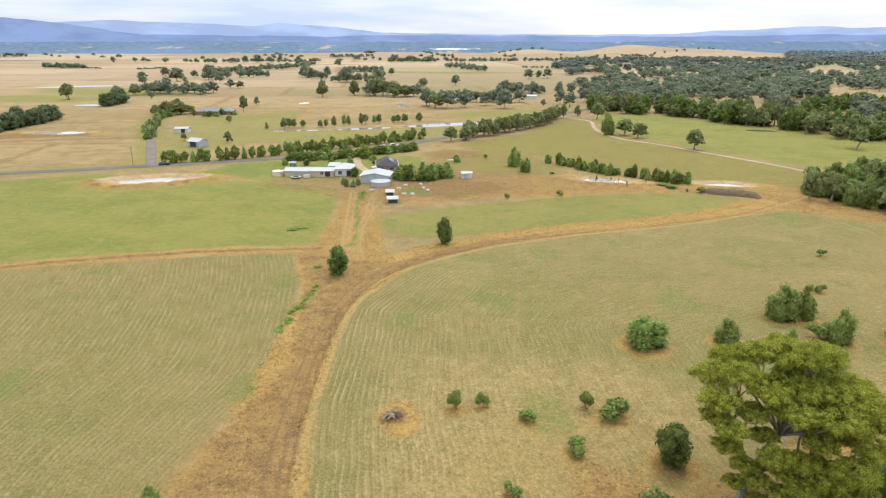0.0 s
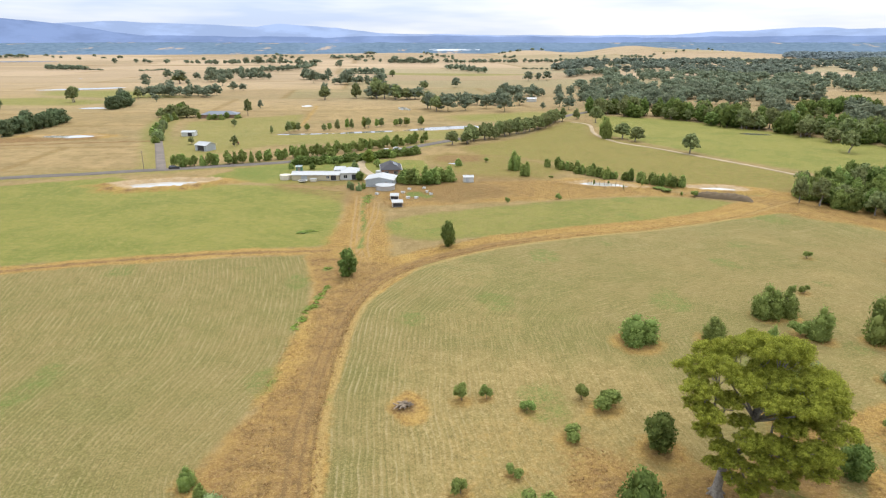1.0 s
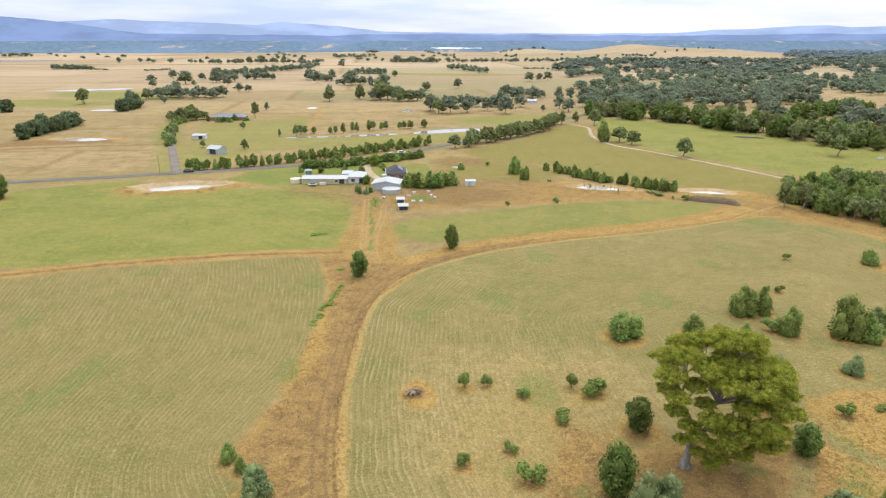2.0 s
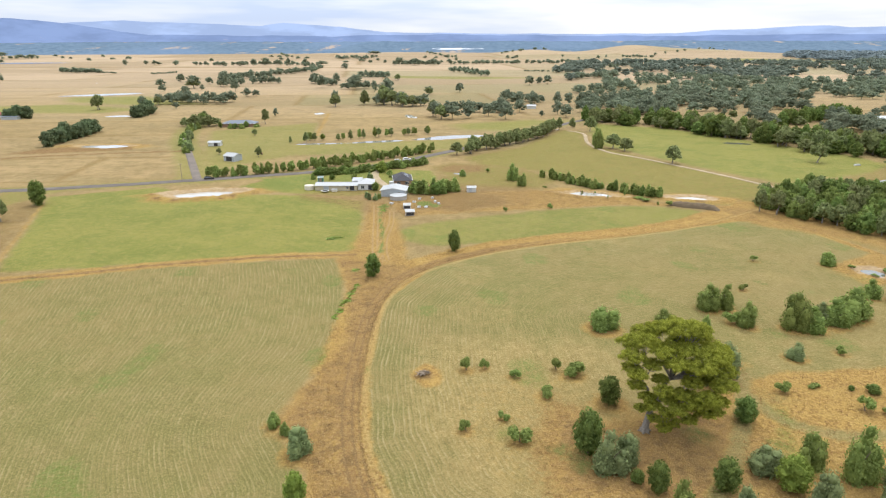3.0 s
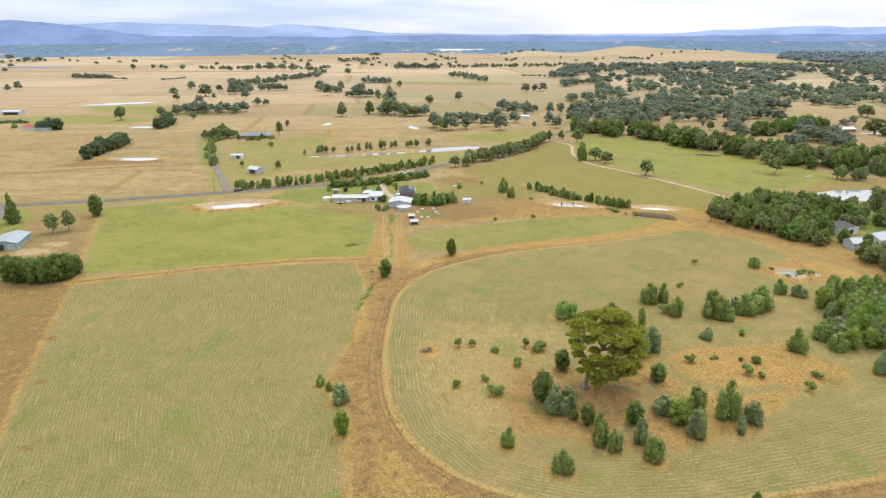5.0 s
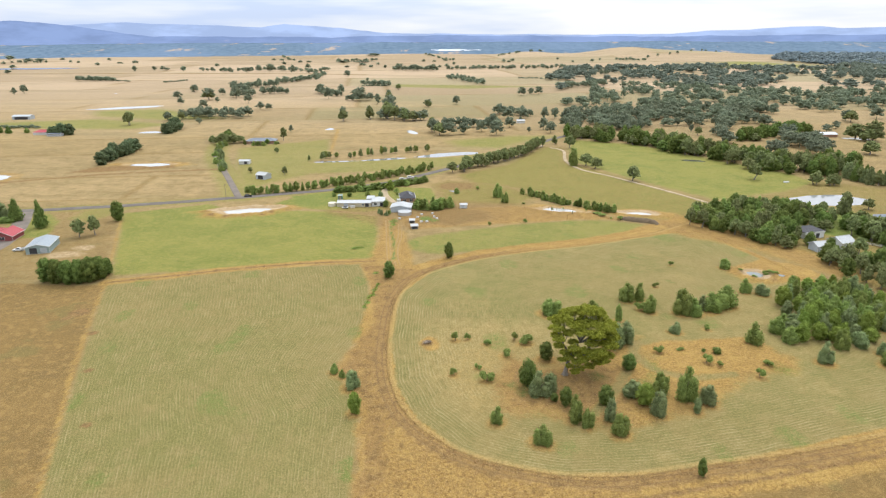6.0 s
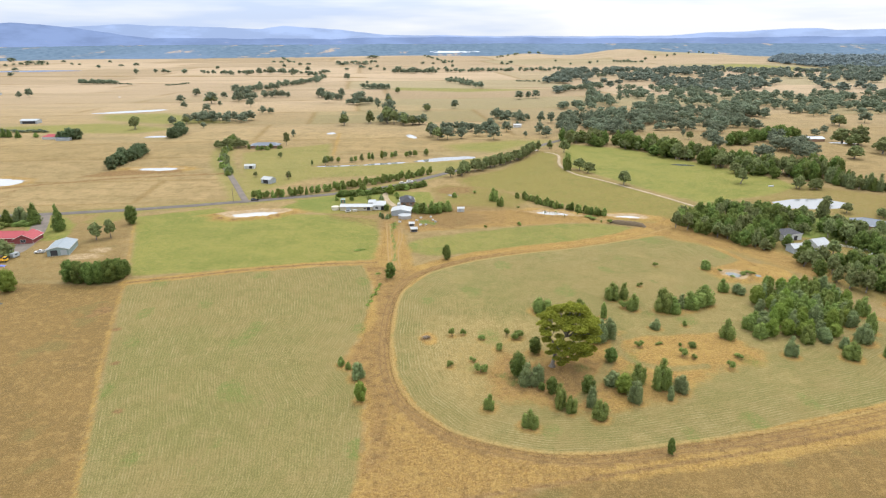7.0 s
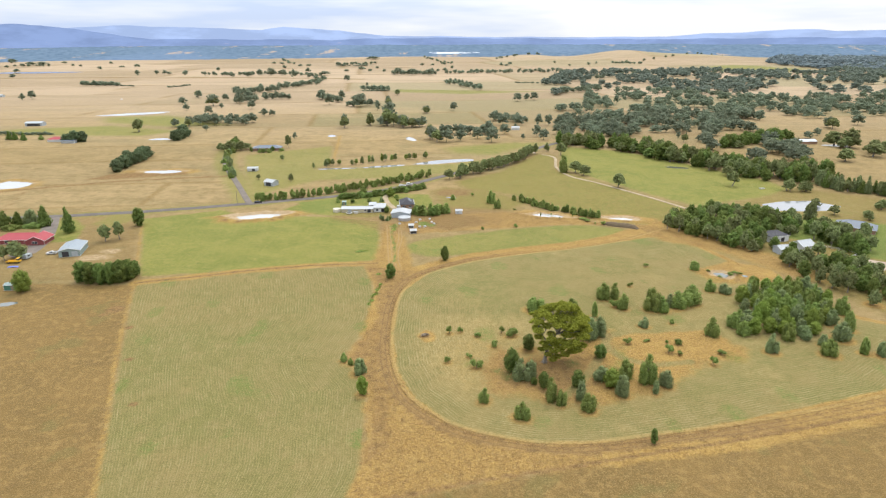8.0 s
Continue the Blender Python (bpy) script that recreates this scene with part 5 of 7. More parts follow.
FAR_B = [(-342.9, 952, 22.9, 19.1), (-302.3, 880, 16.1, 16.1), (-358.7, 1055, 16.6, 27.1), (-418, 1181, 16.0, 25.3), (-327.0, 1054, 14.6, 16.7), (-306.1, 1053, 14.5, 18.7), (-282.9, 1052, 10.4, 10.4), (-258.1, 789, 11.4, 14.7), (-246.6, 789, 9.8, 13.1), (-159.4, 512, 12.9, 8.1), (-166.0, 573, 7.6, 6.3), (-148.5, 442, 5.2, 5.2), (-147.5, 359.4, 4.5, 4.5), (-119.8, 350.7, 6.3, 5.3), (-112.5, 405, 5.0, 2.9), (-101.2, 405, 7.9, 5.9), (-191.2, 947, 20.9, 20.9), (-222.3, 1050, 18.7, 22.8), (-182.4, 1027, 18.3, 16.3), (-148.8, 965, 15.4, 19.3), (-134.3, 909, 22.0, 29.4), (-120.5, 926, 13.1, 13.1)]
FAR_C = [(-124.0, 665, 17.1, 14.2), (-94.2, 686, 16.1, 11.7), (-101.7, 858, 15.8, 12.2), (-92.1, 944, 15.2, 15.2), (-72.4, 732, 26.1, 27.6), (-51.3, 664, 17.0, 18.4), (-76.5, 675, 14.4, 17.3), (-35.0, 663, 12.7, 18.4), (-90.5, 1141, 11.1, 13.4), (-25.6, 825, 11.8, 15.2), (16.3, 854, 13.9, 15.7), (130.5, 995, 15.8, 19.8), (148.9, 1015, 12.1, 14.1), (161.9, 1014, 16.1, 18.1), (67.3, 722, 13.6, 16.7), (76.6, 682, 14.4, 18.9), (96.8, 681, 13.0, 15.9), (122.1, 680, 14.5, 13.0), (134.3, 680, 14.5, 13.0)]
FAR_D = [(-12.1, 562, 16.2, 16.2), (3.4, 546, 14.5, 20.7), (18.8, 553, 13.5, 17.2), (38.1, 569, 12.5, 15.1), (52.1, 545, 17.0, 19.5), (71.4, 602, 13.1, 14.5), (53.7, 612, 14.6, 16.0), (106.3, 584, 14.2, 12.8), (110.2, 559, 12.4, 14.9), (131.7, 601, 13.1, 14.4), (145.9, 664, 15.6, 14.2), (146.3, 592, 13.0, 14.3), (168.9, 591, 14.3, 15.6), (183.3, 679, 17.4, 17.3), (201.6, 690, 14.6, 14.6), (197.9, 591, 16.8, 20.7), (209.6, 581, 11.6, 10.2), (217.2, 848, 15.6, 17.3), (88.3, 567, 6.3, 6.3), (89.0, 649, 7.0, 5.6)]
FAR_E = [(401, 561, 8.7, 12.4), (425, 585, 9.0, 11.6), (403, 515, 15.0, 23.3), (411, 501, 19.4, 20.6), (362.1, 428, 12.1, 16.3), (413, 468, 12.9, 19.6), (428, 474, 10.9, 14.3), (475, 651, 13.9, 18.1), (524, 670, 15.7, 20.0), (298.4, 503, 7.9, 13.8), (335.2, 502, 10.2, 13.7), (345.4, 554, 12.3, 14.8), (257.2, 540, 8.5, 9.7), (275.1, 547, 7.3, 7.3), (259.5, 564, 8.8, 6.2)]
FAR_F = [(-609, 1745, 16.3, 22.8), (-567, 1770, 16.5, 26.4), (-550, 1826, 20.3, 23.7), (-515, 1824, 23.7, 33.9), (-481, 1822, 16.9, 23.7), (-443, 2013, 16.7, 22.3), (-410, 1656, 28.0, 15.5), (-247.8, 1554, 16.1, 23.4), (-132.5, 1801, 23.4, 33.5), (-90.5, 1800, 19.9, 50.2), (-40.3, 1796, 20.0, 36.7), (10.1, 1852, 15.5, 15.5), (-191.5, 1996, 12.9, 12.9), (-177.8, 1389, 8.0, 8.0), (-352.7, 1815, 13.4, 40.5), (-396.0, 2434, 8.5, 66.4), (-317.9, 2428, 8.5, 66.2), (-356.2, 3212, 17.0, 86.1)]

FAR_G = [(-485, 572, 9.9, 7.0), (-479, 572, 9.2, 7.0), (-466, 567, 8.4, 7.0), (-410, 553, 10.3, 11.0), (-401, 553, 13.0, 12.3), (-394.8, 557, 11.7, 11.7), (-450, 572, 5.6, 9.1), (-211.5, 490, 11.8, 14.4), (-203.4, 497, 10.0, 14.5), (-198.0, 502, 7.0, 9.6), (-224.6, 501, 7.6, 9.5), (-70.9, 678, 22.5, 20.9), (-62.4, 672, 17.5, 17.5), (-49.8, 660, 16.5, 18.1), (-39.2, 660, 12.5, 15.7), (-30.1, 668, 11.1, 14.3), (-14.7, 572, 16.2, 14.0), (-6.7, 545, 14.2, 15.6), (-93.0, 679, 16.9, 12.0), (-123.0, 659, 14.9, 14.1), (-367.9, 634, 16.8, 14.5), (-343.2, 679, 11.3, 9.6), (-324.6, 678, 10.4, 11.2), (-88.7, 1129, 12.3, 13.5), (-25.0, 817, 10.2, 13.1), (-90.9, 937, 12.5, 14.7), (-469, 1103, 13.2, 16.8), (-382.9, 937, 16.7, 26.2)]
EAST_POND = [(226.5, 240.4, 10.2, 8.6), (219.7, 247.9, 5.1, 7.1), (246.2, 247.6, 7.1, 8.7), (206.3, 240.9, 4.9, 7.8), (264.5, 243.6, 4.6, 6.7), (288.3, 266.4, 5.3, 8.3), (253.2, 314.3, 9.7, 10.1), (264.1, 313.1, 8.2, 9.6), (362.8, 429, 11.3, 15.3), (402, 451, 13.4, 20.6), (405, 497, 12.5, 18.9), (472, 636, 14.5, 16.8)]

plant_rows(TRACKSIDE, ["bush", "bush", "grey", "lime"], "bushes beside the dirt track")
plant_rows(TRACKSIDE_B, ["dark"], "trees at the track junction")
plant_rows([(x, y, h, w * 1.3) for x, y, h, w in MOWN_SHRUBS], ["shrub"], "shrubs in the mown paddock")
plant_rows(KNOLL_W, ["bush", "bush", "dark", "grey", "grey", "dark", "bush", "bush"], "bushes round the old gum")
plant_rows([(x, y, h, w * 1.15) for x, y, h, w in KNOLL_E], ["grey", "grey", "bush", "dark", "dark", "bush", "bush", "dark", "grey", "bush", "grey", "lime", "grey", "bush", "bush", "grey", "grey", "dark"], "bushes round the old gum")
plant_rows(STRAW_SHRUBS, ["shrub", "shrub", "shrub", "dark"], "shrubs in the straw grass")
plant_rows([(x, y, h * 0.95, w * 1.3) for x, y, h, w in MIDDLE], ["bush", "bush", "bush", "shrub", "bush", "bush", "grey", "bush", "bush", "grey", "shrub", "bush", "bush", "grey", "bush", "shrub", "shrub"], "bushes across the paddock")
plant_rows(EAST_EDGE, ["grey", "grey", "bush", "grey", "bush", "bush", "bush", "grey", "dark", "grey", "gum"], "bushes at the paddock's edge")
plant_rows(SINGLES_A, ["bush", "bush", "shrub", "gum", "gum", "gum", "gum", "gum", "gum", "gum", "gum", "bush", "bush", "gum", "gum", "gum", "gum"], "paddock trees")
plant_rows([r for r in EAST_YARD if not in_the_clear(r[0], r[1])], ["gum"], "trees round the eastern house")
plant_rows(SINGLES_B, ["dark", "gum", "gum", "cone", "cone", "grey", "cone", "cone", "gum", "lime", "gum", "bush", "bush", "gum"], "trees of the western farm")
plant_rows(HEDGE_W, ["dark"], "clump of dark trees by the boundary", 1.15)
plant_rows([(x + 2.2, y + 2.6, h * 0.95, w) for x, y, h, w in HEDGE_W], ["dark"], "clump of dark trees by the boundary", 1.1)
plant_rows(FAR_G, ["cone", "cone", "cone", "cypress", "cypress", "cypress", "hedge"] + ["gum"] * 21, "trees on the plain")
plant_rows(EAST_POND, ["gum"], "trees round the lagoon")
for far in (FAR_A, FAR_B, FAR_C, FAR_D, FAR_E, FAR_F):
    plant_rows([r for r in far if r[1] < 545], ["gum"], "trees on the plain", 1.05)

plant_rows(ROUGH_SHRUBS, ["shrub"], "dry shrubs in the rough grass")
row_rng = np.random.RandomState(17)
for x, y, h, w in ((135.5, 142.5, 1.6, 3.4), (137.5, 143.5, 1.4, 3.0), (138.5, 141, 1.2, 2.8), (129, 138.5, 0.9, 2.4), (141, 143.5, 1.0, 2.2), (126.5, 146, 1.2, 2.4), (-45, 178.5, 0.5, 3)):
    plant("shrub", x, y, h, w, "reeds round the dam", "low green reeds and rushes at the dam's edge")
for x, y in list(along([(-28.5, 134), (-29.8, 126), (-30.6, 118), (-31.8, 108)], 26, 0.7, row_rng)) + list(along([(-32, 147), (-30, 145)], 4, 0.6, row_rng)) + list(along([(-46, 180), (-41, 181)], 7, 0.5, row_rng)) + list(along([(-29.4, 216), (-29.8, 223), (-29.2, 231)], 8, 1.2, row_rng)):
    plant("weed", x, y, row_rng.uniform(0.18, 0.4), row_rng.uniform(0.9, 1.8), "green weeds beside the track")
for x, y, h, w, kind in ((-39.0, 243, 3.2, 2.4, "grey"), (-37.2, 239, 3.6, 2.4, "grey"), (-34.5, 238, 3.4, 3.0, "grey"), (-33.2, 241, 3.0, 2.2, "bush"), (-36.6, 257.5, 4.2, 4.6, "dark"), (-51.0, 285.6, 3.2, 5.4, "hedge"), (-42.5, 285.4, 3.8, 3.8, "grey"), (-37.7, 301.9, 6.3, 7.5, "lime"), (6.7, 290.4, 4.0, 4.0, "hedge"),
                         (-57.8, 311.8, 6.0, 6.0, "hedge"), (-62, 283, 3.0, 4.0, "shade"), (-64.6, 296.5, 4.0, 5.5, "shade"), (-68.9, 298, 4.0, 5.0, "shade"), (-31.5, 288, 2.4, 3.0, "hedge"), (-33, 296, 3.0, 3.6, "hedge"), (-72, 284, 3.0, 3.4, "hedge"), (-13, 250.5, 1.4, 3.4, "shrub"), (-9.4, 250.5, 1.2, 3.0, "dark"), (-3.5, 250, 1.4, 2.6, "dark")):
    plant(kind, x, y, h, w, "garden bushes of the homestead")
for x, y in within(COPSE, 3.9, row_rng):
    plant(["bush", "lime", "grey", "bush", "lime"][row_rng.randint(5)], x, y, row_rng.uniform(5.0, 9.8), row_rng.uniform(4.6, 7), "copse in the paddock")
for area, gap, kinds in ((BELT_A, 5.0, ("gum", "shade", "bush")), (BELT_B, 5.5, ("gum", "shade")), (BELT_C, 5.8, ("gum", "shade")), (BELT_D, 5.5, ("gum", "shade"))):
    for x, y in within(area, gap, row_rng):
        if in_the_clear(x, y):
            continue
        plant(kinds[row_rng.randint(len(kinds))], x, y, row_rng.uniform(6.5, 11), row_rng.uniform(6, 9.5), "trees round the eastern house")
for line, count, jitter, kinds, h, w, group in (
    (CREEK, 150, 13, ("gum", "shade"), (9, 16), (9, 15), "trees along the creek"),
    (CREEK_C, 26, 10, ("shade",), (9, 14), (9, 14), "trees round the small white house"),
    (CREEK_B, 34, 5, ("grey", "cone", "gum"), (9, 14), (6, 9), "trees along the creek"),
    (ROAD_ROW, 38, 4, ("gum",), (8, 11), (8, 11), "trees along the road"),
    (SAPLING_ROW, 58, 1.2, ("sapling", "sapling", "hedge"), (4.5, 7), (4, 5.5), "row of saplings along the road"),
    (EAST_ROW, 36, 1.8, ("hedge", "shade", "hedge"), (3.2, 6), (3, 5), "row of bushes in the pasture"),
    (POND_ROW, 17, 1.5, ("sapling", "gum"), (5, 8), (3.5, 6), "row of trees by the canal"),
    (CYPRESS_ROW, 9, 1.5, ("cypress",), (10, 14), (11, 14), "cypress windbreak"),
    (CYPRESS_B, 5, 3, ("cypress",), (10, 14), (12, 16), "cypress windbreak"),
    (SIDE_HEDGE, 7, 4, ("gum", "shade"), (7, 11), (8, 12), "trees along the side road"),
    (SIDE_HEDGE_B, 15, 3, ("hedge", "grey"), (4, 7), (5, 8), "trees along the side road"),
    (HOME_BUSHES, 16, 2.6, ("hedge", "shade", "hedge"), (5.0, 7.5), (5.5, 7.5), "bushes beside the homestead"),
    (ROAD_HEDGE, 56, 2.0, ("shade", "shade", "hedge"), (2.8, 4.8), (4.5, 7), "garden hedge along the road"),
    (HOUSE_HEDGE, 6, 4, ("shade", "hedge"), (3, 6), (4, 7), "garden trees of the far house"),
):
    for i, (x, y) in enumerate(along(line, count, jitter, row_rng)):
        plant(kinds[i % len(kinds)], x, y, row_rng.uniform(*h), row_rng.uniform(*w), group)


# ---------------------------------------------------------------- the old gum in the paddock
def old_gum(x, y):
    rng = np.random.RandomState(23)
    base = new("old_gum_tree")
    base.matrix_world = pose(x, y, height_at(x, y) - 0.1, 0, 0, 0)
    bm = bmesh.new()
    trunk = [(0, 0, 0), (0.1, 0.1, 1.2), (0.5, 0.4, 3.0), (1.0, 0.8, 5.0), (1.6, 1.2, 6.8)]
    tube(bm, trunk, (0.92, 0.62, 0.52, 0.47, 0.40), 12)
    for a in range(6):
        q = Vector((math.cos(a * 1.05), math.sin(a * 1.05), 0))
        tube(bm, [q * 0.35 + Vector((0, 0, 0.8)), q * 0.75 + Vector((0, 0, 0.3)), q * 1.4 + Vector((0, 0, -0.1))], (0.34, 0.28, 0.10), 6)
    part("trunk", bm, BARK, base, smooth_faces=True)
    # crown masses: x, y, z, size
    masses = [
        (5.0, 4, 19.2, 2.7), (8.0, 3, 19.6, 2.8), (9.5, 5, 18.3, 2.6), (3.0, 7, 17.8, 2.6), (7.0, 8, 17.9, 2.6), (-0.1, 3.5, 16.9, 2.5),
        (-3.0, 2, 14.5, 2.4), (-2.2, 6, 15.4, 2.5), (-2.8, -1, 12.5, 1.9), (1.9, 0.5, 16.2, 2.3), (1.4, 10, 15.8, 2.5), (4.0, -2, 15.0, 2.2),
        (8.0, -3, 14.7, 2.6), (10.4, -1, 15.8, 2.8), (12.4, 3, 15.2, 2.8), (10.8, 8, 15.6, 2.6), (13.4, 1, 12.1, 2.5), (11.8, -3.6, 11.6, 2.4),
        (8.6, -5.4, 10.2, 2.3), (13.6, 5, 11.4, 2.4), (6.5, -5, 8.9, 1.9), (11.4, -2.4, 7.8, 2.1), (9.6, -5, 7.4, 2.0),
        (1.4, -3, 10.3, 1.9), (4.0, -4.5, 7.4, 1.9), (-0.8, -1.5, 8.2, 1.6), (7.0, 6, 11.0, 2.2), (9.9, 6, 9.3, 2.2),
        (5.4, 3.0, 16.6, 2.3), (1.9, 0.3, 10.8, 1.6), (6.4, 0.6, 16.4, 2.5), (3.4, 0.2, 14.4, 2.1), (7.6, 4.5, 15.0, 2.4), (4.2, 5.5, 14.0, 2.3), (8.4, 1.6, 12.6, 2.4), (6.6, -2.4, 11.6, 2.0), (10.6, 1.4, 10.2, 2.3), (7.2, -1.6, 8.2, 2.0), (0.4, 1.0, 13.4, 1.9), (2.6, -2.6, 8.4, 1.6), (-1.4, -1.0, 5.6, 1.3), (3.6, -3.2, 4.0, 1.6), (9.0, -2.2, 5.6, 2.0), (6.0, -4.0, 5.2, 1.7), (0.6, -2.6, 4.4, 1.3), (2.2, -3.4, 3.0, 1.4),
        (-2.4, 0, 9.8, 1.7), (4.6, -3, 9.6, 1.9), (-2.6, 3, 11.6, 1.9), (0.2, -2.6, 7.0, 1.5), (2.2, -4, 6.4, 1.5),
    ]
    hubs = [Vector(trunk[4]), Vector((-1.2, 2.0, 9.5)), Vector((4.4, 1.6, 10.4)), Vector((5.4, -0.8, 7.6))]
    lobes = []
    for i, (cx, cy, z, r) in enumerate(masses):
        r *= 0.94
        c = Vector((cx, cy, z))
        hub = min(hubs, key=lambda p: (p - c).length + max(0, p.z - c.z) * 2)
        bm = bmesh.new()
        mid = hub.lerp(c, 0.5) + Vector((rng.uniform(-0.5, 0.5), rng.uniform(-0.5, 0.5), -0.4))
        tube(bm, [hub - Vector((0, 0, 0.3)), mid, c - Vector((0, 0, r * 0.25))], (0.19, 0.13, 0.05), 6)
        for k in range(4):
            e = c + Vector((rng.uniform(-1, 1), rng.uniform(-1, 1), rng.uniform(-0.2, 0.4))) * r * 0.8
            tube(bm, [mid.lerp(c, 0.4), mid.lerp(e, 0.7), e], (0.07, 0.05, 0.02), 5)
        part("limb", bm, BARK, base, smooth_faces=True)
        # each mass is a dome of small billowing clumps over a shaded heart
        for k in range(22):
            up = 1 - 1.3 * (k + 0.5) / 22
            a, flat = k * 2.4 + rng.uniform(-0.3, 0.3), math.sqrt(1 - up * up)
            d = r * rng.uniform(0.78, 1.02)
            s = r * rng.uniform(0.21, 0.33)
            lobes.append((c.x + math.cos(a) * flat * d, c.y + math.sin(a) * flat * d, c.z + up * d * 0.46, s, s * rng.uniform(0.85, 1.15), s * rng.uniform(0.62, 0.85)))
        lobes.append((c.x, c.y, c.z - 0.1 * r, r * 0.70, r * 0.70, r * 0.34))
    hub_lobes = hubs[1:]
    bm = bmesh.new()
    for p in hub_lobes:
        tube(bm, [Vector(trunk[3]), Vector(trunk[4]).lerp(p, 0.5), p + Vector((0, 0, 0.8))], (0.40, 0.28, 0.16), 8)
    part("limb", bm, BARK, base, smooth_faces=True)
    vs, fs = foliage(lobes, 210000, 0.12, rng, core=0.68, floor=-0.7, long=1.8, tidy=0.55, shell=(0.76, 1.20))
    part_from("crown", quad_mesh("crown", vs, fs), LEAF_OLIVE, base)
    return tagged(base, "old spreading gum tree with layered olive-yellow crown and pale grey limbs", "tree")


old_gum(35.0, 59.0)


# ---------------------------------------------------------------- far woods
def woodland(name, label, places, leaves, size, seed, material=LEAF_FAR):
    rng = np.random.RandomState(seed)
    shapes = []
    for _ in range(7):
        shapes.append(foliage(lobes_round(rng, 7, 0.08, 1.0, 1.0, 0.4), leaves, size, rng, core=0.66, floor=-0.4) if leaves else None)
    vs, fs, count = [], [], 0
    for x, y, h, w in places:
        v, f = shapes[rng.randint(7)]
        a = rng.uniform(0, 6.283)
        c, s = math.cos(a), math.sin(a)
        p = np.stack([(v[:, 0] * c - v[:, 1] * s) * w + x, (v[:, 0] * s + v[:, 1] * c) * w + y, v[:, 2] * h + float(0)], 1)
        vs.append(p)
        fs.append(f + count)
        count += len(p)
    v = np.concatenate(vs)
    xy = np.array([(p[0], p[1]) for p in places])
    lift = np.repeat(land_height(xy[:, 0], xy[:, 1]), [len(p) for p in vs])
    v[:, 2] += lift - 0.2
    # slim trunks under the crowns
    t_v, t_f, n = [], [], len(v)
    for (x, y, h, w), z in zip(places, land_height(xy[:, 0], xy[:, 1])):
        for k in range(3):
            a = k * 2.094
            t_v += [(x + 0.35 * math.cos(a), y + 0.35 * math.sin(a), z - 0.3), (x + 0.2 * math.cos(a), y + 0.2 * math.sin(a), z + h * 0.45)]
        for k in range(3):
            i, j = n + 2 * k, n + 2 * ((k + 1) % 3)
            t_f += [(i, j, j + 1), (i, j + 1, i + 1)]
        n += 6
    mesh = quad_mesh(name, np.concatenate([v, np.array(t_v)]), np.concatenate([np.concatenate(fs), np.array(t_f)]))
    mesh.materials.append(material)
    tagged(new(name, mesh), label, "woodland", kind="stuff")


def scattered(area, gap, rng, clear_size, clear_level, h, w, most):
    a = np.array(area, float)
    x, y = rng.uniform(a[:, 0].min(), a[:, 0].max(), 60000), rng.uniform(a[:, 1].min(), a[:, 1].max(), 60000)
    keep = (to_area(x, y, area) > 0) & (ripple(x, y, clear_size, 31) > clear_level)
    thin = rng.uniform(size=x.size)
    for clearing in CLEARINGS:
        keep &= (to_area(x, y, clearing) < 0) | (thin < 0.03)
    taken, out = set(), []
    for p, q in zip(x[keep], y[keep]):
        cell = (int(p // gap), int(q // gap))
        if cell not in taken:
            taken.add(cell)
            out.append((p, q, rng.uniform(*h), rng.uniform(*w)))
            if len(out) >= most:
                break
    return out


WOOD_A = [(169, 549), (163, 719), (182, 898), (317, 1235), (491, 1157), (558, 1032), (832, 1080), (866, 1021), (708, 803), (546, 727), (441, 755), (358, 587), (301, 624), (236, 568)]
WOOD_B = [(236, 1407), (367, 1830), (603, 1944), (849, 2073), (1105, 1846), (1825, 2574), (2220, 2539), (1001, 1050), (832, 1080), (487, 1144), (329, 1234), (217, 1103)]
WOOD_C = [(-2057, 2917), (524, 2689), (390, 1958), (-129, 1640), (-1248, 1701)]
WOOD_E = [(132, 550), (163, 719), (279, 780), (439, 775), (364, 586), (374, 501), (305, 393), (273, 419), (261, 503), (303, 610), (211, 569)]
WOOD_D = [(1361, 2615), (1295, 2121), (1373, 1894), (1626, 1813), (3016, 3511), (2491, 3576), (1825, 3439)]
CLEARING_A = [(197, 545), (235, 632), (316, 613), (304, 538), (240, 509)]
CLEARING_B = [(429, 730), (558, 789), (625, 768), (452, 509), (395, 489), (355, 509), (386, 613)]
CLEARING_C = [(637, 1205), (857, 1419), (1032, 1382), (837, 1088), (673, 1021), (572, 1042)]
CLEARING_D = [(214, 1088), (297, 1457), (432, 1498), (474, 1280), (390, 1088), (278, 1020)]
CLEARING_E = [(155, 742), (190, 871), (279, 905), (283, 824), (229, 742)]
CLEARINGS = (CLEARING_A, CLEARING_B, CLEARING_C, CLEARING_D, CLEARING_E)
BELT_LINES = [([(-410, 1153), (-379, 1346), (-305, 1433), (-331, 1651)], 22, 14), ([(-653, 1832), (-496, 1883), (-367, 1758)], 16, 14), ([(-162, 1863), (-24, 1854)], 12, 10), ([(28, 1914), (193, 1971), (403, 2028)], 26, 16), ([(8, 1456), (82, 1245)], 10, 6), ([(-855, 1403), (-766, 1399)], 14, 4), ([(-827, 3257), (-610, 2552)], 9, 8), ([(-435, 2537), (-296, 2639)], 12, 8), ([(236, 3067), (517, 3294)], 12, 14), ([(-105, 3456), (38, 2611)], 12, 8), ([(220, 1154), (344, 1296)], 12, 10), ([(-175, 1256), (-113, 1238)], 8, 4), ([(464, 2363), (1637, 3568)], 16, 30), ([(699, 2613), (820, 2544)], 10, 10)]
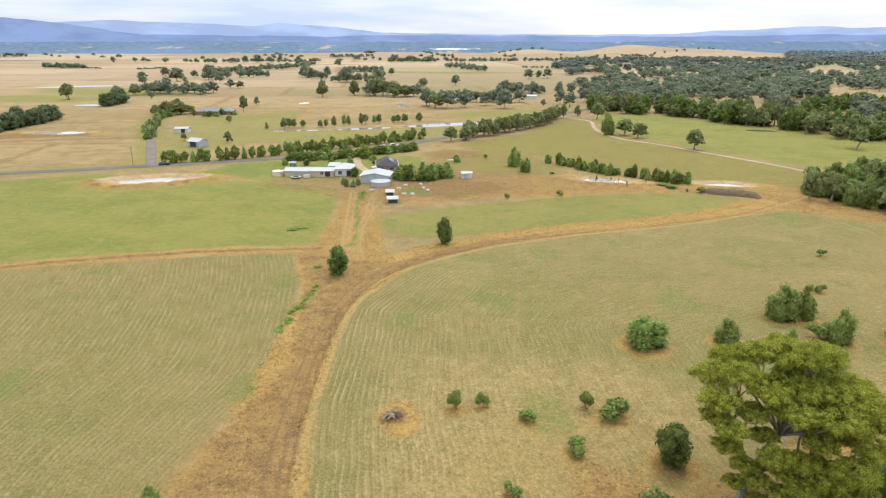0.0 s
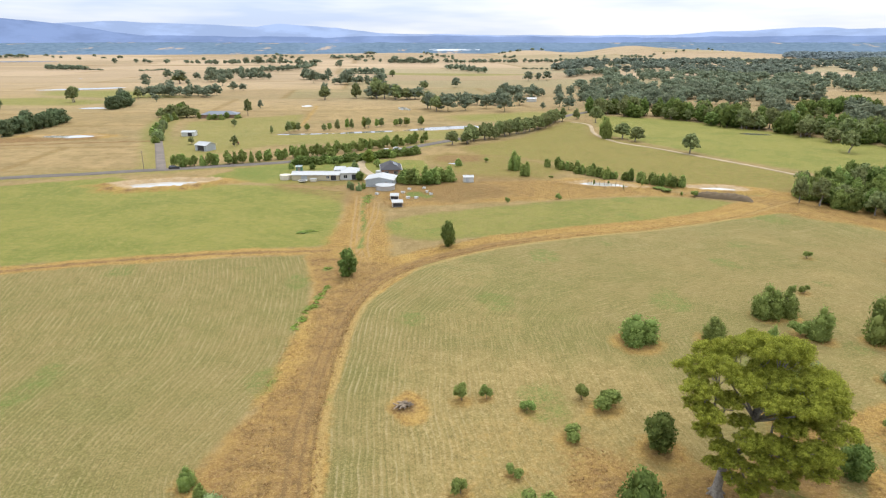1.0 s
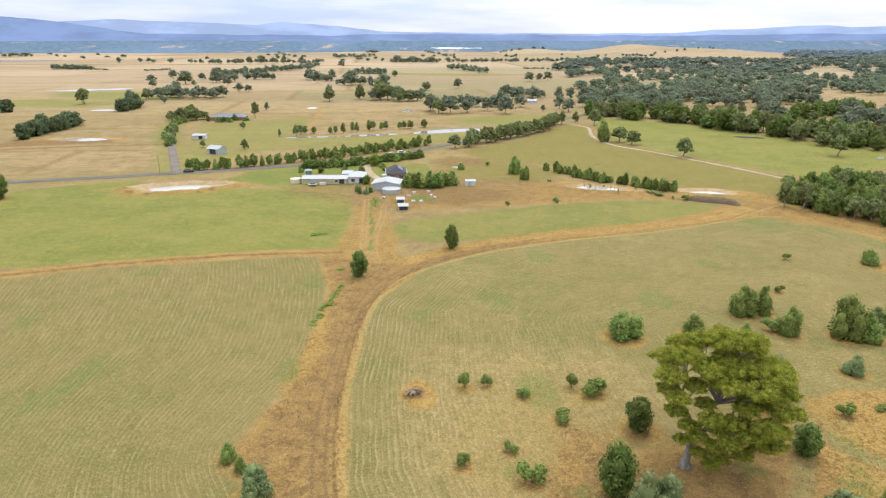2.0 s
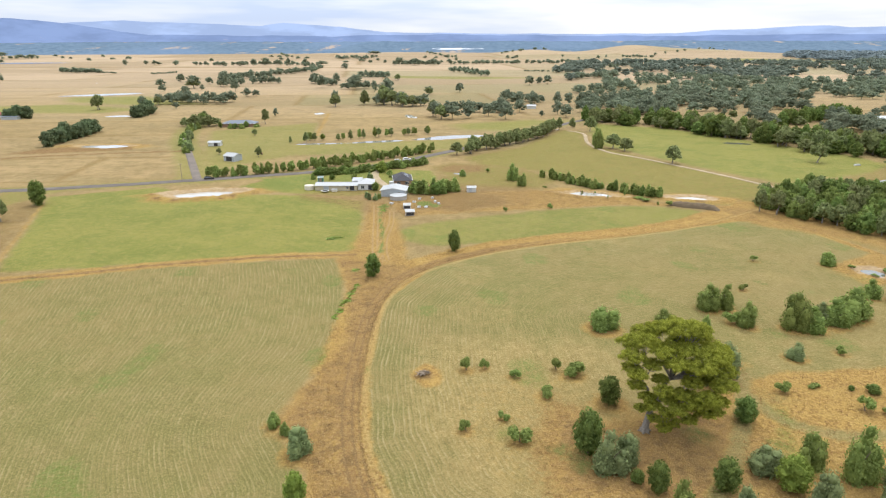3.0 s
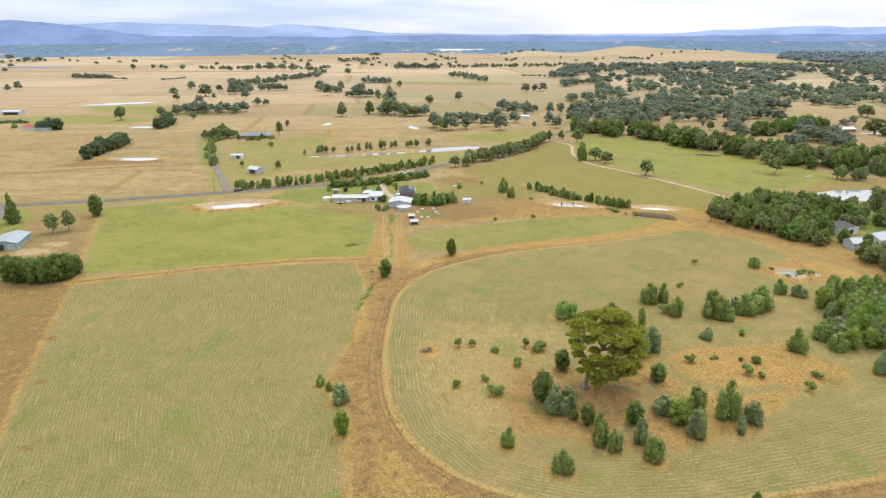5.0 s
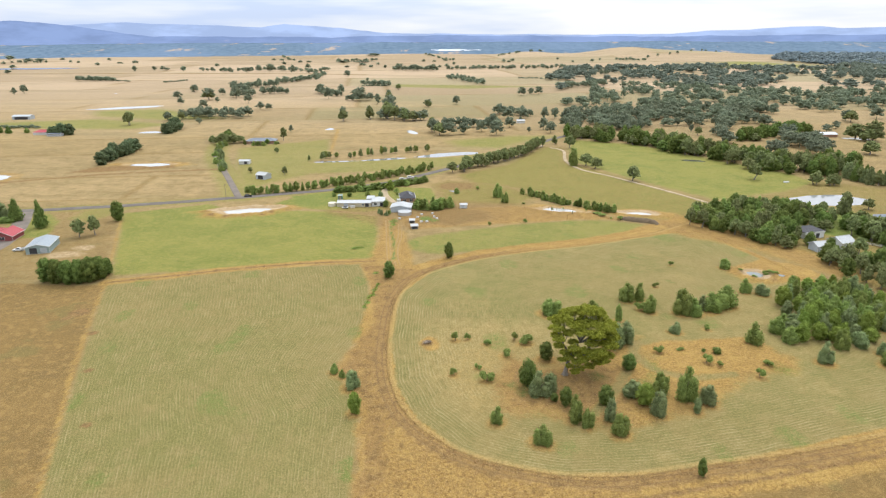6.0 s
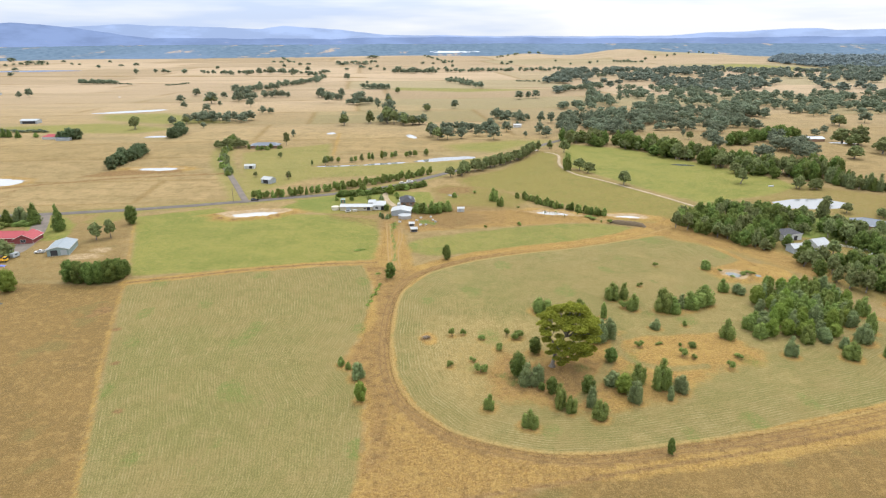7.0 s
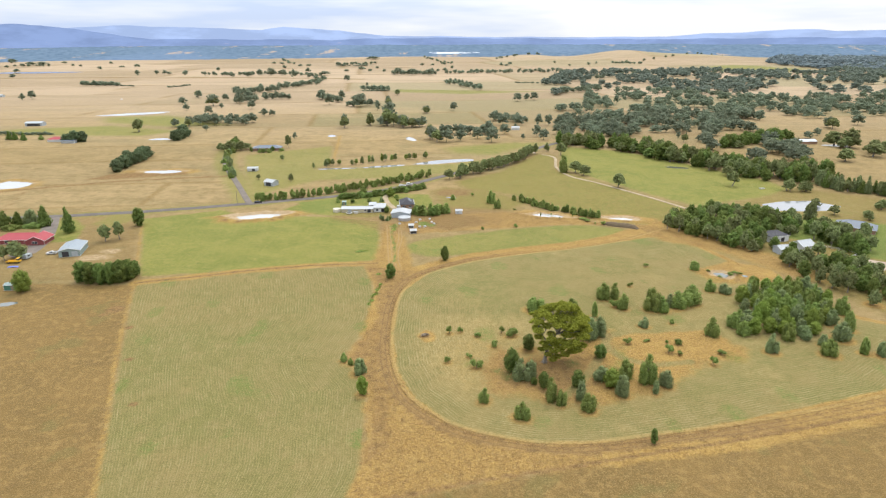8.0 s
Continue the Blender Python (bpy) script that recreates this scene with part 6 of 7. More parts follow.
BELT_LINES_B = [([(-411, 1166), (-349, 1248)], 16, 5), ([(-360, 1295), (-310, 1492)], 18, 5), ([(-372, 1679), (-355, 1757)], 5, 6), ([(-331, 714), (-255, 712)], 18, 4), ([(-355, 971), (-333, 1011)], 6, 5), ([(-331, 1048), (-282, 1063)], 6, 5), ([(-237, 1061), (-174, 985)], 10, 5), ([(-154, 918), (-121, 935)], 6, 5), ([(-84, 697), (-24, 668)], 10, 4), ([(-157, 1847), (-24, 1839)], 14, 10), ([(-628, 1845), (-562, 1872)], 7, 8), ([(-566, 1919), (-495, 1899)], 7, 8), ([(-730, 1866), (-645, 1846)], 7, 8), ([(-1751, 2536), (-1594, 2524)], 10, 10), ([(0, 1884), (444, 1921)], 34, 12), ([(220, 1141), (334, 1234)], 12, 6), ([(69, 740), (106, 703)], 9, 4), ([(14, 1497), (86, 1276)], 8, 4), ([(142, 664), (199, 637)], 12, 5), ([(0, 606), (65, 598)], 12, 5), ([(366, 1555), (693, 1872)], 18, 20), ([(719, 1870), (1158, 1570)], 40, 25)]
HEDGE_LINES = [([(-884, 1451), (-724, 1388)], 22, 2), ([(-632, 1348), (-603, 1418)], 12, 2), ([(-411, 2456), (-281, 2498)], 16, 3), ([(177, 1468), (306, 1432)], 22, 4), ([(-522, 611), (-458, 609)], 18, 2), ([(-172, 1233), (-118, 1231)], 10, 2)]
wood_rng = np.random.RandomState(41)
woodland("woodland", "open woodland of rounded dark gum trees with straw clearings", scattered(WOOD_A, 19, wood_rng, 70, 0.18, (9, 16), (12, 22), 900), 150, 0.10, 42)
woodland("woodland", "broad dark gum woodland far across the plain", scattered(WOOD_B, 28, wood_rng, 150, 0.06, (11, 17), (18, 32), 2000), 60, 0.17, 43, LEAF_HAZE_BLUE)
woodland("woodland", "gum trees between the creek and the far woods", scattered(WOOD_E, 14, wood_rng, 60, 0.14, (9, 15), (11, 18), 420), 240, 0.085, 47)
woodland("woodland", "distant unbroken dark woods", scattered(WOOD_D, 44, wood_rng, 300, -0.25, (12, 17), (34, 52), 900), 30, 0.25, 46, LEAF_HAZE_DISTANT)
woodland("woodland", "scattered dark trees and shelter belts on the far plain", scattered(WOOD_C, 34, wood_rng, 200, 0.34, (8, 13), (14, 24), 50), 45, 0.22, 44)
woodland("woodland", "tree belt across the straw plain", [(x, y, wood_rng.uniform(9, 14), wood_rng.uniform(12, 20)) for line, n, j in BELT_LINES for x, y in along(line, n, j, wood_rng)], 70, 0.16, 45)
woodland("woodland", "dense belt of dark trees across the straw plain", [(x, y, wood_rng.uniform(9, 14), wood_rng.uniform(10, 17)) for line, n, j in BELT_LINES_B for x, y in along(line, n, j, wood_rng)], 110, 0.13, 48)
woodland("woodland", "single round gum trees dotted over the far plain", [r for far in (FAR_A, FAR_B, FAR_C, FAR_D, FAR_E, FAR_F) for r in far if r[1] >= 545], 260, 0.085, 50)
woodland("woodland", "low dark hedge across the straw plain", [(x, y, wood_rng.uniform(2.5, 5), wood_rng.uniform(7, 11)) for line, n, j in HEDGE_LINES for x, y in along(line, n, j, wood_rng)], 60, 0.16, 49)

for family in MODELS.values():
    for model in family:
        for ob in (*model.children_recursive, model):
            bpy.data.objects.remove(ob)

# ---------------------------------------------------------------- buildings
def slab(bm, corners, thick):
    """A sloping plate: four corners of its top, and its thickness."""
    top = [bm.verts.new(c) for c in corners]
    low = [bm.verts.new((c[0], c[1], c[2] - thick)) for c in corners]
    bm.faces.new(top)
    bm.faces.new(low[::-1])
    for i in range(len(top)):
        j = (i + 1) % len(top)
        bm.faces.new((top[j], top[i], low[i], low[j]))
    return bm


def opening(base, wall, side, L, W, at, z0, wide, high, kind):
    """A window or a door, set proud of a wall. side: f, b, l or r."""
    proud = 0.03

    def ext(u0, u1, d0, d1, z0, z1):
        if side == "f":
            return (u0, u1, -W / 2 - d1, -W / 2 - d0, z0, z1)
        if side == "b":
            return (u0, u1, W / 2 + d0, W / 2 + d1, z0, z1)
        if side == "l":
            return (-L / 2 - d1, -L / 2 - d0, u0, u1, z0, z1)
        return (L / 2 + d0, L / 2 + d1, u0, u1, z0, z1)

    u0, u1 = at - wide / 2, at + wide / 2
    if kind == "window":
        w = part("window", boxed(*ext(u0, u1, 0.004, proud, z0, z0 + high)), GLASS, base)
        f = bmesh.new()
        t = 0.07
        for a in ((u0 - t, u0, z0 - t, z0 + high + t), (u1, u1 + t, z0 - t, z0 + high + t), (u0, u1, z0 + high, z0 + high + t), ((u0 + u1) / 2 - 0.03, (u0 + u1) / 2 + 0.03, z0, z0 + high)):
            box(f, *ext(a[0], a[1], 0.004, proud + 0.05, a[2], a[3]))
        part("window_frame", f, PAINT_WHITE, w)
        part("window_sill", boxed(*ext(u0 - 0.1, u1 + 0.1, 0.004, proud + 0.10, z0 - t - 0.05, z0 - t)), PAINT_WHITE, w)
    elif kind == "roller":
        d = part("roller_door", boxed(*ext(u0, u1, 0.004, proud, z0, z0 + high)), WALL_GREY, base)
        s = bmesh.new()
        for k in range(6):
            box(s, *ext(u0, u1, proud, proud + 0.03, z0 + high * (k + 0.1) / 6, z0 + high * (k + 0.7) / 6))
        part("slat", s, ROOF_GREY, d)
    elif kind == "void":
        # no hole in the wall: a dark panel paints the bay's inner shade
        part("open_bay", boxed(*ext(u0, u1, 0.004, proud, z0, z0 + high)), DARK, base, "dark open bay")
    else:
        d = part("door", boxed(*ext(u0, u1, 0.004, proud + 0.02, z0, z0 + high)), TIMBER, base)
        part("door_handle", boxed(*ext(u1 - 0.14, u1 - 0.08, proud + 0.02, proud + 0.07, z0 + 0.95, z0 + 1.05)), STEEL, d)


def building(name, label, x, y, turn, L, W, eave, rise, wall, roof, roof_kind="gable", holes=(), over=0.35, category="building", trim=PAINT_WHITE, solar=0):
    """A building with four walls, roof planes, gutters and openings. The ridge runs along its length L."""
    base = new(name)
    base.matrix_world = pose(x, y, height_at(x, y), 0, 0, turn)
    t = 0.15
    part("footing", boxed(-L / 2 - 0.1, L / 2 + 0.1, -W / 2 - 0.1, W / 2 + 0.1, -0.6, 0.12), CONCRETE, base)
    part("wall", boxed(-L / 2, L / 2, -W / 2, -W / 2 + t, 0.1, eave), wall, base)
    part("wall", boxed(-L / 2, L / 2, W / 2 - t, W / 2, 0.1, eave), wall, base)
    for s in (-1, 1):
        bm = bmesh.new()
        x0, x1 = (s * L / 2, s * (L / 2 - t))
        top = [(W / 2 - t - 0.004, eave), (-W / 2 + t + 0.004, eave)]
        if roof_kind == "gable":
            top.insert(1, (0, eave + rise - 0.06))
        ring = [(-W / 2 + t + 0.004, 0.1), (W / 2 - t - 0.004, 0.1)] + top
        a = [bm.verts.new((x0, p, q)) for p, q in ring]
        b = [bm.verts.new((x1, p, q)) for p, q in ring]
        bm.faces.new(a)
        bm.faces.new(b[::-1])
        for i in range(len(ring)):
            j = (i + 1) % len(ring)
            bm.faces.new((a[i], a[j], b[j], b[i]))
        part("wall", bm, wall, base)
    lx, wy, drop = L / 2 + over, W / 2 + over, rise * over / (W / 2)
    z0, z1 = eave - drop + 0.1, eave + rise + 0.1
    if roof_kind == "gable":
        for s in (-1, 1):
            part("roof", slab(bmesh.new(), [(-lx, s * wy, z0), (lx, s * wy, z0), (lx, s * 0.02, z1), (-lx, s * 0.02, z1)], 0.09), roof, base)
        part("ridge_cap", boxed(-lx, lx, -0.16, 0.16, z1 - 0.05, z1 + 0.06), roof, base)
        for s in (-1, 1):
            bm = bmesh.new()
            for q in (-1, 1):
                slab(bm, [(s * lx, q * wy, z0 + 0.03), (s * (lx + 0.06), q * wy, z0 + 0.03), (s * (lx + 0.06), 0, z1 + 0.03), (s * lx, 0, z1 + 0.03)], 0.22)
            part("barge_board", bm, trim, base)
    elif roof_kind == "hip":
        r = max(0.2, lx - wy * 0.95)
        for s in (-1, 1):
            part("roof", slab(bmesh.new(), [(-lx, s * wy, z0), (lx, s * wy, z0), (r, s * 0.01, z1), (-r, s * 0.01, z1)], 0.10), roof, base)
            bm = bmesh.new()
            slab(bm, [(s * lx, -wy, z0), (s * lx, wy, z0), (s * r, 0, z1)], 0.10)
            part("roof", bm, roof, base)
        part("ridge_cap", boxed(-r, r, -0.14, 0.14, z1 - 0.06, z1 + 0.05), roof, base)
    else:
        part("roof", slab(bmesh.new(), [(-lx, -wy, eave + 0.1), (lx, -wy, eave + 0.1), (lx, wy, eave + rise + 0.1), (-lx, wy, eave + rise + 0.1)], 0.10), roof, base)
        part("fascia", boxed(-lx, lx, -wy - 0.05, -wy - 0.005, eave - 0.15, eave + 0.14), trim, base)
    if roof_kind != "skillion":
        for s in (-1, 1):
            part("gutter", boxed(-lx, lx, s * wy - 0.07 + s * 0.08, s * wy + 0.07 + s * 0.08, z0 - 0.14, z0 - 0.02), trim, base)
    part("downpipe", boxed(-L / 2 - 0.10, -L / 2 - 0.01, -W / 2 - 0.10, -W / 2 - 0.01, 0, eave - 0.1), trim, base)
    for hole in holes:
        opening(base, wall, hole[0], L, W, *hole[1:])
    for k in range(solar):
        u = -L * 0.28 + k * 1.75
        f0, f1 = 0.35, 0.80
        za, zb = z0 + (z1 - z0) * f0 + 0.10, z0 + (z1 - z0) * f1 + 0.10
        part("solar_panel", slab(bmesh.new(), [(u, -wy * (1 - f0), za), (u + 1.65, -wy * (1 - f0), za), (u + 1.65, -wy * (1 - f1), zb), (u, -wy * (1 - f1), zb)], 0.05), SOLAR, base)
    return tagged(base, label, category)


def cylinder_tank(name, label, x, y, r, h, material, lid_material, cone=0.3):
    base = new(name)
    base.matrix_world = pose(x, y, height_at(x, y), 0, 0, 0)
    n = 28
    bm = bmesh.new()
    rings = []
    for z, k in [(-0.2, 1.0)] + [(h * i / 8, 1.0 + (0.012 if i % 2 else 0)) for i in range(9)]:
        rings.append([bm.verts.new((math.cos(6.2832 * s / n) * r * k, math.sin(6.2832 * s / n) * r * k, z)) for s in range(n)])
    for a, b in zip(rings, rings[1:]):
        for s in range(n):
            bm.faces.new((a[s], a[(s + 1) % n], b[(s + 1) % n], b[s]))
    part("shell", bm, material, base)
    bm = bmesh.new()
    outer = [bm.verts.new((math.cos(6.2832 * s / n) * r * 1.04, math.sin(6.2832 * s / n) * r * 1.04, h)) for s in range(n)]
    low = [bm.verts.new((p.co.x, p.co.y, h - 0.12)) for p in outer]
    inner = [bm.verts.new((p.co.x * 0.12, p.co.y * 0.12, h + cone)) for p in outer]
    for s in range(n):
        q = (s + 1) % n
        bm.faces.new((outer[s], outer[q], inner[q], inner[s]))
        bm.faces.new((low[s], low[q], outer[q], outer[s]))
    bm.faces.new(inner)
    part("lid", bm, lid_material, base)
    part("hatch", boxed(r * 0.4, r * 0.4 + 0.5, -0.25, 0.25, h + cone * 0.4, h + cone * 0.62 + 0.12), lid_material, base)
    part("pipe", tube(bmesh.new(), [(r + 0.08, 0, -0.1), (r + 0.08, 0, h * 0.6), (r + 0.08, 0, h - 0.15)], (0.05, 0.05, 0.05), 6), STEEL, base)
    return tagged(base, label, "water tank")


# homestead
building("long_shed", "long low cream farm shed with white iron roof", -55.6, 261.0, 0, 20.2, 6.4, 2.5, 0.9, WALL_CREAM, ROOF_WHITE, "gable", [("f", -5, 0.1, 2.6, 2.0, "roller"), ("f", 5.2, 0.9, 1.2, 1.0, "window"), ("f", 7.6, 0.1, 2.2, 2.1, "void")], category="shed")
building("cottage", "white weatherboard cottage with white iron roof", -41.6, 264.0, 4, 7.6, 10.5, 3.1, 1.5, WALL_WHITE, ROOF_WHITE, "hip", [("f", -1.7, 0.7, 1.5, 1.5, "window"), ("f", 1.9, 0.1, 1.8, 2.2, "void"), ("r", -2, 0.9, 1.4, 1.2, "window")], category="house")
building("lean_to", "white lean-to between shed and cottage", -46.8, 268.6, 2, 4.2, 5.0, 3.0, 0.5, WALL_WHITE, ROOF_WHITE, "skillion", [("f", 0.0, 0.2, 1.6, 2.0, "window")], category="shed")
building("barn", "pale grey iron barn with broad white low-pitched roof", -26.6, 249.2, 86, 9.5, 11.4, 3.0, 1.1, WALL_GREY, ROOF_WHITE, "gable", [("l", 2.5, 0.1, 3.4, 3.0, "roller"), ("l", -2.8, 0.1, 1.0, 2.1, "door")], category="barn")
building("brick_house", "brown brick house with dark tiled roof and solar panels", -24.6, 274.5, 96, 14.0, 9.0, 2.8, 2.4, WALL_BROWN, ROOF_DARK, "hip", [("l", -2.0, 0.8, 1.8, 1.3, "window"), ("l", 2.0, 0.8, 1.8, 1.3, "window"), ("b", 3, 0.8, 1.8, 1.3, "window")], category="house", solar=4)
building("garden_shed", "small green iron garden shed", -67.0, 278.0, 5, 2.6, 3.2, 2.3, 0.4, WALL_GREEN, WALL_TEAL, "gable", [("f", 0, 0.1, 1.2, 1.9, "door")], 0.15, "shed")
building("small_shed", "small white iron shed alone in the grass", 9.9, 255.0, 4, 4.2, 3.6, 2.2, 0.5, WALL_WHITE, ROOF_WHITE, "gable", [("f", -0.6, 0.1, 1.3, 1.9, "roller")], 0.15, "shed")
building("animal_hut", "small open hut with white iron roof", -19.2, 223.6, 3, 2.9, 2.8, 1.5, 0.3, WALL_GREY, ROOF_WHITE, "skillion", [("f", 0, 0.1, 2.6, 1.2, "void")], 0.25, "hut")
building("animal_hut", "small dark open hut with white iron roof", -17.4, 212.4, 8, 3.6, 3.0, 1.7, 0.3, TIMBER, ROOF_WHITE, "skillion", [("f", 0, 0.1, 3.0, 1.5, "void")], 0.25, "hut")
cylinder_tank("water_tank", "large round concrete tank with white domed roof beside the barn", -24.2, 240.2, 3.8, 1.9, CONCRETE, ROOF_WHITE, 0.4)
cylinder_tank("water_tank", "small white water tank beside the barn", -18.8, 256.4, 1.4, 2.3, WALL_WHITE, WALL_WHITE)
cylinder_tank("water_tank", "squat cream water tank at the end of the long shed", -69.2, 260.2, 2.35, 2.0, PLASTIC_CREAM, PLASTIC_CREAM)
cylinder_tank("water_tank", "small white water tank behind the barn", -29.4, 266.0, 1.2, 2.6, WALL_WHITE, WALL_WHITE)

# western farm
building("red_house", "long red brick house with red tiled roof", -234.5, 199.0, 2, 24.0, 10.0, 2.7, 2.3, WALL_BRICK, ROOF_RED, "hip", [("f", -6, 0.8, 2.0, 1.4, "window"), ("f", -1.5, 0.1, 1.1, 2.1, "door")], 0.5, "house")
building("house_wing", "gabled red brick wing with white barge boards and red roof", -223.8, 197.0, 96, 11.0, 9.5, 2.7, 2.3, WALL_BRICK, ROOF_RED, "gable", [("l", 0.2, 0.8, 2.6, 1.4, "window")], 0.5, "house")
building("farm_shed", "blue-grey iron machinery shed with pale roof", -195.8, 180.0, 105, 16.0, 10.0, 3.3, 1.3, WALL_TEAL, ROOF_SLATE, "gable", [("l", -2.6, 0.1, 2.8, 2.7, "roller"), ("l", 1.8, 0.1, 3.2, 2.8, "void")], category="shed")
building("green_shed", "small dark green iron shed under a tree", -195.0, 128.6, 5, 5.4, 3.6, 2.5, 0.5, WALL_GREEN, WALL_TEAL, "gable", [("f", 0.8, 0.1, 1.2, 1.9, "door")], 0.15, "shed")

# towards the canal and the plain
building("grey_house", "long low house with grey-blue roof among garden trees", -177.0, 499.0, 4, 28.0, 12.0, 2.8, 2.0, WALL_BROWN, ROOF_BLUE, "hip", [("f", -8, 0.8, 2, 1.4, "window"), ("f", 4, 0.8, 2, 1.4, "window")], category="house")
building("hay_shed", "white-roofed hay shed in a green yard", -132.0, 339.0, -25, 8.0, 7.0, 3.2, 1.4, WALL_GREY, ROOF_WHITE, "gable", [("f", 0, 0.1, 4.5, 2.8, "void")], category="shed")
building("yard_shed", "small white iron shed in a yard", -162.0, 394.5, 4, 8.0, 6.0, 2.6, 0.7, WALL_WHITE, ROOF_WHITE, "gable", [("f", 1, 0.1, 2.5, 2.2, "void")], category="shed")
building("far_red_house", "far house with red roof behind a hedge", -420.0, 561.0, 2, 26.0, 10.0, 2.8, 2.2, WALL_WHITE, ROOF_RED, "hip", (), category="house")
building("far_shed", "long far shed with blue-white iron roof", -529.0, 692.0, 4, 21.0, 11.0, 4.0, 1.4, WALL_GREY, ROOF_GREY, "gable", [("f", 0, 0.1, 16, 3.0, "void")], category="shed")
building("far_shed", "far grey shed on the plain", -864.0, 1125.0, 0, 14.0, 9.0, 3.6, 1.2, WALL_GREY, ROOF_GREY, "gable", (), category="shed")
building("far_shed", "small far shed with white roof at a house", -405.0, 548.0, 0, 14.0, 6.0, 2.6, 0.6, WALL_GREY, ROOF_BLUE, "gable", (), category="shed")
building("far_shed", "low white-roofed shed among far trees", 88.0, 640.0, 0, 9.0, 6.0, 3.0, 1.0, WALL_WHITE, ROOF_WHITE, "gable", (), category="shed")

# eastern property
building("east_house", "brown brick house with broad grey-blue hipped roof", 240.5, 216.5, -36, 20.0, 12.5, 2.8, 2.6, WALL_BROWN, ROOF_BLUE, "hip", [("f", -4, 0.8, 2, 1.4, "window"), ("f", 3, 0.1, 2.4, 2.1, "void")], 0.6, "house")
building("machinery_shed", "white iron shed with dark flat roof and white fascia", 183.5, 198.0, 16, 12.0, 9.0, 3.4, 0.5, WALL_WHITE, ROOF_DARK, "skillion", [("f", 2.0, 0.1, 2.2, 2.4, "void"), ("f", -3.2, 0.1, 1.0, 2.1, "door")], 0.2, "shed")
building("white_barn", "pale grey iron barn among trees", 176.7, 175.0, 10, 7.0, 6.0, 3.0, 1.4, WALL_GREY, ROOF_WHITE, "gable", [("f", 0, 0.1, 2.2, 2.3, "roller")], category="barn")
building("white_barn", "white iron barn with steep white roof among trees", 190.0, 180.5, 20, 8.6, 8.0, 3.4, 2.0, WALL_WHITE, ROOF_WHITE, "gable", [("f", -1, 0.1, 2.4, 2.5, "roller"), ("f", 2, 0.8, 1.2, 1.1, "window")], category="barn")
building("far_house", "far house with long blue-white roof on the plain", 378.0, 528.0, 3, 24.0, 11.0, 3.0, 1.6, WALL_BROWN, ROOF_GREY, "gable", (), category="house")
building("far_house", "small white house among far trees", 304.0, 530.0, 10, 10.0, 8.0, 3.4, 2.0, WALL_WHITE, ROOF_WHITE, "gable", [("f", 1, 0.8, 1.4, 1.2, "window")], category="house")


# ---------------------------------------------------------------- vehicles and yard things
def wheel(base, x, y, r=0.36, w=0.24):
    bm = bmesh.new()
    tube(bm, [(x, y - w / 2, r), (x, y + w / 2, r)], (r, r), 14)
    bm.faces.ensure_lookup_table()
    tyre = part("wheel", bm, RUBBER, base)
    part("rim", tube(bmesh.new(), [(x, y - w / 2 - 0.01, r), (x, y + w / 2 + 0.01, r)], (r * 0.6, r * 0.6), 10), STEEL, tyre)


def shell(profile, y0, y1, inset=0.0):
    """A body drawn from its side outline, (x, z) round, narrowed to its top by inset."""
    bm = bmesh.new()
    top = max(z for _, z in profile)
    low = min(z for _, z in profile)
    rows = []
    for y, s in ((y0, 1), (y1, -1)):
        rows.append([bm.verts.new((x, y + s * inset * (z - low) / (top - low), z)) for x, z in profile])
    bm.faces.new(rows[0])
    bm.faces.new(rows[1][::-1])
    for i in range(len(profile)):
        j = (i + 1) % len(profile)
        bm.faces.new((rows[0][j], rows[0][i], rows[1][i], rows[1][j]))
    return bm


def ute(name, label, x, y, turn, paint, tray=True):
    base = new(name)
    base.matrix_world = pose(x, y, height_at(x, y), 0, 0, turn)
    part("body", shell([(-2.5, 0.45), (2.45, 0.45), (2.5, 0.75), (2.3, 1.0), (1.1, 1.08), (-2.45, 1.08)], -0.9, 0.9, 0.05), paint, base)
    cab = [(1.1, 1.08), (0.4, 1.75), (-0.7, 1.8), (-0.95, 1.08)] if tray else [(1.1, 1.08), (0.4, 1.72), (-2.0, 1.75), (-2.4, 1.08)]
    part("cabin", shell(cab, -0.85, 0.85, 0.14), paint, base)
    part("window", shell([(p[0] * 0.97, p[1] + (0.06 if p[1] < 1.2 else -0.10)) for p in cab], -0.865, 0.865, 0.13), GLASS, base)
    part("bumper", boxed(2.48, 2.62, -0.85, 0.85, 0.42, 0.66), STEEL, base)
    for s in (-0.6, 0.6):
        part("headlight", boxed(2.36, 2.47, s - 0.2, s + 0.2, 0.78, 0.94), GLASS, base)
    if tray:
        t = bmesh.new()
        box(t, -2.5, -1.05, -0.9, 0.9, 1.08, 1.14)
        for a in ((-2.5, -1.05, -0.92, -0.86), (-2.5, -1.05, 0.86, 0.92), (-2.54, -2.48, -0.92, 0.92)):
            box(t, *a, 1.145, 1.42)
        part("tray", t, STEEL, base)
    for wx in (-1.55, 1.6):
        for wy in (-0.82, 0.82):
            wheel(base, wx, wy)
    return tagged(base, label, "car")


ute("ute", "white farm ute parked beside the machinery shed", -205.6, 176.6, 190, PAINT_WHITE)
ute("car", "small dark car on the sealed country road", -126.8, 283.3, 17, PAINT_DARK, False)
ute("car", "white car parked behind the road hedge", -31.0, 333.0, 20, PAINT_WHITE, False)
ute("car", "white car parked behind the road hedge", -26.0, 338.5, 25, PAINT_WHITE, False)


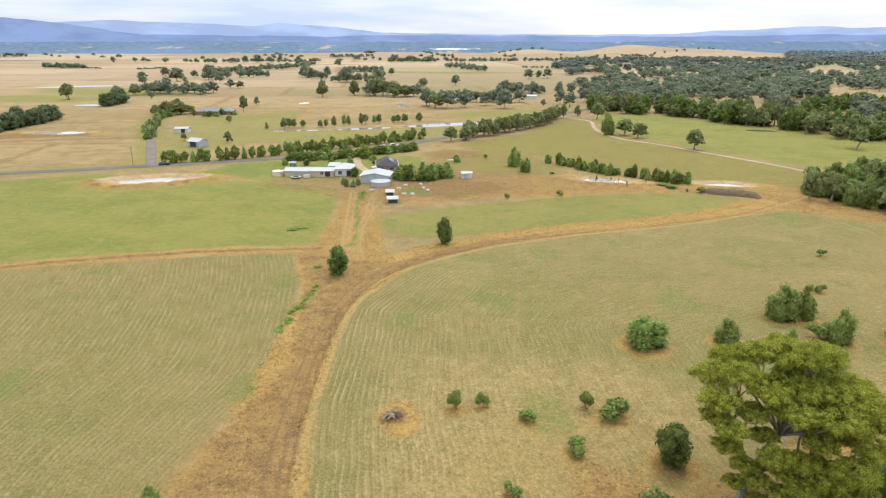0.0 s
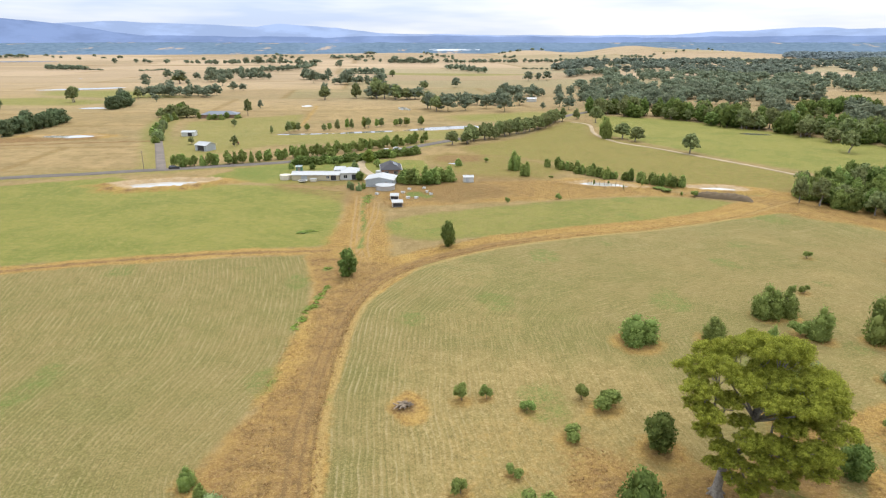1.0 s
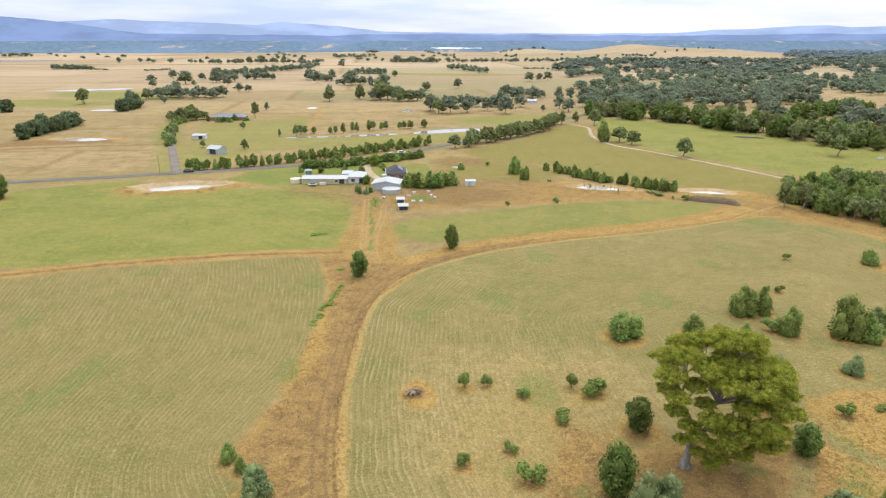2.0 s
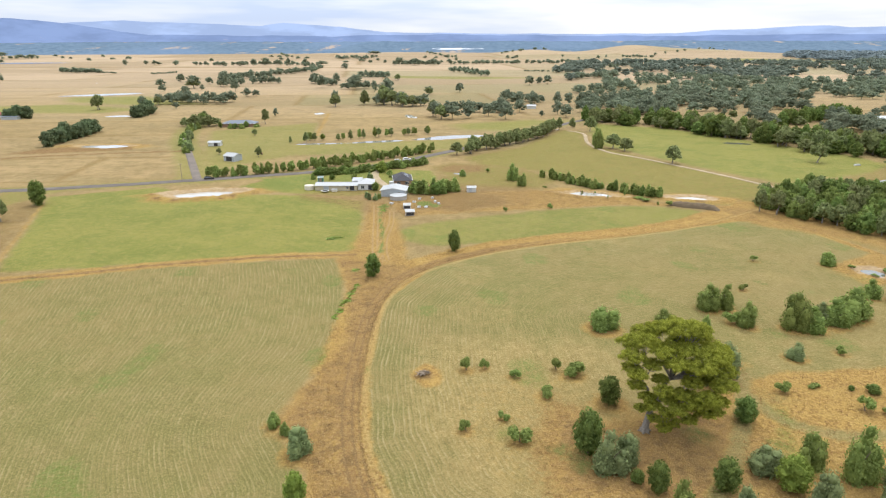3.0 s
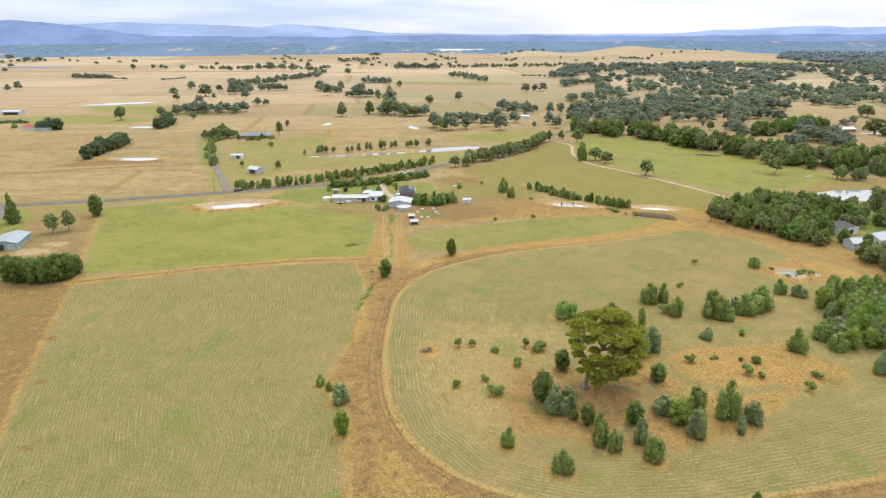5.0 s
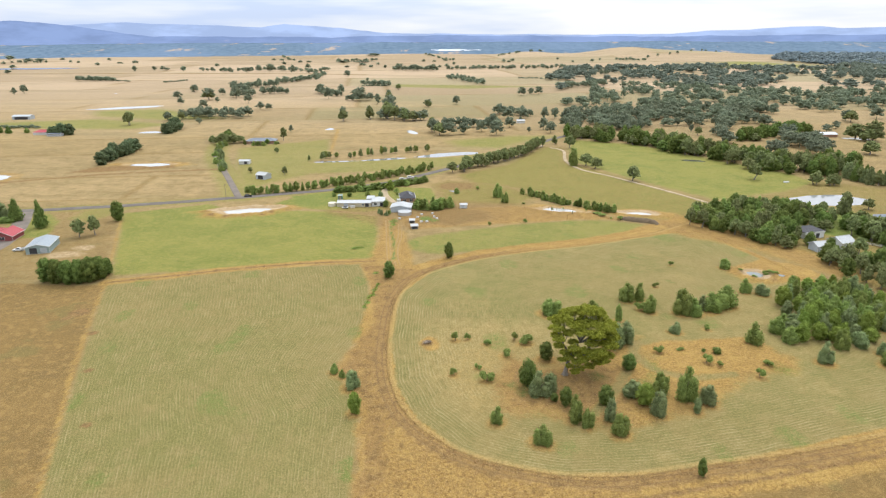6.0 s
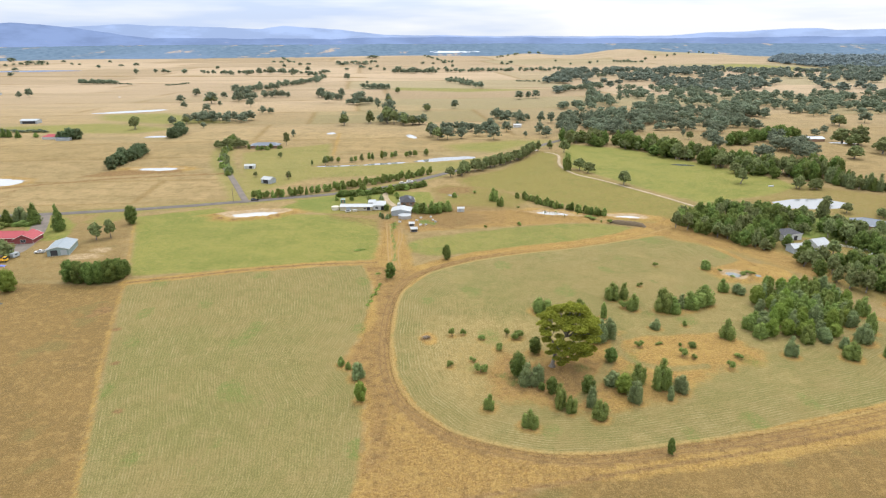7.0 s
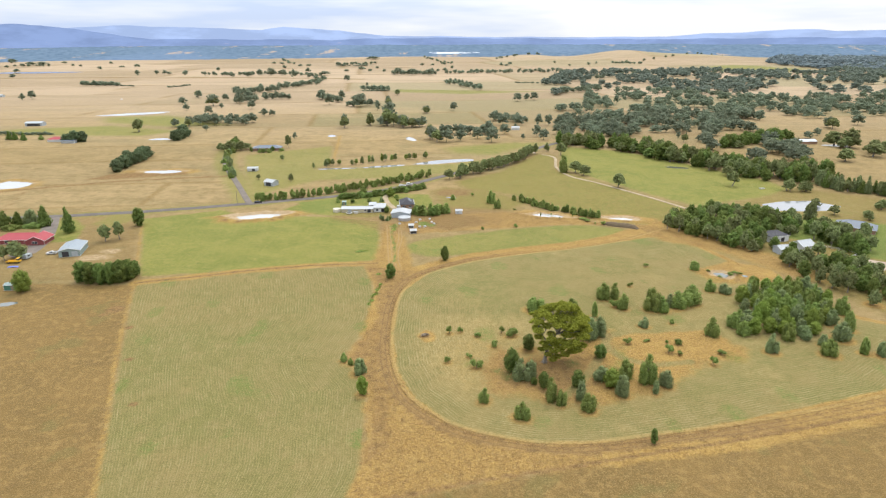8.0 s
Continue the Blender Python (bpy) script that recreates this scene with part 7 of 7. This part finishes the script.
def yellow_truck(x, y, turn):
    base = new("truck")
    base.matrix_world = pose(x, y, height_at(x, y), 0, 0, turn)
    part("chassis", boxed(-3.2, 3.0, -0.45, 0.45, 0.55, 0.8), DARK, base)
    part("cab", shell([(1.5, 0.8), (3.1, 0.8), (3.1, 1.7), (2.8, 2.6), (1.5, 2.6)], -1.05, 1.05, 0.08), PAINT_YELLOW, base)
    part("window", shell([(1.7, 1.7), (3.12, 1.7), (2.9, 2.45), (1.7, 2.45)], -1.06, 1.06, 0.07), GLASS, base)
    bed = bmesh.new()
    box(bed, -3.3, 1.35, -1.15, 1.15, 0.85, 1.0)
    for a in ((-3.3, 1.35, -1.15, -1.07), (-3.3, 1.35, 1.07, 1.15)):
        box(bed, *a, 1.005, 1.45)
    part("flat_bed", bed, PAINT_YELLOW, base)
    for wx in (-2.2, 2.2):
        for wy in (-0.95, 0.95):
            wheel(base, wx, wy, 0.46, 0.3)
    tagged(base, "yellow flat-bed truck standing in dry grass", "truck")


yellow_truck(-216.5, 163.0, 8)


def caravan(x, y, turn):
    base = new("caravan")
    base.matrix_world = pose(x, y, height_at(x, y), 0, 0, turn)
    part("body", shell([(-2.0, 0.5), (1.9, 0.5), (2.1, 1.4), (1.8, 2.4), (-1.8, 2.5), (-2.1, 1.5)], -1.1, 1.1, 0.06), WALL_GREY, base)
    part("window", boxed(-0.8, 0.6, -1.12, -1.10, 1.4, 2.0), GLASS, base)
    part("drawbar", boxed(2.0, 3.2, -0.08, 0.08, 0.45, 0.55), STEEL, base)
    for s in (-1.0, 1.0):
        wheel(base, -0.2, s, 0.33, 0.2)
    tagged(base, "small weathered grey caravan", "caravan")


caravan(-214.0, 170.0, 80)


def tractor(x, y, turn):
    base = new("tractor")
    base.matrix_world = pose(x, y, height_at(x, y), 0, 0, turn)
    part("bonnet", shell([(0.2, 0.7), (2.0, 0.7), (2.1, 1.0), (1.9, 1.5), (0.2, 1.6)], -0.4, 0.4, 0.06), ROOF_RED, base)
    part("cab", shell([(-1.2, 0.8), (0.2, 0.8), (0.2, 1.6), (0.05, 2.5), (-1.1, 2.5)], -0.7, 0.7, 0.06), ROOF_RED, base)
    part("window", shell([(-1.1, 1.65), (0.22, 1.65), (0.1, 2.35), (-1.05, 2.35)], -0.72, 0.72, 0.06), GLASS, base)
    for wx, wy, r, w in ((-0.8, -0.9, 0.8, 0.45), (-0.8, 0.9, 0.8, 0.45), (1.6, -0.7, 0.45, 0.3), (1.6, 0.7, 0.45, 0.3)):
        wheel(base, wx, wy, r, w)
    tagged(base, "red tractor parked in the yard by the hay shed", "tractor")


tractor(-121.5, 358.0, 15)


def tarp(x, y):
    bm = bmesh.new()
    bmesh.ops.create_grid(bm, x_segments=10, y_segments=5, size=1)
    for v in bm.verts:
        k = max(0.0, 1 - (v.co.x ** 2 + v.co.y ** 2) * 0.5)
        v.co = (v.co.x * 2.6, v.co.y * 1.0, 0.06 + 0.55 * k + 0.08 * math.sin(v.co.x * 9 + v.co.y * 5))
    ob = part("tarpaulin", bm, PAINT_BLUE, smooth_faces=True)
    ob.matrix_world = pose(x, y, height_at(x, y), 0, 0, 5)
    tagged(ob, "crumpled blue tarpaulin over a heap", "tarpaulin")


tarp(-213.0, 157.0)


def trampoline(x, y):
    base = new("trampoline")
    base.matrix_world = pose(x, y, height_at(x, y))
    n, bm = 24, bmesh.new()
    a = [bm.verts.new((math.cos(6.2832 * s / n) * 1.9, math.sin(6.2832 * s / n) * 1.9, 0.85)) for s in range(n)]
    b = [bm.verts.new((p.co.x * 0.78, p.co.y * 0.78, 0.88)) for p in a]
    c = [bm.verts.new((p.co.x, p.co.y, 0.78)) for p in a]
    for s in range(n):
        q = (s + 1) % n
        bm.faces.new((a[s], a[q], b[q], b[s]))
        bm.faces.new((c[s], c[q], a[q], a[s]))
    part("pad", bm, PAINT_WHITE, base)
    bm = bmesh.new()
    bm.faces.new([bm.verts.new((math.cos(6.2832 * s / n) * 1.5, math.sin(6.2832 * s / n) * 1.5, 0.84)) for s in range(n)])
    part("mat", bm, RUBBER, base)
    for s in range(4):
        g = s * 1.5708 + 0.6
        part("leg", tube(bmesh.new(), [(math.cos(g) * 1.7, math.sin(g) * 1.7, -0.05), (math.cos(g) * 1.75, math.sin(g) * 1.75, 0.8)], (0.04, 0.04), 6), STEEL, base)
    tagged(base, "round black trampoline with a white rim", "trampoline")


trampoline(-60.5, 254.4)


def white_box(name, label, x, y, turn, sx, sy, sz, category, mat=PAINT_WHITE):
    base = new(name)
    base.matrix_world = pose(x, y, height_at(x, y), 0, 0, turn)
    part("body", boxed(-sx / 2, sx / 2, -sy / 2, sy / 2, 0.06, sz * 0.85), mat, base)
    part("lid", slab(bmesh.new(), [(-sx * 0.55, -sy * 0.58, sz * 0.92), (sx * 0.55, -sy * 0.58, sz * 0.92), (sx * 0.55, sy * 0.58, sz), (-sx * 0.55, sy * 0.58, sz)], 0.06), ROOF_WHITE, base)
    for a in (-1, 1):
        part("skid", boxed(-sx / 2, sx / 2, a * sy * 0.35 - 0.05, a * sy * 0.35 + 0.05, -0.06, 0.06), TIMBER, base)
    tagged(base, label, category, "white boxes in the yard" if category == "box" else "")


for k, (x, y) in enumerate(((-14.4, 239.5), (-14.1, 224.2), (-11.0, 224.2), (-8.5, 241.4), (-7.2, 234.5), (-5.6, 230.7), (-26.5, 230.4), (-16.6, 233.5))):
    white_box("yard_box", "low white box on skids in the bare yard", x, y, k * 23, 1.4, 1.0, 0.75, "box")
white_box("feed_bin", "cream feed bin before the long shed", -56.2, 255.6, 0, 2.5, 1.4, 1.3, "bin", PLASTIC_CREAM)
white_box("water_trough", "white water trough in green pasture", 236.0, 321.0, 10, 3.6, 1.2, 0.8, "trough")


def yard_rails(points, label):
    base = new("rail_fence")
    for (ax, ay), (bx, by) in zip(points, points[1:]):
        n = max(1, int(math.hypot(bx - ax, by - ay) / 2.6))
        for k in range(n + 1):
            p, q = ax + (bx - ax) * k / n, ay + (by - ay) * k / n
            part("post", boxed(p - 0.08, p + 0.08, q - 0.08, q + 0.08, -0.3, 1.35), PAINT_WHITE, base)
        for z in (0.5, 0.9, 1.28):
            part("rail", tube(bmesh.new(), [(ax, ay, z), ((ax + bx) / 2, (ay + by) / 2, z), (bx, by, z)], (0.06, 0.06, 0.06), 6), PAINT_WHITE, base)
    tagged(base, label, "fence")


yard_rails([(196, 189), (206, 181), (216, 173), (207, 166)], "white rail fence of a stock yard")


def sand_arena():
    pts = [(196, 163), (207, 170), (224, 158), (212, 148)]
    bm = bmesh.new()
    slab(bm, [(x, y, height_at(x, y) + 0.12) for x, y in pts], 0.3)
    tagged(part("arena", bm, ARENA_SAND), "pale sand riding arena", "arena", kind="structure")


sand_arena()


# ---------------------------------------------------------------- the stump heap and dry grass
def stump_heap(x, y):
    rng = np.random.RandomState(3)
    base = new("stump_heap")
    base.matrix_world = pose(x, y, height_at(x, y) - 0.1)
    for k in range(16):
        a, d = rng.uniform(0, 6.28), rng.uniform(0, 1.5)
        c = Vector((math.cos(a) * d, math.sin(a) * d * 0.9, 0.12 + 0.25 * (1.5 - d)))
        v = Vector((rng.uniform(-1, 1), rng.uniform(-1, 1), rng.uniform(-0.15, 0.25))).normalized() * rng.uniform(0.5, 1.1)
        part("log", tube(bmesh.new(), [c - v, c + Vector((0, 0, 0.08)), c + v], (0.13, 0.16, 0.08), 6), BARK_DARK if k % 2 else TIMBER, base)
    tagged(base, "heap of old stump wood ringed with straw grass", "log heap")


stump_heap(-7.0, 79.3)


def tussocks(name, label, places, size, seed):
    """Tussocks of five bent blades."""
    rng = np.random.RandomState(seed)
    n = len(places)
    base = np.repeat(np.array(places), 5, axis=0)
    z = np.repeat(land_height(np.array(places)[:, 0], np.array(places)[:, 1]), 5)
    a = rng.uniform(0, 6.283, 5 * n)
    s = np.repeat(rng.uniform(0.6, 1.4, n), 5) * size
    w, lean = s * 0.30, s * rng.uniform(0.8, 2.2, 5 * n)
    dx, dy = np.cos(a), np.sin(a)
    p0 = np.stack([base[:, 0] - dy * w, base[:, 1] + dx * w, z - 0.03], 1)
    p1 = np.stack([base[:, 0] + dy * w, base[:, 1] - dx * w, z - 0.03], 1)
    p2 = np.stack([base[:, 0] + dx * lean, base[:, 1] + dy * lean, z + s], 1)
    verts = np.stack([p0, p1, p2], 1).reshape(-1, 3)
    mesh = quad_mesh(name, verts, np.arange(15 * n).reshape(-1, 3))
    mesh.materials.append(STRAW_BLADE)
    tagged(new(name, mesh), label, "grass", kind="stuff")


def straw_places(n, seed):
    rng = np.random.RandomState(seed)
    x, y = rng.uniform(-60, 150, n), rng.uniform(-15, 260, n)
    d = to_line(x, y, loop_line)
    clump = ripple(x, y, 7, 61) + 0.6 * ripple(x, y, 2.5, 62)
    pad = to_area(x, y, PADDOCK)
    verge = (pad < 0.3) & (d < 8.5) & (d > 2.6)
    other = np.zeros(n, bool)
    for a in (DRY_CORNER, LANE_BAND, STRAW_A, STRAW_C, STRAW_B, DRY_KNOLL):
        other |= to_area(x, y, a) > 0
    lanes = np.minimum(to_line(x, y, lane_line), to_line(x, y, lane_line_b)) < 1.6
    keep = (verge | other) & (d > 2.4) & ~lanes & (rng.uniform(size=n) < 0.45) & (np.hypot(x + 7, y - 79) > 2)
    edge = np.abs(pad + 1.0) < 0.9
    keep |= edge & (y > -10)
    return np.stack([x[keep], y[keep]], 1)


tussocks("dry_grass", "long straw-coloured grass along the dirt track", straw_places(150000, 71), 0.17, 72)


def dead_stick(x, y, h, lean):
    bm = tube(bmesh.new(), [(0, 0, -0.6), (lean * 0.4, 0.1, h * 0.5), (lean, 0.0, h)], (0.09, 0.07, 0.03), 6)
    tube(bm, [(lean * 0.4, 0.1, h * 0.5), (lean * 0.4 + 0.35, 0.2, h * 0.75), (lean * 0.4 + 0.5, 0.2, h * 0.95)], (0.05, 0.04, 0.02), 5)
    ob = part("dead_sapling", bm, BARK_DARK, smooth_faces=True)
    ob.matrix_world = pose(x, y, height_at(x, y))
    tagged(ob, "bare dead sapling standing in the dam", "dead tree", "dead saplings in the dam")


stick_rng = np.random.RandomState(88)
for k in range(9):
    dead_stick(60 + 1.5 * k, 250.5 - 0.55 * k + stick_rng.uniform(-1.4, 1.4), stick_rng.uniform(1.3, 2.6), stick_rng.uniform(-0.4, 0.4))


# ---------------------------------------------------------------- roadside poles
def power_pole(x, y, turn, h):
    base = new("power_pole")
    base.matrix_world = pose(x, y, height_at(x, y), 0, 0, turn)
    part("pole", tube(bmesh.new(), [(0, 0, -0.4), (0, 0, h * 0.5), (0, 0, h)], (0.17, 0.14, 0.11), 8), TIMBER, base)
    part("crossarm", boxed(-1.1, 1.1, -0.06, 0.06, h - 0.7, h - 0.55), TIMBER, base)
    for k in (-0.95, 0, 0.95):
        part("insulator", boxed(k - 0.06, k + 0.06, -0.06, 0.06, h - 0.545, h - 0.36), CONCRETE, base)
    tagged(base, "weathered timber power pole beside the road", "pole", "poles along the road")


for x, y in [(-141, 283)]:
    power_pole(x, y, 70, 8.5)


# ---------------------------------------------------------------- the heap of dug earth by the gully dam
DUG_EARTH_MAT = plain_material("dug_earth", (0.115, 0.082, 0.046), 0.95, 0.0, 0.6, 2.0)


def earth_heap(x0, y0, x1, y1, wide, high):
    rng = np.random.RandomState(77)
    base = new("earth_heap")
    bx, by = (x0 + x1) / 2, (y0 + y1) / 2
    base.matrix_world = pose(bx, by, height_at(bx, by), 0, 0, math.degrees(math.atan2(y1 - y0, x1 - x0)))
    half = math.hypot(x1 - x0, y1 - y0) / 2
    u, v = np.meshgrid(np.linspace(-1, 1, 46), np.linspace(-1, 1, 18))
    fall = np.clip(1 - u ** 6, 0, 1) * np.clip(1 - v * v, 0, 1) ** 0.8
    z = high * fall * (1 + 0.22 * ripple(u * half, v * wide, 3.0, 78) + 0.15 * ripple(u * half, v * wide, 1.2, 79)) - 0.25 + rng.uniform(-0.04, 0.04, u.shape)
    idx = np.arange(u.size).reshape(u.shape)
    quads = np.stack([idx[:-1, :-1], idx[:-1, 1:], idx[1:, 1:], idx[1:, :-1]], -1).reshape(-1, 4)
    mesh = quad_mesh("mound", np.stack([u.ravel() * half, v.ravel() * wide + 0.4 * np.sin(u.ravel() * 4), z.ravel()], 1), quads)
    part_from("mound", mesh, DUG_EARTH_MAT, base)
    tagged(base, "long low heap of brown dug earth beside the dam", "earth heap")


earth_heap(96.6, 229.4, 115.0, 219.0, 2.3, 2.3)
